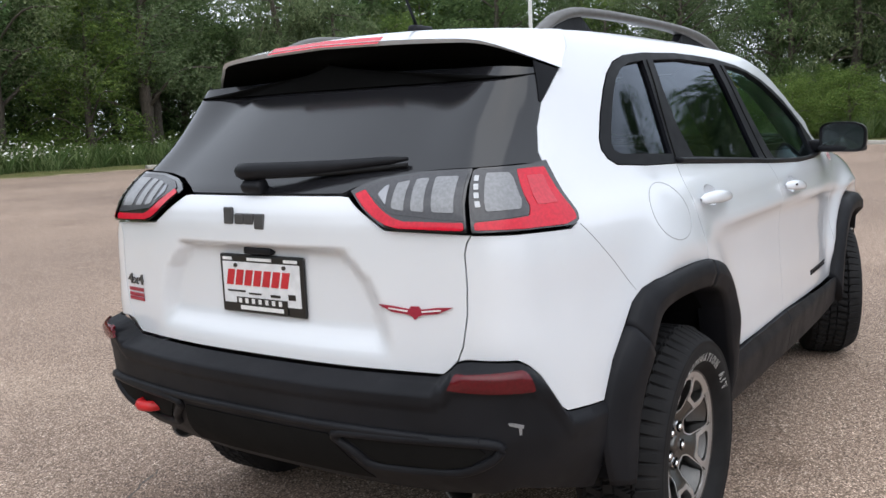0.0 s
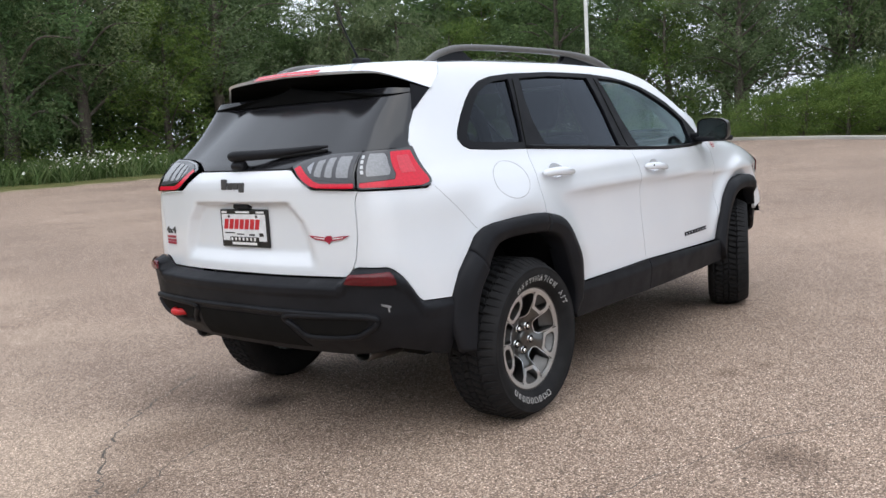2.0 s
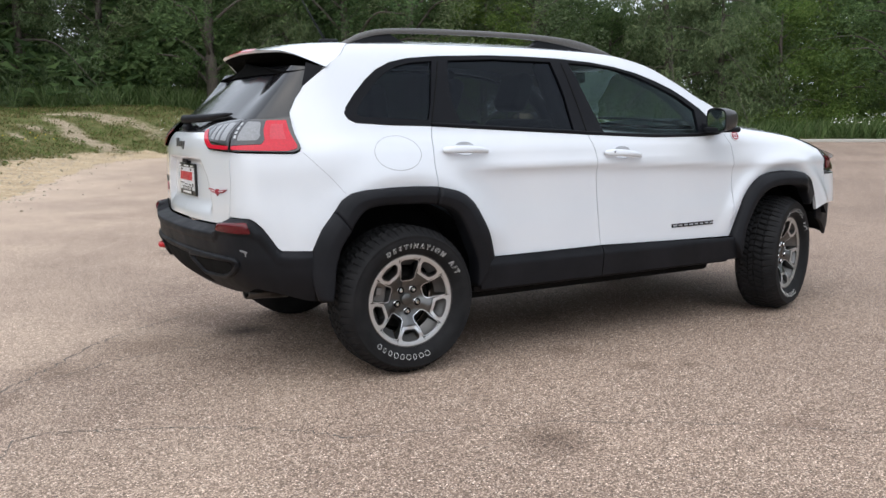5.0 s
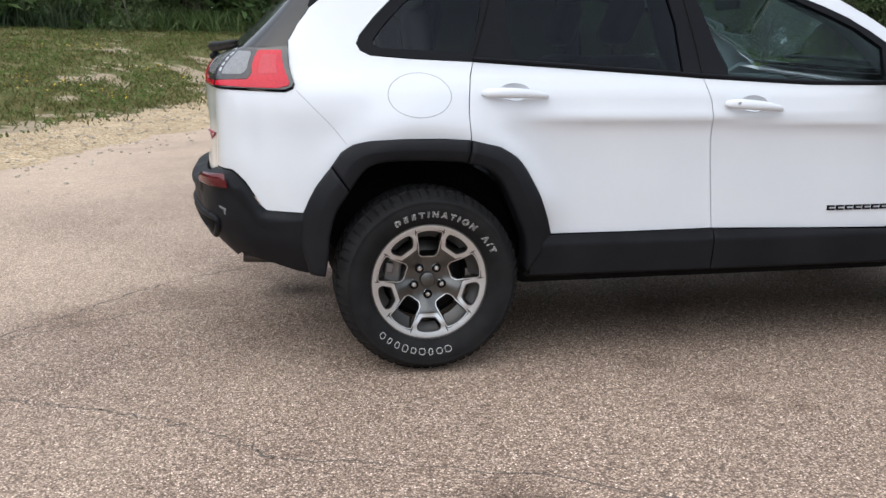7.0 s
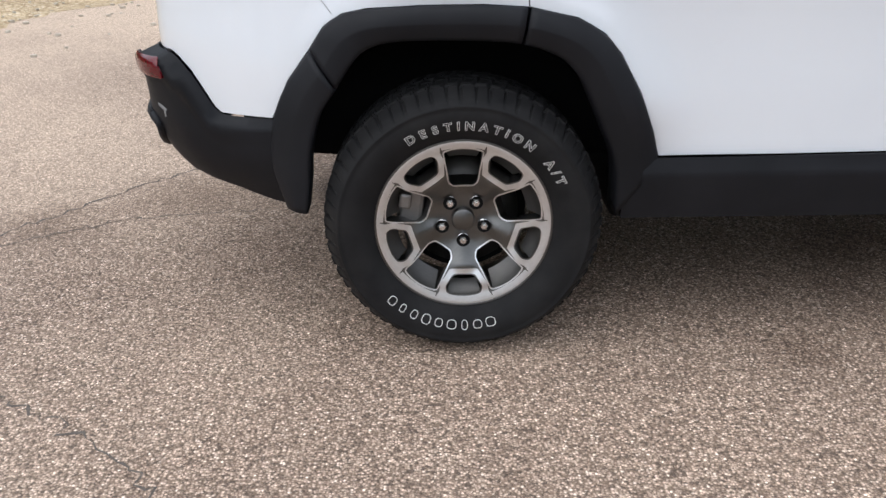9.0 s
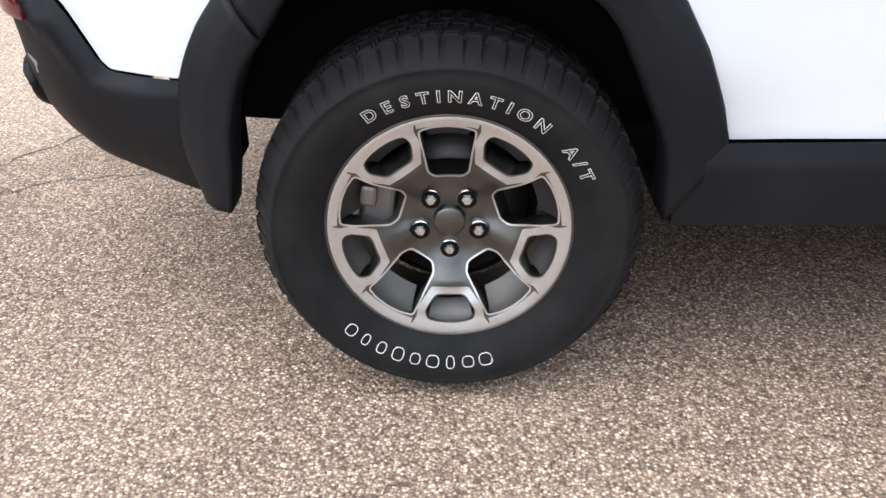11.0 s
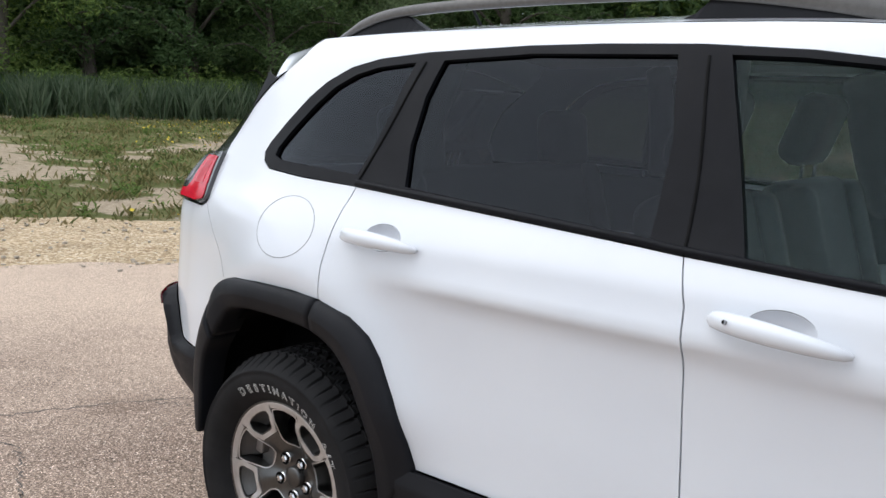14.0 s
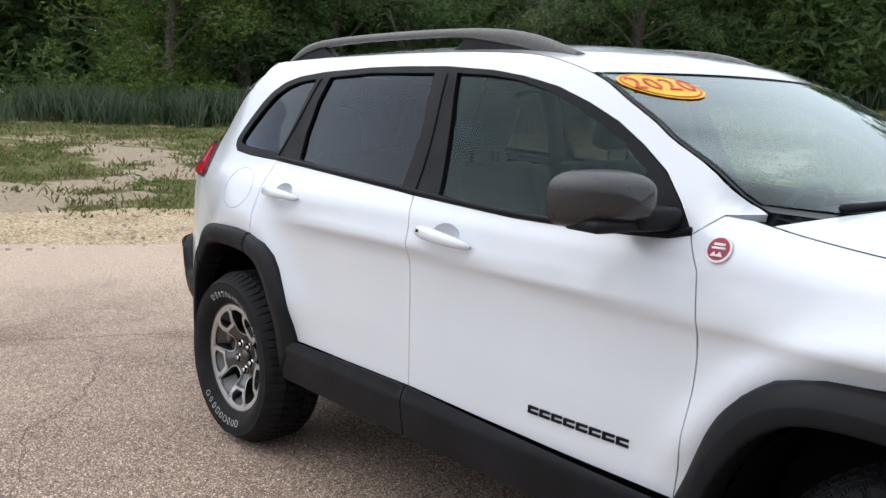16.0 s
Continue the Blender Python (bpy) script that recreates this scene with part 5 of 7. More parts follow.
# ---- woods ----
def leaf_cloud(rng, centres, radii, per, size, droop=0.0, stretch=1.0):
    """Small leaf pieces scattered through clumps."""
    C = np.repeat(np.array(centres), per, 0)
    R = np.repeat(np.array(radii), per)[:, None]
    d = rng.normal(size=(len(C), 3))
    d /= np.linalg.norm(d, axis=1)[:, None]
    P = C + d * R * rng.uniform(0.35, 1.0, (len(C), 1)) ** 0.6 * np.array([1, 1, 0.8])
    a = rng.normal(size=(len(C), 3)) * np.array([1, 1, 0.6])
    a[:, 2] -= droop
    a /= np.linalg.norm(a, axis=1)[:, None]
    b = np.cross(a, rng.normal(size=(len(C), 3)))
    b /= np.linalg.norm(b, axis=1)[:, None] + 1e-9
    s = (size * rng.uniform(0.55, 1.35, (len(C), 1)))
    V = np.stack([P - a * s * stretch, P + b * s * 0.5, P + a * s * stretch], 1).reshape(-1, 3)
    F = np.arange(len(V)).reshape(-1, 3)
    return V, F


def quad_ob(name, V, F, mat, parent=None, label=""):
    me = bpy.data.meshes.new(name)
    me.vertices.add(len(V))
    me.vertices.foreach_set("co", np.asarray(V, np.float32).ravel())
    me.loops.add(F.size)
    me.loops.foreach_set("vertex_index", np.asarray(F, np.int32).ravel())
    me.polygons.add(len(F))
    me.polygons.foreach_set("loop_start", np.arange(0, F.size, F.shape[1], dtype=np.int32))
    me.materials.append(mat)
    me.update(calc_edges=True)
    ob = new(name, me)
    if parent:
        ob.parent = parent
    if label:
        tagged(ob, label)
    return ob


def make_tree(kind, seed, height, spread, leaf, mat, per, droop=0.0, low=0.2, label="", stretch=1.0):
    rng = np.random.default_rng(seed)
    tree = tagged(new("tree"), label, "tree", "trees round the lot")
    limbs = []
    lean = rng.normal(size=2) * 0.04
    trunk = [(lean[0] * z * z / height + 0.12 * math.sin(z * 0.9 + seed), lean[1] * z * z / height + 0.1 * math.cos(z * 0.7 + seed), z - 0.3) for z in np.linspace(0, height * 0.86, 9)]
    r0 = 0.020 * height + 0.05
    limbs.append(tube_mesh(trunk, r0, 9, np.linspace(1.25, 0.18, 9)))
    centres, radii = [], []
    nl = int(9 + height * 0.9)
    for k in range(nl):
        f = low + (0.98 - low) * (k + rng.uniform(0, 0.8)) / nl
        i = min(int(f * 8), 7)
        base = np.array(trunk[i]) * (1 - (f * 8 - i)) + np.array(trunk[i + 1]) * (f * 8 - i)
        a = k * 2.4 + rng.uniform(-0.5, 0.5)
        reach = spread * (0.45 + 0.75 * math.sin(math.pi * min(1.0, 0.18 + 0.80 * f))) * rng.uniform(0.65, 1.15)
        tip = base + np.array([math.cos(a) * reach, math.sin(a) * reach, reach * rng.uniform(0.1, 0.55) - droop * reach * 0.8])
        mid = base * 0.5 + tip * 0.5 + np.array([0, 0, 0.18 * reach])
        pts = catmull([base, mid, tip], 4)
        limbs.append(tube_mesh(pts, r0 * 0.32 * (1.1 - f * 0.7), 5, np.linspace(1, 0.25, len(pts))))
        for q in np.linspace(0.35, 1.0, 4):
            c = base * (1 - q) ** 2 + 2 * q * (1 - q) * mid + q * q * tip
            for j in range(2):
                centres.append(c + rng.normal(size=3) * 0.16 * reach)
                radii.append(reach * rng.uniform(0.13, 0.30) + 0.14)
    for j in range(4):
        centres.append(np.array(trunk[-1]) + rng.normal(size=3) * 0.4)
        radii.append(0.12 * height * rng.uniform(0.5, 0.9))
    mesh_ob("trunk", *gather(limbs), BARK, tree, "grey-brown trunk and limbs")
    V, F = leaf_cloud(rng, centres, radii, per, leaf, droop, stretch)
    quad_ob("crown", V, F, mat, tree, "")
    return tree


KINDS = [
    make_tree("a", 11, 12.0, 3.5, 0.112, LEAF_A, 135, low=0.12, label="tall dark green leafy tree at the edge of the wood"),
    make_tree("b", 12, 9.5, 3.2, 0.102, LEAF_B, 140, low=0.1, label="bright green bushy tree at the edge of the wood"),
    make_tree("c", 13, 11.0, 4.0, 0.098, LEAF_C, 155, droop=0.9, low=0.10, stretch=1.5, label="grey-green drooping willow at the edge of the wood"),
    make_tree("d", 14, 14.5, 3.6, 0.116, LEAF_A, 130, low=0.26, label="tall green tree with a bare lower trunk in the wood"),
    make_tree("e", 15, 5.0, 2.6, 0.082, LEAF_B, 155, low=0.03, label="low green shrubby tree in front of the wood"),
    make_tree("f", 16, 13.0, 3.8, 0.110, LEAF_C, 135, low=0.2, label="tall grey-green tree at the edge of the wood"),
]
rng = np.random.default_rng(5)
# belt of woods: offset outwards from the lot
ring = dense(LOT_EDGE, 1.0)
seg = np.roll(ring, -1, 0) - ring
nrm2 = np.stack([seg[:, 1], -seg[:, 0]], 1) / np.linalg.norm(seg, axis=1)[:, None]
if area(ring) < 0:
    nrm2 = -nrm2
spots = []
for k in range(0, len(ring)):
    p, n2 = ring[k], nrm2[k]
    west = float(sstep(14, -4, p[0]))
    base = 7.0 + 21.0 * west
    if p[1] < -4:
        base = 6.0
        if k % 4 or p[0] < 16:
            continue
    if k % 2 == 0:
        spots.append((p + n2 * (base + rng.uniform(0, 3.0)), 0))
    if k % 2 == 1:
        spots.append((p + n2 * (base + 5 + rng.uniform(0, 4)), 1))
    if k % 3 == 1 and p[1] > -4:
        spots.append((p + n2 * (base + 10 + rng.uniform(0, 5)), 2))
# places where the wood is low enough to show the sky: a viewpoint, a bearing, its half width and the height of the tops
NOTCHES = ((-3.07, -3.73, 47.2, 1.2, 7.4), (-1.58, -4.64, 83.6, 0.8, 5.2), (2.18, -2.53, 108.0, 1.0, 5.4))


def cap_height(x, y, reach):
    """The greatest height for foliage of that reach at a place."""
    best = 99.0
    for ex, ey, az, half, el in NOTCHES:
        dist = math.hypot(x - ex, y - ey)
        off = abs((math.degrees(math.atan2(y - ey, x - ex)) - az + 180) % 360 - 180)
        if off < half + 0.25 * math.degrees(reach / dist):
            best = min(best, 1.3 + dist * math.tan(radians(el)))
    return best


def open_field(x, y):
    """Whether a place lies on the grassy rise that is free of trees."""
    az = np.degrees(np.arctan2(y + 3.0, x))
    return (az > 77) & (az < 120) & (np.hypot(x, y + 3.0) < 44)


for k in range(30):
    az, dist = radians(75 + 1.6 * k), (46, 51, 57)[k % 3] + rng.uniform(-1.5, 1.5)
    spots.append((np.array([dist * math.cos(az), -3 + dist * math.sin(az)]), k % 3))
TALL = (12.0, 9.5, 11.0, 14.5, 5.0, 13.0)
taken, used = [], set()
for p, row in spots:
    if any(np.hypot(*(p - q)) < (2.6, 3.3, 4.0)[row] for q in taken):
        continue
    if lot_distance(np.array([p[0]]), np.array([p[1]]))[0] < 5.5 or open_field(p[0], p[1]):
        continue
    taken.append(p)
    k = int(rng.choice(6, p=([0.24, 0.16, 0.24, 0.12, 0.12, 0.12], [0.32, 0.08, 0.18, 0.22, 0.0, 0.20], [0.35, 0, 0.1, 0.35, 0, 0.2])[row]))
    sc = float(rng.uniform(0.75, 1.1))
    z = float(ground_z(p[0], p[1])[0])
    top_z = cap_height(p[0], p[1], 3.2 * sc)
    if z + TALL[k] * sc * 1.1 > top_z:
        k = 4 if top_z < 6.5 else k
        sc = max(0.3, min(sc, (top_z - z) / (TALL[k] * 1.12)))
    mt = pose(p[0], p[1], z - 0.05, 0, 0, float(rng.uniform(0, 360)))
    if k in used:
        o = copy_thing(KINDS[k], mt)
    else:
        used.add(k)
        o = KINDS[k]
        o.matrix_basis = mt
    o.scale = (sc, sc, sc * float(rng.uniform(0.92, 1.15)))


# bright bushes behind the kerb
for x, y, sc in ((37.5, 10.8, 0.42), (37.0, 8.9, 0.5), (36.4, 7.0, 0.48), (36.2, 4.8, 0.55), (38.5, 6.2, 0.6), (36.6, 2.6, 0.5)):
    o = copy_thing(KINDS[4], pose(x, y, float(ground_z(x, y)[0]) - 0.05, 0, 0, x * 70))
    o.scale = (sc * 1.2, sc * 1.2, sc)
    tagged(o, "bright green round bush behind the kerb", "bush", "bushes behind the kerb")


def ring_points(count, lo, hi, seed):
    """Random places in a band outside the lot, with their distance."""
    g = np.random.default_rng(seed)
    k = g.integers(0, len(ring), count)
    d = g.uniform(0, 1, count)
    west = sstep(14, -4, ring[k, 0])
    l, h = lo[0] + (lo[1] - lo[0]) * west, hi[0] + (hi[1] - hi[0]) * west
    p = ring[k] + nrm2[k] * (l + (h - l) * d)[:, None] + g.normal(size=(count, 2)) * 0.4
    return p, g


def woods_behind():
    """The deeper wood: foliage too far in to tell tree from tree."""
    p, g = ring_points(4200, (12, 32), (25, 45), 21)
    keep = (lot_distance(p[:, 0], p[:, 1]) > 10) & ~open_field(p[:, 0], p[:, 1])
    p = p[keep]
    z = ground_z(p[:, 0], p[:, 1])
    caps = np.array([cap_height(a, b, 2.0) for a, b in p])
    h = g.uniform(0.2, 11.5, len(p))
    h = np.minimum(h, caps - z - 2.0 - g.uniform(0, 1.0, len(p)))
    # the wood closes behind the field's far corner
    az, dist = np.radians(g.uniform(66, 185, 2200)), g.uniform(43, 60, 2200)
    q = np.c_[dist * np.cos(az), -3 + dist * np.sin(az)]
    q = q[lot_distance(q[:, 0], q[:, 1]) > 12]
    zq = ground_z(q[:, 0], q[:, 1])
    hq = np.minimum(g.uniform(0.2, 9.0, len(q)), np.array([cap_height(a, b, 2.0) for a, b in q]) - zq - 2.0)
    p, z, h = np.r_[p, q], np.r_[z, zq], np.r_[h, hq]
    V, F = leaf_cloud(g, np.c_[p, z + h], g.uniform(1.0, 2.2, len(p)), 84, 0.40)
    tagged(quad_ob("far_woods", V, F, LEAF_A), "dense dark green foliage deep in the wood", "woods", kind="stuff")


woods_behind()


def blades(p, z, g, h, w, per, lean=0.35):
    """Thin upright leaf blades round the places p."""
    P = np.repeat(np.c_[p, z], per, 0)
    P[:, :2] += g.normal(size=(len(P), 2)) * 0.12
    a = g.uniform(0, 2 * math.pi, len(P))
    hh = h * g.uniform(0.5, 1.25, len(P))
    d = np.stack([np.cos(a), np.sin(a), 0 * a], 1)
    tip = P + np.c_[g.normal(size=(len(P), 2)) * lean * hh[:, None], hh]
    s = (w * g.uniform(0.6, 1.3, len(P)))[:, None]
    mid = P * 0.45 + tip * 0.55 + np.array([0, 0, 0.05]) * hh[:, None]
    V = np.stack([P - d * s * 0.5, P + d * s * 0.5, mid + d * s, tip, mid - d * s], 1).reshape(-1, 3)
    F = np.arange(len(P))[:, None] * 5 + np.array([[0, 1, 2, 3, 4]])
    return V, F


def undergrowth():
    p, g = ring_points(5200, (3.2, 22.0), (9.0, 31.0), 31)
    az, dist = np.radians(g.uniform(75, 124, 900)), g.uniform(42.5, 47, 900)
    k = (lot_distance(p[:, 0], p[:, 1]) > 2.6) & ~open_field(p[:, 0], p[:, 1])
    p = np.r_[p[k], np.c_[dist * np.cos(az), -3 + dist * np.sin(az)]]
    z = ground_z(p[:, 0], p[:, 1]) - 0.05
    field = np.degrees(np.arctan2(p[:, 1] + 3.0, p[:, 0])) > 100
    V, F = blades(p[~field], z[~field], g, 0.95, 0.027, 16, 0.45)
    tagged(quad_ob("tall_weeds", V, F, WEED), "tall green weeds along the wood", "weeds", kind="stuff")
    V, F = blades(p[field], z[field], g, 1.15, 0.030, 16, 0.30)
    tagged(quad_ob("tall_weeds", V, F, WEED_DULL), "tall grey-green weeds behind the field", "weeds", kind="stuff")
    p, g = ring_points(1500, (4.5, 24.0), (9.0, 32.0), 33)
    p = p[~open_field(p[:, 0], p[:, 1])]
    z = ground_z(p[:, 0], p[:, 1])
    V, F = leaf_cloud(g, np.c_[p, z + g.uniform(0.2, 1.3, len(p))], g.uniform(0.4, 0.9, len(p)), 90, 0.085)
    tagged(quad_ob("undergrowth", V, F, LEAF_B), "low green bushes below the trees", "bushes", kind="stuff")


undergrowth()


def field_grass():
    """Short tufts on the field where the soil is not bare, thicker near the lot where they are seen best."""
    g = np.random.default_rng(41)
    n = 60000
    x = g.uniform(-40, 11, n)
    y = g.uniform(-10, 46, n)
    d = lot_distance(x, y)
    k = (d > 0.7) & (d < 34) & (g.uniform(0, 1, n) < np.clip(9.0 / (d + 5), 0.15, 1))
    x, y = x[k], y[k]
    k = (bare_patch(x, y) + g.normal(size=len(x)) * 0.2 < 0.45) | ((g.uniform(0, 1, len(x)) < 0.10) & (lot_distance(x, y) > 1.1))
    x, y = x[k], y[k]
    z = ground_z(x, y) - 0.03
    V, F = blades(np.c_[x, y], z, g, 0.11, 0.016, 6, 0.7)
    tagged(quad_ob("field_grass", V, F, GRASS), "short patchy field grass", "grass", kind="stuff")
    # darker weedy clumps
    k = g.uniform(0, 1, len(x)) < 0.17
    V, F = leaf_cloud(g, np.c_[x[k], y[k], z[k] + 0.05], g.uniform(0.09, 0.30, k.sum()), 26, 0.05)
    tagged(quad_ob("weed_clumps", V, F, LEAF_B), "low dark weed clumps in the grass", "weeds", kind="stuff")


field_grass()


def flowers():
    g = np.random.default_rng(51)
    def heads(p, z, r, mat, name, label):
        a = g.uniform(0, 6.28, len(p))[:, None] + np.linspace(0, 2 * math.pi, 6, endpoint=False)[None]
        rr = (r * g.uniform(0.6, 1.3, len(p)))[:, None]
        tilt = g.normal(size=(len(p), 2)) * 0.5
        P = np.stack([p[:, :1] + rr * np.cos(a), p[:, 1:2] + rr * np.sin(a), z[:, None] + rr * (tilt[:, :1] * np.cos(a) + tilt[:, 1:] * np.sin(a))], -1)
        tagged(quad_ob(name, P.reshape(-1, 3), np.arange(len(p))[:, None] * 6 + np.arange(6)[None], mat), label, "flowers", kind="stuff")
    # white daisies in drifts along the wood
    p, _ = ring_points(9000, (1.5, 21), (6.5, 27), 52)
    drift = np.array([noise.noise((a * 0.16, b * 0.16, 12.0)) for a, b in p])
    k = (drift > 0.04) & (np.degrees(np.arctan2(p[:, 1] + 3, p[:, 0])) < 76) & (p[:, 1] > -20) & (lot_distance(p[:, 0], p[:, 1]) > 1.2)
    p = p[k]
    heads(p, ground_z(p[:, 0], p[:, 1]) + g.uniform(0.70, 1.2, len(p)), 0.042, PETAL, "daisies", "white daisies among tall weeds")
    # the thick drift north of the lot
    az, dist = np.radians(g.uniform(47, 76, 4600)), g.uniform(16, 40, 4600)
    p = np.c_[-2.5 + dist * np.cos(az), -2 + dist * np.sin(az)]
    d = lot_distance(p[:, 0], p[:, 1])
    drift = np.array([noise.noise((a * 0.35, b * 0.35, 22.0)) for a, b in p])
    p = p[(d > 1.0) & (d < 5.5) & (drift > -0.1)]
    heads(p, ground_z(p[:, 0], p[:, 1]) + g.uniform(0.5, 1.1, len(p)), 0.045, PETAL, "daisies", "thick drift of white daisies beside the lot")
    x, y = g.uniform(-30, 2, 5000), g.uniform(-4, 30, 5000)
    drift = np.array([noise.noise((a * 0.22, b * 0.22, 30.0)) for a, b in zip(x, y)])
    k = (drift > 0.18) & (lot_distance(x, y) > 1.5) & (lot_distance(x, y) < 25)
    p = np.c_[x, y][k]
    heads(p, ground_z(p[:, 0], p[:, 1]) + g.uniform(0.04, 0.16, len(p)), 0.022, PETAL_Y, "yellow_flowers", "small yellow field flowers")


flowers()


# ---- fittings of the car ----
def plate_on(fn, s, z, off=0.0, flip=False):
    """A frame on the skin: origin, along, up and outward directions."""
    p, q, r = fn(s, z), fn(s + 0.004, z), fn(s, z + 0.004)
    ax = Vector(q - p).normalized() * (-1 if flip else 1)
    out = ax.cross(Vector(r - p)).normalized()
    up = out.cross(ax)
    m = Matrix((ax, up, out)).transposed().to_4x4()
    m.translation = Vector(p) + out * off
    return m


def blob(bm, size, bevel, m=None, seg=3):
    return box(bm, [-v / 2 for v in size], [v / 2 for v in size], bevel, m, seg)


# tail lamps
L_IN = [(float(sy(0.333)), 1.185), (float(sy(0.395)), 1.134), (float(sy(0.432)), 1.106), (float(sy(0.46)), 1.099), (float(sy(0.639)), 1.094), (float(sy(0.660)), 1.231), (float(sy(0.593)), 1.229), (float(sy(0.52)), 1.226), (float(sy(0.414)), 1.213), (float(sy(0.37)), 1.201)]
L_OUT = [(float(sy(0.645)), 1.094)] + [(s, z + 0.004) for s, z in LAMP_OUT[1:]] + [(float(sx(-0.60)), 1.237), (float(sy(0.667)), 1.231)]
s_seam, s_tip = float(sy(0.645)), float(sx(-0.492))
at_f = lambda f: s_seam + (s_tip - s_seam) * f
RED_IN = [(float(sy(0.352)), 1.176), (float(sy(0.405)), 1.133), (float(sy(0.440)), 1.110), (float(sy(0.47)), 1.104), (float(sy(0.634)), 1.100), (float(sy(0.637)), 1.116), (float(sy(0.49)), 1.119), (float(sy(0.462)), 1.128), (float(sy(0.422)), 1.154), (float(sy(0.380)), 1.186)]
RED_OUT = [(at_f(0.03), 1.100), (at_f(0.40), 1.093), (at_f(0.80), 1.090), (at_f(0.94), 1.099), (at_f(0.95), 1.112), (at_f(0.84), 1.185), (at_f(0.775), 1.226), (at_f(0.43), 1.224), (at_f(0.455), 1.18), (at_f(0.49), 1.140), (at_f(0.44), 1.119), (at_f(0.04), 1.115)]
CLEAR_OUT = [(at_f(0.13), 1.136), (at_f(0.385), 1.136), (at_f(0.425), 1.155), (at_f(0.385), 1.205), (at_f(0.35), 1.217), (at_f(0.16), 1.217)]
LENS_WORDS = {"red_lens": "red lamp lens", "clear_cell": "clear lamp cell", "smoked_lens": "grey smoked lamp cover", "soft_red_lens": "paler red reflector field", "marker": "small white marker square"}
LENS_OFF = {"smoked_lens": 0.0150, "red_lens": 0.0158, "soft_red_lens": 0.0168}
for mirror in (1, -1):
    def side_fn(s, z, mirror=mirror):
        return body(s, z) * np.array([1, mirror, 1])
    fn = side_fn
    for nm, poly, pieces in (("tailgate_lamp", L_IN, [("red_lens", RED_IN, LENS_RED), ("smoked_lens", [(float(sy(0.372)), 1.188), (float(sy(0.425)), 1.160), (float(sy(0.462)), 1.135), (float(sy(0.638)), 1.119), (float(sy(0.652)), 1.224), (float(sy(0.593)), 1.222), (float(sy(0.52)), 1.219), (float(sy(0.42)), 1.206)], LENS_GREY),
                                                   ("clear_cell", [(float(sy(0.420)), 1.176), (float(sy(0.448)), 1.152), (float(sy(0.448)), 1.196), (float(sy(0.436)), 1.192)], LAMP_SILVER),
                                                   ("clear_cell", [(float(sy(0.463)), 1.146), (float(sy(0.497)), 1.141), (float(sy(0.503)), 1.204), (float(sy(0.468)), 1.198)], LENS_CLEAR),
                                                   ("clear_cell", [(float(sy(0.516)), 1.141), (float(sy(0.551)), 1.139), (float(sy(0.556)), 1.209), (float(sy(0.520)), 1.206)], LENS_CLEAR),
                                                   ("clear_cell", [(float(sy(0.572)), 1.139), (float(sy(0.624)), 1.137), (float(sy(0.634)), 1.212), (float(sy(0.574)), 1.211)], LENS_CLEAR)]),
                             ("tail_lamp", L_OUT, [("smoked_lens", [(at_f(0.03), 1.117), (at_f(0.44), 1.122), (at_f(0.48), 1.140), (at_f(0.43), 1.226), (at_f(0.06), 1.226)], LENS_GREY), ("red_lens", RED_OUT, LENS_RED), ("clear_cell", CLEAR_OUT, LENS_CLEAR),
                                                   ("soft_red_lens", [(at_f(0.57), 1.140), (at_f(0.80), 1.140), (at_f(0.735), 1.208), (at_f(0.535), 1.208)], LENS_SOFT)]
                              + [("marker", [(at_f(0.075), z), (at_f(0.108), z), (at_f(0.108), z + 0.012), (at_f(0.075), z + 0.012)], LAMP_WHITE) for z in (1.146, 1.164, 1.182, 1.200)])):
        lamp = panel(nm, rounded(poly, 0.006), fn, LAMP_BLACK, car, "rear lamp in a black housing with red and clear lenses", off=0.013 * mirror, step=0.02, gap=0.001, flange=0.025 * mirror)
        for pn, pp, pm in pieces:
            piece = panel(pn, rounded(pp, 0.002 if pn == "marker" else 0.006), fn, pm, lamp, LENS_WORDS[pn], off=LENS_OFF.get(pn, 0.0165) * mirror, step=0.012, gap=0.0, flange=0.004 * mirror)
            if pn == "clear_cell":
                # moulded ribs across the cell
                q = np.array(pp)
                for f in np.linspace(0.22, 0.78, 3 if nm == "tail_lamp" else 2):
                    a_, b_ = q[0] * (1 - f) + q[1] * f, (q[-1] * (1 - f) + q[-2] * f if len(q) < 6 else np.array((q[0][0] * (1 - f) + q[1][0] * f, q[-1][1])))
                    L = a_ + (b_ - a_) * np.linspace(0.08, 0.92, 6)[:, None]
                    P = fn(L[:, 0], L[:, 1]) + np.array([-0.012, -0.010 * mirror, 0])
                    mesh_ob("cell_rib", *tube_mesh([tuple(p) for p in P], 0.0022, 6), LAMP_SILVER, lamp, "moulded rib of the lamp cell")

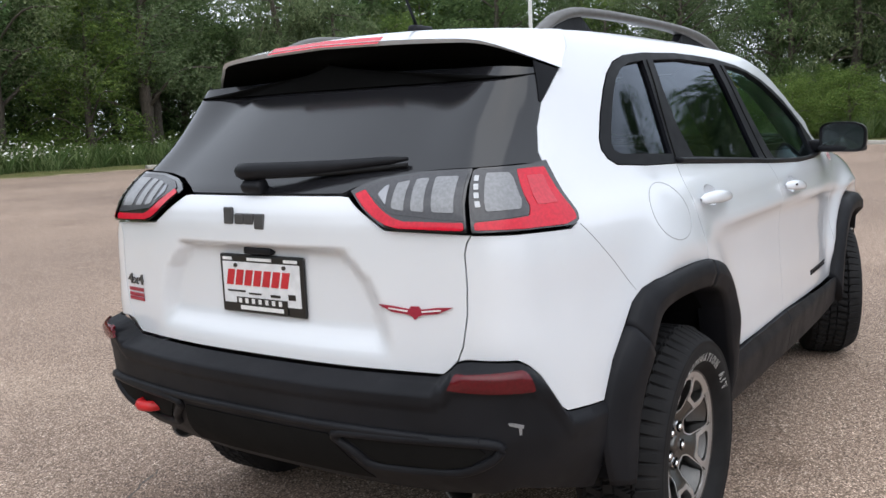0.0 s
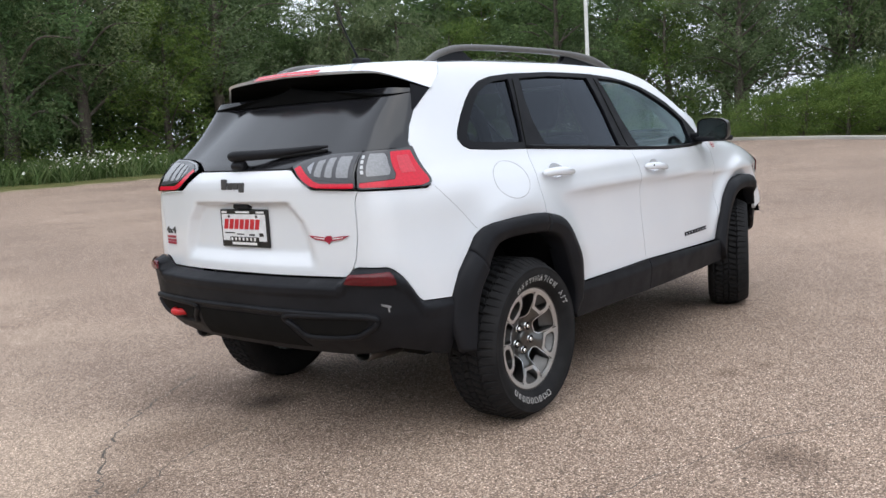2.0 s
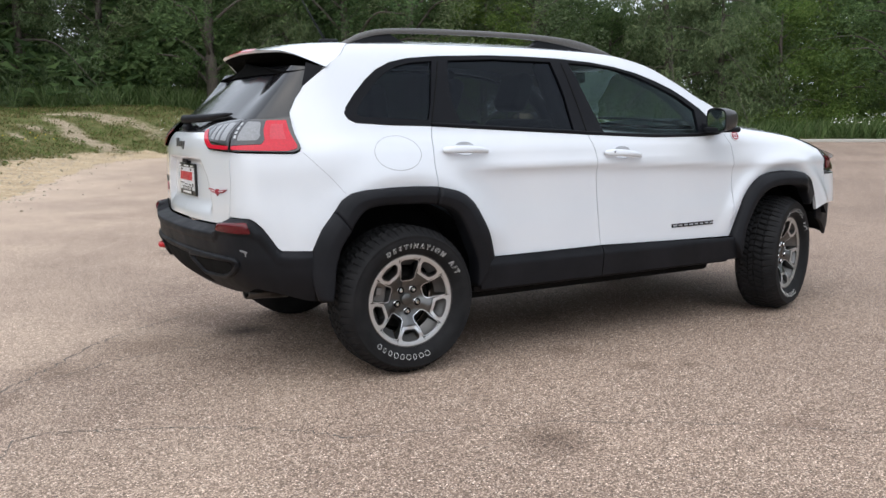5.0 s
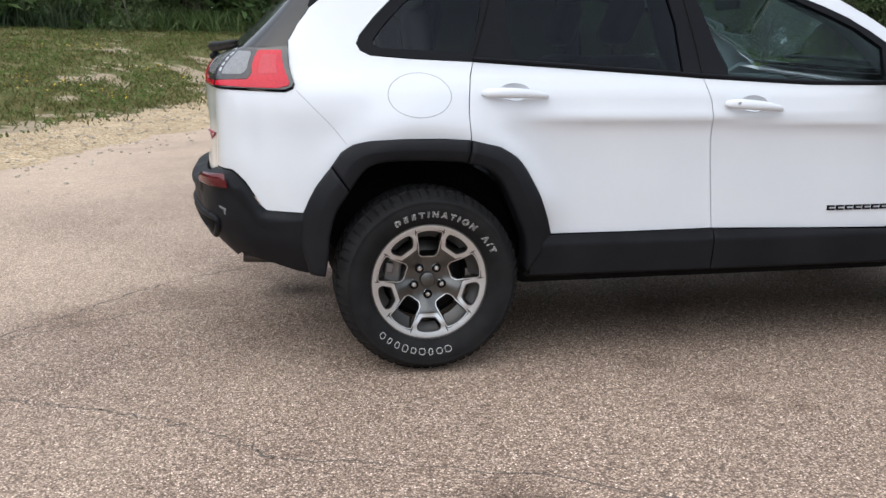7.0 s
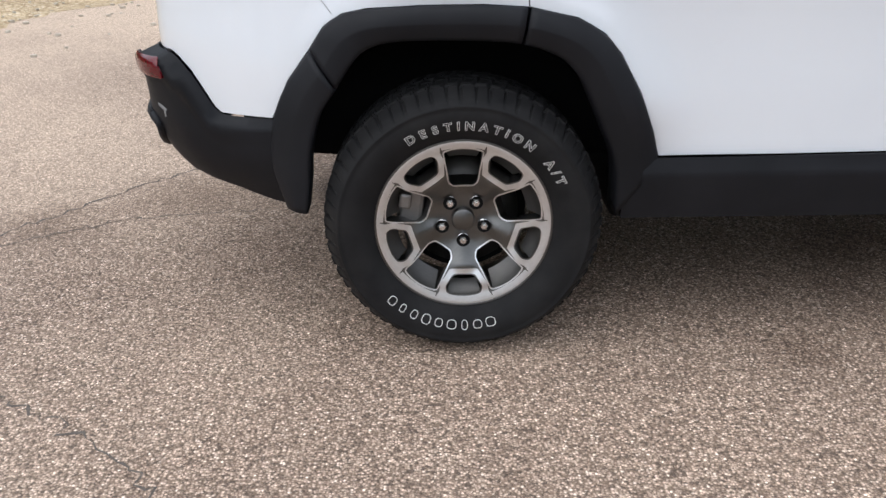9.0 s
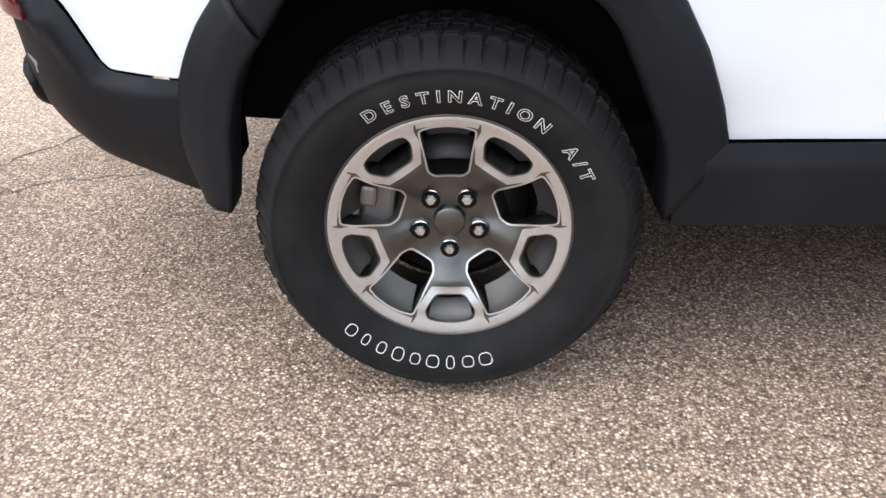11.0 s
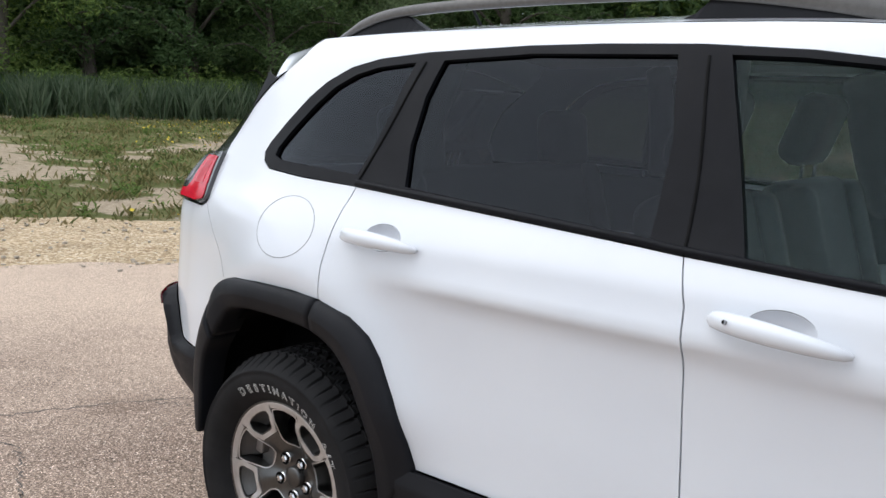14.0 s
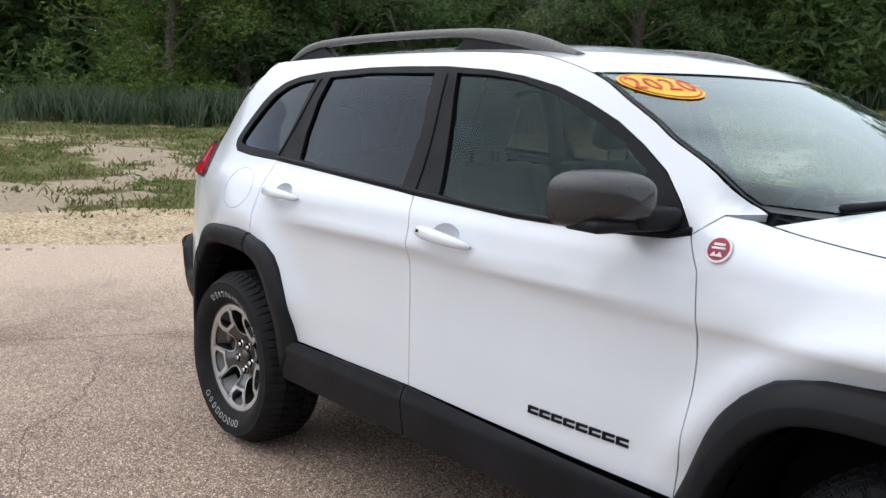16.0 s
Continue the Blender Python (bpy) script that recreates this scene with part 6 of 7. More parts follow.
# filler door
th = np.linspace(0, 2 * math.pi, 40, endpoint=False)
disc = np.stack([sx(-0.035) + 0.119 * np.cos(th), 1.073 + 0.081 * np.sin(th)], 1)
groove = [tuple(p) for p in body(disc[:, 0], disc[:, 1]) + np.array([0, 0.0004, 0.0])]
mesh_ob("filler_door_seam", *tube_mesh(groove + groove[:1], 0.0013, 6), SEAM_GREY, car, "grey seam of the round filler door")
for sgn in (1, -1):
    q = catmull([(float(sx(-0.487)), 1.088), (float(sx(-0.435)), 1.035), (float(sx(-0.365)), 0.965), (float(sx(-0.305)), 0.893)], 8)
    mesh_ob("quarter_seam", *tube_mesh([tuple(p) for p in body(q[:, 0], q[:, 1]) * (1, sgn, 1)], 0.0009, 6), SEAM_GREY, car, "fine seam from the tail lamp to the wheel arch")

# door handles
def handle(s0, s1, z0, z1, lock):
    for sgn in (1, -1):
        m = plate_on(body, (s0 + s1) / 2, (z0 + z1) / 2, 0.0)
        L = s1 - s0
        tilt = math.atan2(z1 - z0, L)
        def bar(u, v):
            a = 2 * math.pi * v
            k = math.sin(math.pi * min(max(u, 0.0), 1)) ** 0.35
            lift = 0.008 + 0.028 * math.sin(math.pi * u) ** 0.6
            wd = (0.0235 - 0.0075 * u) * (0.25 + 0.75 * k)
            return m @ Matrix.Rotation(tilt, 4, "Z") @ Vector(((u - 0.5) * L, math.cos(a) * wd, lift + math.sin(a) * 0.014 * (0.3 + 0.7 * k)))
        V, F = grid_mesh(bar, np.linspace(0, 1, 25), np.linspace(0, 1, 15))
        if sgn < 0:
            V, F = [(v[0], -v[1], v[2]) for v in V], [f[::-1] for f in F]
        h = mesh_ob("door_handle", V, F, PAINT, car, "white pull handle")
        # the hollow behind the bar, pressed into the skin
        H = hollow(s0, s1, z0, z1)
        hc = H.mean(0)
        rows = []
        for f in (1.03, 0.96, 0.85, 0.65, 0.4, 0.02):
            q = hc + (H - hc) * f
            p = body(q[:, 0], q[:, 1])
            rows.append(p + np.array(m.to_3x3() @ Vector((0, 0, 1))) * (-0.001 - 0.026 * (1 - min(f, 1.0) ** 3)))
        k = len(H)
        V = np.concatenate(rows) * (1, sgn, 1)
        F = [(i * k + j, i * k + (j + 1) % k, (i + 1) * k + (j + 1) % k, (i + 1) * k + j) for i in range(len(rows) - 1) for j in range(k)]
        mesh_ob("handle_cup", V, F if sgn > 0 else [f[::-1] for f in F], PAINT, h, "white hollow behind the handle")
        if lock:
            V, F = revolve([(0.0003, -0.002), (0.004, -0.002), (0.0042, 0.004)], 14)
            k = m @ Matrix.Rotation(tilt, 4, "Z") @ Matrix.Translation((-L / 2 + 0.045, 0.0, 0.040)) @ Matrix.Rotation(radians(90), 4, "X")
            V = [k @ Vector(v) for v in V]
            mesh_ob("lock_button", [(v[0], sgn * v[1], v[2]) for v in V], F, PLATE_BLACK, h, "small black lock button")


handle(*HANDLE_R, False)
handle(*HANDLE_F, True)

# roof rails
RAIL_TOP = catmull([(-0.175, 1.606), (-0.13, 1.628), (-0.07, 1.656), (0.02, 1.678), (0.15, 1.689), (0.40, 1.694), (0.75, 1.692), (1.02, 1.684), (1.20, 1.670), (1.33, 1.648), (1.43, 1.618), (1.515, 1.588)], 6)
rail_y = lambda x: 0.512 + 0.018 * float(sstep(0.4, 1.5, x))
for sgn in (-1, 1):
    V, F = [], []
    n = len(RAIL_TOP)
    for x, z in RAIL_TOP:
        deep = 0.030 + 0.018 * float(sstep(0.9, 1.3, x)) * float(sstep(1.52, 1.38, x)) - 0.014 * float(sstep(1.40, 1.515, x)) - 0.010 * float(sstep(-0.05, -0.17, x))
        for dy, dz in ((0.024, -deep), (0.027, -deep + 0.006), (0.027, -0.012), (0.022, -0.003), (0.008, 0.0), (-0.012, -0.003), (-0.022, -0.012), (-0.022, -deep + 0.004)):
            V.append((x, sgn * (rail_y(x) + dy), z + dz))
    F = [(i * 8 + k, i * 8 + (k + 1) % 8, (i + 1) * 8 + (k + 1) % 8, (i + 1) * 8 + k) for i in range(n - 1) for k in range(8)] + [tuple(range(7, -1, -1)), tuple(range((n - 1) * 8, n * 8))]
    rail = mesh_ob("roof_rail", V, F, RAIL, car, "dark grey roof rail")
    # black foot under each end, sloping away from the bar
    for x0, x1, tall in ((-0.16, 0.20, lambda x: sstep(0.20, 0.06, x)), (0.93, 1.49, lambda x: sstep(0.93, 1.02, x))):
        V = []
        for x in np.linspace(x0, x1, 18):
            high = float(np.interp(x, RAIL_TOP[:, 0], RAIL_TOP[:, 1])) - 0.022
            base = Vector(roof(float(np.clip((x + 0.17) / 1.9, 0, 1)), rail_y(x) / 0.62)).z - 0.012
            z = max(base + (high - base) * float(tall(x)), base + 0.004)
            y = rail_y(x)
            V += [(x, sgn * (y + 0.016), z), (x, sgn * (y - 0.016), z), (x, sgn * (y - 0.022), base), (x, sgn * (y + 0.022), base)]
        m3 = 18
        F = [(i * 4 + k, i * 4 + (k + 1) % 4, (i + 1) * 4 + (k + 1) % 4, (i + 1) * 4 + k) for i in range(m3 - 1) for k in range(4)] + [(3, 2, 1, 0), tuple(range(m3 * 4 - 4, m3 * 4))]
        mesh_ob("rail_foot", V, F, PLASTIC, rail, "black rail foot", smooth=False)

# aerial
bm = bmesh.new()
blob(bm, (0.11, 0.04, 0.035), 0.014, pose(-0.02, 0, 1.655))
aerial = part("aerial", bm, PLASTIC, car, "black roof aerial", smooth=True)
mesh_ob("mast", *tube_mesh([(-0.04, 0, 1.665), (-0.10, 0, 1.76), (-0.17, 0, 1.88)], 0.005, 6, [1.2, 0.9, 0.6]), PLASTIC, aerial, "thin aerial mast")

# door mirrors
def mirror_shell(u, v):
    """u from the rear rim (0) to the rounded front (1), v round."""
    a = 2 * math.pi * v
    k = max(0.0, 1 - u**2.4) ** 0.5
    c, s_ = math.cos(a), math.sin(a)
    e = 0.5
    yy = math.copysign(abs(c) ** e, c) * 0.108 * k
    zz = math.copysign(abs(s_) ** e, s_) * 0.068 * k
    if zz > 0:
        zz *= 1 - 0.18 * (yy < 0) * (abs(yy) / 0.11) ** 2
    return Vector((1.94 + 0.15 * u + 0.035 * (yy / 0.108), -0.965 + yy, 1.208 + zz + 0.004 * u))


for sgn in (1, -1):
    flipm = lambda V: [(v[0], sgn * v[1], v[2]) for v in V]
    turn = lambda F: F if sgn > 0 else [f[::-1] for f in F]
    V, F = grid_mesh(mirror_shell, np.linspace(0, 1, 14), np.linspace(0, 1, 41))
    shell = mesh_ob("door_mirror", flipm(V), turn(F), MIRROR_CAP, car, "dark grey door mirror")
    V, F = grid_mesh(lambda u, v: Vector(mirror_shell(0.0, v)).lerp(Vector((1.94, -0.965, 1.208)), 1 - u) + Vector((0.008 * (1 - u), 0, 0)), np.linspace(0.0, 0.88, 5), np.linspace(0, 1, 41))
    mesh_ob("mirror_glass", flipm(V), turn(F), MIRROR_GLASS, shell, "mirror glass")
    V, F = grid_mesh(lambda u, v: Vector(mirror_shell(0.0, v)).lerp(Vector((1.94, -0.965, 1.208)), 0.125 * u) + Vector((0.006 * u - 0.004 * (1 - u) * u * 4, 0, 0)), np.linspace(0.0, 1, 4), np.linspace(0, 1, 41))
    mesh_ob("mirror_rim", flipm(V), turn(F), PLASTIC, shell, "black rim round the mirror glass")
    bm = bmesh.new()
    blob(bm, (0.12, 0.19, 0.03), 0.012, pose(2.00, -0.955 * sgn, 1.153, 0, 0, -8 * sgn))
    part("mirror_base", bm, PLASTIC, shell, "black lower mirror shell", smooth=True)
    bm = bmesh.new()
    blob(bm, (0.11, 0.13, 0.055), 0.016, pose(2.035, -0.865 * sgn, 1.166, 0, 0, -12 * sgn))
    part("mirror_arm", bm, PLASTIC, shell, "black mirror arm", smooth=True)

# number plate holder with a white card, its lettering as bars
PX = -0.818
bm = bmesh.new()
blob(bm, (0.012, 0.312, 0.163), 0.006, pose(PX, 0.0, 0.939))
plate = part("number_plate_frame", bm, PLATE_BLACK, car, "black number plate frame with a white dealer card")
def bars(name, items, mat, parent, x, label, slant=0.0):
    for y0, y1, z0, z1 in items:
        bm = bmesh.new()
        vs = box(bm, (x - 0.0012, y0, z0), (x + 0.0012, y1, z1))
        for v in vs:
            v.co.y -= slant * (v.co.z - z0)
        part(name, bm, mat, parent, label)
bars("card", [(-0.143, 0.143, 0.885, 0.999)], PLATE_WHITE, plate, PX - 0.0065, "white card")
bars("red_word_bar", [(0.105 - 0.034 * k, 0.131 - 0.034 * k, 0.935, 0.978) for k in range(7)], PLATE_RED, plate, PX - 0.0080, "red bars for an unlettered word", 0.25)
bars("small_bar", [(0.06, 0.128, 0.916, 0.921), (0.0, 0.046, 0.911, 0.916), (-0.07, -0.035, 0.908, 0.915), (-0.125, -0.10, 0.905, 0.920)], PLATE_BLACK, plate, PX - 0.0080, "dark small-print bars")
bars("lower_black_band", [(-0.095, 0.095, 0.862, 0.902)], PLATE_BLACK, plate, PX - 0.0080, "black lower band")
bars("white_word_bar", [(0.075 - 0.025 * k, 0.086 - 0.025 * k, 0.886, 0.899) for k in range(7)] + [(-0.08, 0.08, 0.868, 0.879), (0.105, 0.138, 1.004, 1.012), (-0.045, 0.045, 1.004, 1.012), (-0.138, -0.09, 1.004, 1.012)], BADGE_WHITE, plate, PX - 0.0092, "white bars for small lettering")
for y in (0.09, -0.09):
    bm = bmesh.new()
    bmesh.ops.create_cone(bm, cap_ends=True, segments=12, radius1=0.006, radius2=0.005, depth=0.006, matrix=pose(PX - 0.009, y, 0.990, 0, 90, 0))
    part("screw", bm, STEEL, plate, "plate screw")
bm = bmesh.new()
blob(bm, (0.05, 0.10, 0.02), 0.006, pose(PX + 0.008, 0, 1.033))
part("plate_lamp", bm, PLASTIC, car, "black plate lamp housing")

# badges
s0 = 0.02
for k, (dy, w, h, dz) in enumerate(((0.068, 0.034, 0.046, 0.004), (0.028, 0.034, 0.030, -0.004), (-0.008, 0.034, 0.030, -0.004), (-0.046, 0.036, 0.042, -0.010))):
    bm = bmesh.new()
    blob(bm, (0.010, w, h), 0.0045, pose(-0.842, dy + 0.018, 1.124 + dz, 0, 3, 0))
    if k == 0:
        emblem = part("tailgate_emblem", bm, BADGE_GREY, car, "dark grey raised emblem shape")
    else:
        part("emblem_piece", bm, BADGE_GREY, emblem, "dark grey raised emblem shape")
V, F = lettering("4x4", 0.046, depth=0.002)
mt = plate_on(lambda s, z: body(s, z) * np.array([1, -1, 1]), float(sy(0.565)), 0.915, 0.003, True)
mesh_ob("drive_badge", [mt @ Vector((x * 1.35, y, z)) for x, y, z in V], F, BADGE_GREY, car, "dark grey 4x4 badge", smooth=False)
for dz in (0.0, -0.016, -0.029):
    bm = bmesh.new()
    blob(bm, (0.085, 0.011, 0.002), 0.0008, mt @ Matrix.Translation((0, -0.030 + dz, 0.0)), 1)
    part("badge_bar", bm, BADGE_RED, car, "red badge bar under the drive badge")
# winged badge
wing = [(-0.098, 0.012), (-0.06, 0.010), (-0.016, 0.004), (-0.010, 0.011), (0.010, 0.011), (0.016, 0.004), (0.06, 0.010), (0.098, 0.012), (0.062, -0.004), (0.02, -0.009), (0.008, -0.014), (0.0, -0.022), (-0.008, -0.014), (-0.02, -0.009), (-0.062, -0.004)]
panel("wing_badge", [(float(sy(0.495)) + a, 0.906 + b) for a, b in wing], body, BADGE_RED, car, "red wing-shaped badge", off=0.005, step=0.01, gap=0, flange=0.005)
for k in (-1, 1):
    panel("wing_badge_line", [(float(sy(0.495)) + k * a, 0.906 + b) for a, b in [(0.018, 0.001), (0.07, 0.006), (0.07, 0.003), (0.02, -0.003)]], body, BADGE_WHITE, car, "pale line on the wing badge", off=0.0062, step=0.01, gap=0, flange=0.001)
# model word on the door, as plain dark shapes
for k in range(8):
    bm = bmesh.new()
    mm = plate_on(body, float(sx(1.715 + k * 0.0425)), 0.609, 0.002)
    for dx, dy, w, h in ((0, 0.0070, 0.037, 0.0072), (0, -0.0070, 0.037, 0.0072), (-0.0135, 0, 0.009, 0.0125)):
        blob(bm, (w, h, 0.006), 0.001, mm @ Matrix.Translation((dx, dy, 0)), 1)
    if k == 0:
        word = part("door_emblem", bm, TRIM, car, "dark emblem bar on the front door")
    else:
        part("emblem_bar", bm, TRIM, word, "dark emblem bar")
# round wing badge
mm = plate_on(body, float(sx(2.222)), 1.113, 0.001)
def disc_part(name, r0, r1, h, mat, parent, label):
    V = [mm @ Vector((r * math.cos(a), r * math.sin(a), z)) for r, z in ((r0 if r0 else 0.0005, h), (r1, h), (r1 + 0.001, 0.0)) for a in np.linspace(0, 2 * math.pi, 28, endpoint=False)]
    F = [(i * 28 + k, i * 28 + (k + 1) % 28, (i + 1) * 28 + (k + 1) % 28, (i + 1) * 28 + k) for i in range(2) for k in range(28)]
    return mesh_ob(name, V, F, mat, parent, label, smooth=False)
rb = disc_part("round_badge", 0.0, 0.032, 0.004, BADGE_WHITE, car, "round red and white badge")
disc_part("badge_face", 0.0, 0.027, 0.0046, BADGE_RED, rb, "red badge face")
bm = bmesh.new()
for dy, w in ((0.011, 0.028), (0.002, 0.034)):
    blob(bm, (w, 0.0055, 0.002), 0.0004, mm @ Matrix.Translation((0, dy, 0.0050)), 1)
for dx, w in ((-0.008, 0.016), (0.006, 0.02)):
    a = [mm @ Vector(p) for p in ((dx - w / 2, -0.018, 0.0056), (dx + w / 2, -0.018, 0.0056), (dx, -0.006, 0.0056))]
    bm.faces.new([bm.verts.new(p) for p in a])
part("badge_mark", bm, BADGE_WHITE, rb, "white marks on the badge")

# wiper on the rear window
W0, W1, WP = body(-float(sy(0.105)), 1.226), body(float(sy(0.47)), 1.255), body(-0.02, 1.205)
bm = bmesh.new()
blob(bm, (0.045, 0.075, 0.036), 0.014, pose(float(WP[0]) - 0.022, float(WP[1]), 1.205, 0, -35, 0))
wiper = part("rear_wiper", bm, PLASTIC, car, "black rear window wiper", smooth=True)
out = np.array([-0.030, 0, 0.026])
arm = catmull([W0 + out * 0.7, WP + out * 0.9 + (0, 0, 0.016), (WP + W1) / 2 + out * 0.8, W1 + out * 0.4], 8)
mesh_ob("wiper_arm", *tube_mesh(arm, 0.016, 10, np.interp(np.linspace(0, 1, 25), [0, 0.08, 0.3, 0.6, 0.92, 1], [0.7, 1.35, 1.55, 1.25, 0.75, 0.3]), 0.95), PLASTIC, wiper, "black tapered wiper arm cover")
mesh_ob("wiper_blade", *tube_mesh([p - np.array([0.004, 0, 0.016]) for p in arm[3:]], 0.007, 6), RUBBER, wiper, "rubber wiper blade")

# bumper mouldings, tow hook, tail pipes
def on_bumper(pts, off):
    return [tuple(bumper(np.array(s), np.array(z)) + np.array([-off, 0, 0])) for s, z in pts]


for sgn in (1, -1):
    loop = [(float(sy(0.285)), 0.595), (float(sy(0.33)), 0.545), (float(sy(0.375)), 0.507), (float(sy(0.56)), 0.513), (float(sy(0.625)), 0.531), (float(sy(0.668)), 0.575), (float(sy(0.65)), 0.606), (float(sy(0.45)), 0.604)]
    loop = catmull([(sgn * a, b) for a, b in loop], 4, closed=True)
    P = on_bumper(loop, 0.003)
    mesh_ob("bumper_rib", *tube_mesh(P + P[:2], 0.013, 8), PLASTIC, car, "raised rim round the bumper pocket")
    panel("bumper_pocket", [(sgn * a, b) for a, b in [(float(sy(0.315)), 0.590), (float(sy(0.385)), 0.520), (float(sy(0.555)), 0.524), (float(sy(0.62)), 0.543), (float(sy(0.648)), 0.580), (float(sy(0.635)), 0.596)]], bumper, DARK, car, "dark bumper pocket", off=0.004 , step=0.02, gap=0, flange=0.002)
P = on_bumper([(s, 0.612 + 0.004 * math.cos(3 * s)) for s in np.linspace(-sy(0.64), sy(0.64), 40)], 0.002)
mesh_ob("bumper_crease", *tube_mesh(P, 0.011, 8), PLASTIC, car, "raised crease across the bumper")
panel("bumper_centre", [(s, 0.59) for s in np.linspace(-0.26, 0.26, 9)] + [(s, 0.45) for s in np.linspace(0.34, -0.34, 9)], bumper, DARK, car, "dark lower bumper centre", off=0.003, step=0.03, gap=0, flange=0.002)
hx = [(-0.76, 0.45, 0.545), (-0.835, 0.45, 0.545), (-0.865, 0.468, 0.545), (-0.868, 0.502, 0.545), (-0.84, 0.522, 0.545), (-0.76, 0.522, 0.545)]
mesh_ob("tow_hook", *tube_mesh(catmull(hx, 5), 0.017, 8), RED_PAINT, car, "red tow hook")
for sgn in (-1, 1):
    V, F = revolve([(0.026, -0.06), (0.029, -0.085), (0.034, -0.088), (0.036, -0.08), (0.033, 0.12), (0.028, 0.12)], 24)
    mt = pose(-0.618, sgn * 0.53, 0.410, -4, 0, -90)
    mesh_ob("tail_pipe", [mt @ Vector((v[0] * 1.35, v[1], v[2] * 0.85)) for v in V], F, STEEL, car, "dark steel tail pipe")
# scuff on the bumper corner
for pts in ([(0.680, 0.655), (0.690, 0.652), (0.700, 0.645), (0.699, 0.638), (0.690, 0.642), (0.681, 0.648)], [(0.693, 0.643), (0.697, 0.641), (0.697, 0.622), (0.694, 0.623)]):
    panel("scuff", [(float(sy(a)), b) for a, b in pts], bumper, SCUFF, car, "pale scuff mark", off=0.0012, step=0.01, gap=0, flange=0.001)

# year sticker and wipers on the windscreen
def oval(name, a, b, off, mat, parent, label):
    th = np.linspace(0, 2 * math.pi, 36, endpoint=False)
    return panel(name, np.stack([-0.795 + a * np.cos(th) + 0.02 * np.sin(th), 0.132 + b * np.sin(th)], 1), screen, mat, parent, label, off=off, step=0.04, gap=0, flange=0.0005)


st = oval("year_sticker", 0.170, 0.102, -0.003, STICKER_YELLOW, car, "yellow oval year sticker with red 2020")
oval("sticker_rim", 0.158, 0.092, -0.0036, STICKER_RED, st, "red rim line")
oval("sticker_face", 0.151, 0.086, -0.0042, STICKER_YELLOW, st, "yellow face")
c0 = Vector(screen(-0.795, 0.132))
ax = (Vector(screen(-0.72, 0.132)) - Vector(screen(-0.83, 0.132))).normalized()
dn = (Vector(screen(-0.795, 0.15)) - Vector(screen(-0.795, 0.09))).normalized()
nn = ax.cross(-dn).normalized()
nn = nn if nn.z > 0 else -nn
for k, ch in enumerate("2020"):
    V, F = lettering(ch, 0.098, depth=0.0003)
    mesh_ob("sticker_digit", [c0 + ax * (x + 0.054 * (k - 1.5)) - dn * y + nn * (0.006 + z) for x, y, z in V], F, STICKER_RED, st, "red digit of the year", smooth=False)
for y0, y1 in ((-0.62, 0.02), (-0.05, 0.60)):
    a, b = Vector(screen(y0 / 0.76, 0.955)), Vector(screen(y1 / 0.76, 0.90))
    wp = mesh_ob("front_wiper", *tube_mesh(catmull([a + Vector((0.01, 0, 0.02)), a.lerp(b, 0.5) + Vector((0.02, 0, 0.035)), b + Vector((0.03, 0, 0.02))], 6), 0.011, 6), PLASTIC, car, "black windscreen wiper")

# ---- cabin ----
bm = bmesh.new()
box(bm, (-0.55, -0.54, 0.46), (2.20, 0.54, 0.52), 0.02)
part("cabin_floor", bm, CABIN, car, "black cabin floor")
def seat(x, y, w, rest=True, rake=-16):
    root = None
    bm = bmesh.new()
    blob(bm, (0.50, w, 0.16), 0.06, pose(x + 0.22, y, 0.66, 0, -6, 0))
    cush = part("seat", bm, LEATHER, car, "black leather seat", smooth=True)
    bm = bmesh.new()
    blob(bm, (0.13, w, 0.56), 0.055, pose(x - 0.10, y, 0.955, 0, rake, 0))
    part("backrest", bm, LEATHER, cush, "black leather backrest", smooth=True)
    for k in (-1, 1):
        bm = bmesh.new()
        blob(bm, (0.16, 0.09, 0.52), 0.04, pose(x - 0.075, y + k * (w / 2 - 0.035), 0.96, 0, rake, 0))
        part("bolster", bm, LEATHER, cush, "black side bolster", smooth=True)
    return cush
def headrest(cush, x, y, z, w=0.25, lean=20):
    bm = bmesh.new()
    blob(bm, (0.10, w, 0.22), 0.045, pose(x, y, z, 0, lean, 0))
    part("headrest", bm, LEATHER, cush, "black headrest", smooth=True)
    for k in (-1, 1):
        mesh_ob("headrest_post", *tube_mesh([(x - 0.01, y + k * 0.06, z - 0.17), (x, y + k * 0.06, z - 0.05)], 0.006, 8), CHROME, cush, "chrome headrest post")
for y in (-0.38, 0.38):
    c = seat(1.10, y, 0.52)
    headrest(c, 0.945, y, 1.375)
c = seat(0.20, 0.0, 1.06)
for y in (-0.42, 0.42):
    headrest(c, 0.03, y, 1.30, lean=-6)
bm = bmesh.new()
box(bm, (1.88, -0.72, 0.62), (2.20, 0.72, 1.07), 0.07)
part("dashboard", bm, CABIN, car, "black dashboard", smooth=True)
bm = bmesh.new()
box(bm, (1.86, 0.16, 0.98), (2.16, 0.60, 1.13), 0.05)
part("instrument_hood", bm, CABIN, car, "black instrument hood", smooth=True)
ringp = [pose(1.74, 0.38, 1.02, 0, -66, 0) @ Vector((0.185 * math.cos(a), 0.185 * math.sin(a), 0)) for a in np.linspace(0, 2 * math.pi, 29)]
sw = mesh_ob("steering_wheel", *tube_mesh(ringp, 0.016, 8), LEATHER, car, "black steering wheel")
bm = bmesh.new()
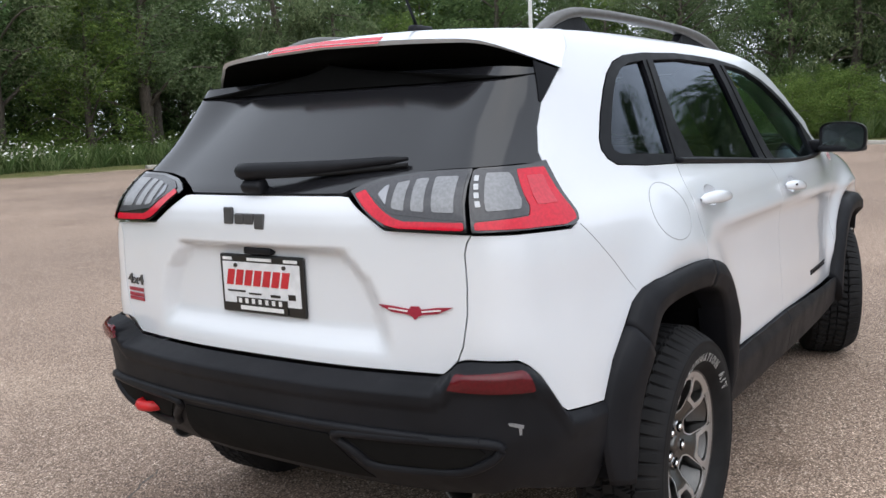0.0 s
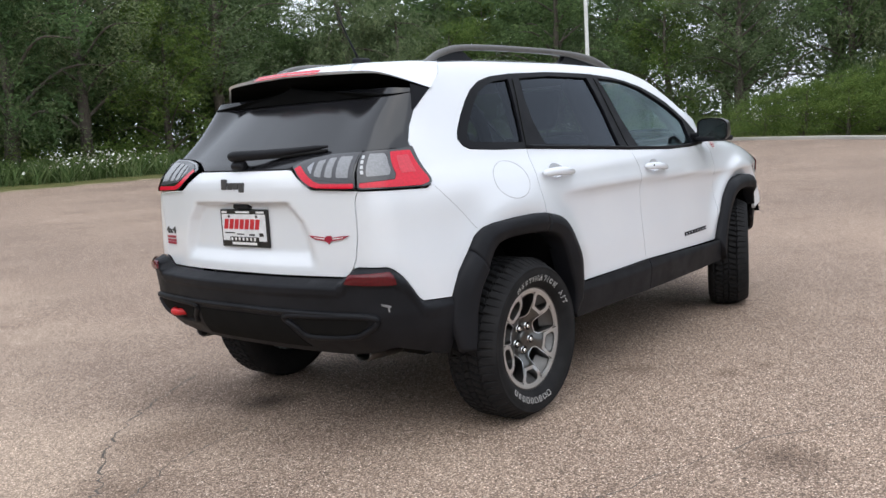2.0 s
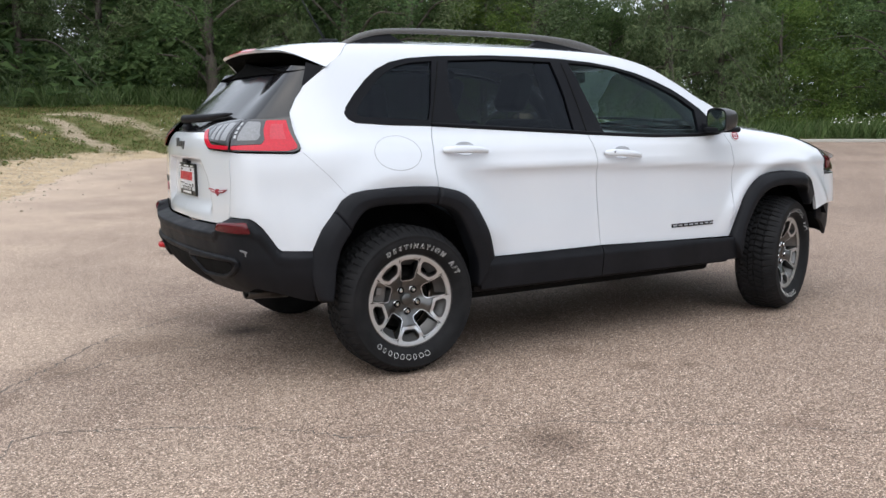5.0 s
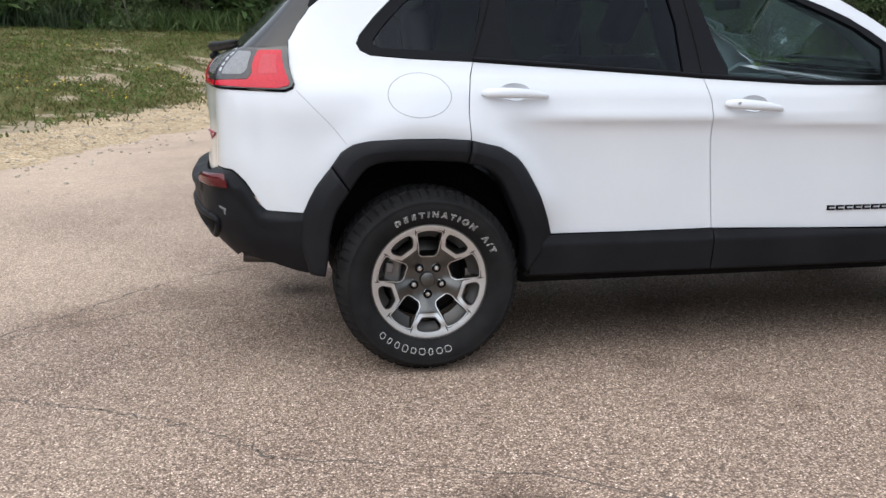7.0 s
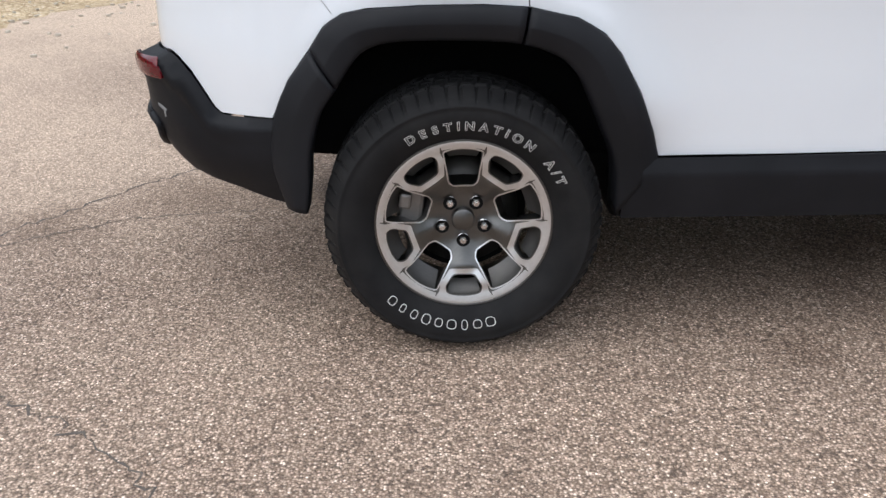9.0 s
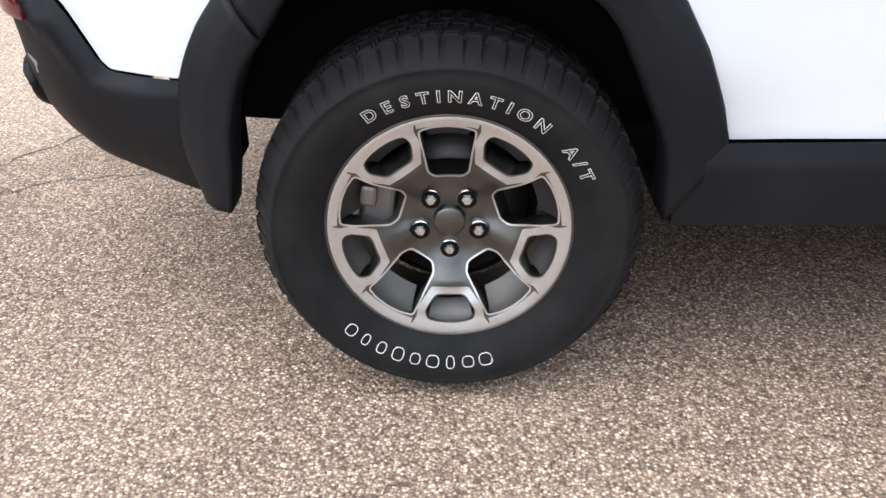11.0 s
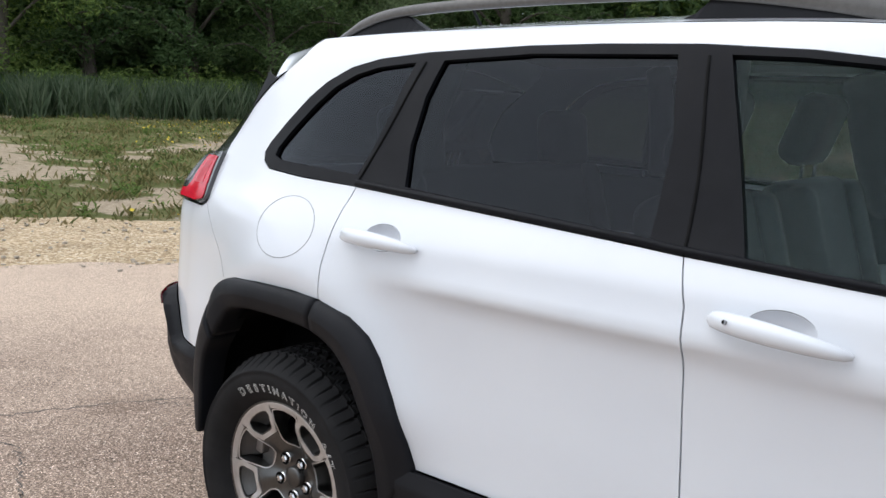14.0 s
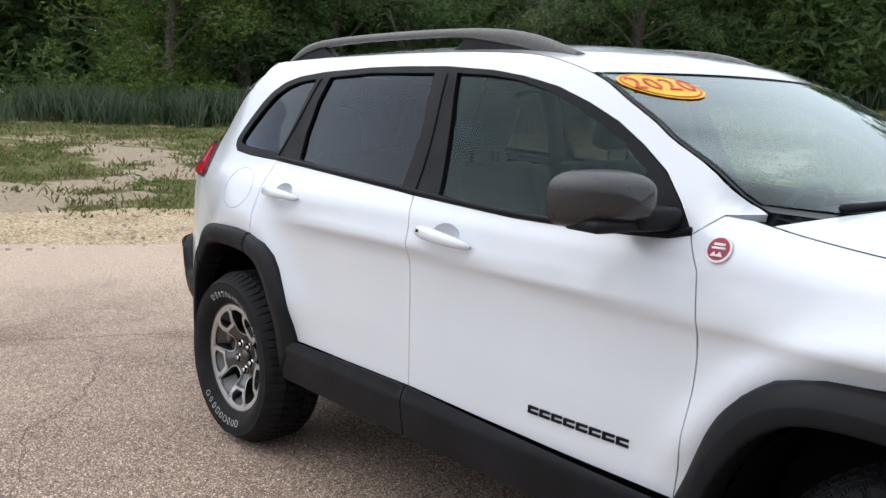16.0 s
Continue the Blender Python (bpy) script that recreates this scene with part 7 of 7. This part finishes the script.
blob(bm, (0.14, 0.16, 0.05), 0.02, pose(1.76, 0.38, 1.01, 0, -66, 0))
blob(bm, (0.05, 0.36, 0.02), 0.006, pose(1.755, 0.38, 1.012, 0, -66, 0))
part("wheel_hub", bm, CABIN, sw, "steering wheel hub")
bm = bmesh.new()
blob(bm, (0.03, 0.24, 0.065), 0.015, pose(1.66, 0.0, 1.48, 0, -10, 0))
part("inside_mirror", bm, CABIN, car, "black inside mirror")
bm = bmesh.new()
box(bm, (0.9, -0.13, 0.5), (1.9, 0.13, 0.72), 0.04)
part("centre_console", bm, CABIN, car, "black centre console", smooth=True)
us3, vs3 = np.linspace(0.02, 0.96, 14), np.linspace(-0.97, 0.97, 13)
V, F = grid_mesh(lambda u, v: Vector(roof(u, v)) - Vector((0, 0, 0.035)), us3, vs3)
mesh_ob("headliner", V, F, CABIN_GREY, car, "grey headliner")
for sgn in (-1, 1):
    def inner(u, v):
        x = -0.5 + 2.65 * u
        z = 0.93 + (1.135 - 0.04 * u + 0.05 * (1 - u) - 0.93) * v
        p = body(sx(x), z)
        return (float(p[0]), sgn * (abs(float(p[1])) - 0.085 + 0.045 * v), z)
    V, F = grid_mesh(inner, np.linspace(0, 1, 24), np.linspace(0, 1, 5))
    mesh_ob("door_lining", V, F, CABIN, car, "black door lining")
    for pts in ([(1.10, 1.13), (1.06, 1.30), (1.03, 1.53)], [(0.27, 1.19), (0.30, 1.35), (0.32, 1.56)], [(2.08, 1.13), (1.85, 1.36), (1.55, 1.51)]):
        q = catmull(pts, 6)
        P = body(sx(q[:, 0]), q[:, 1]) + np.array([0, 0.115 if pts[0][0] == 1.10 else 0.06, 0])
        mesh_ob("pillar_lining", *tube_mesh([(a, -sgn * b, c_) for a, b, c_ in P], 0.066 if pts[0][0] == 1.10 else 0.045, 8), CABIN, car, "dark pillar lining")
bm = bmesh.new()
box(bm, (-0.62, -0.54, 0.5), (-0.25, 0.54, 1.0), 0.05)
part("load_area_trim", bm, CABIN, car, "black load area trim")
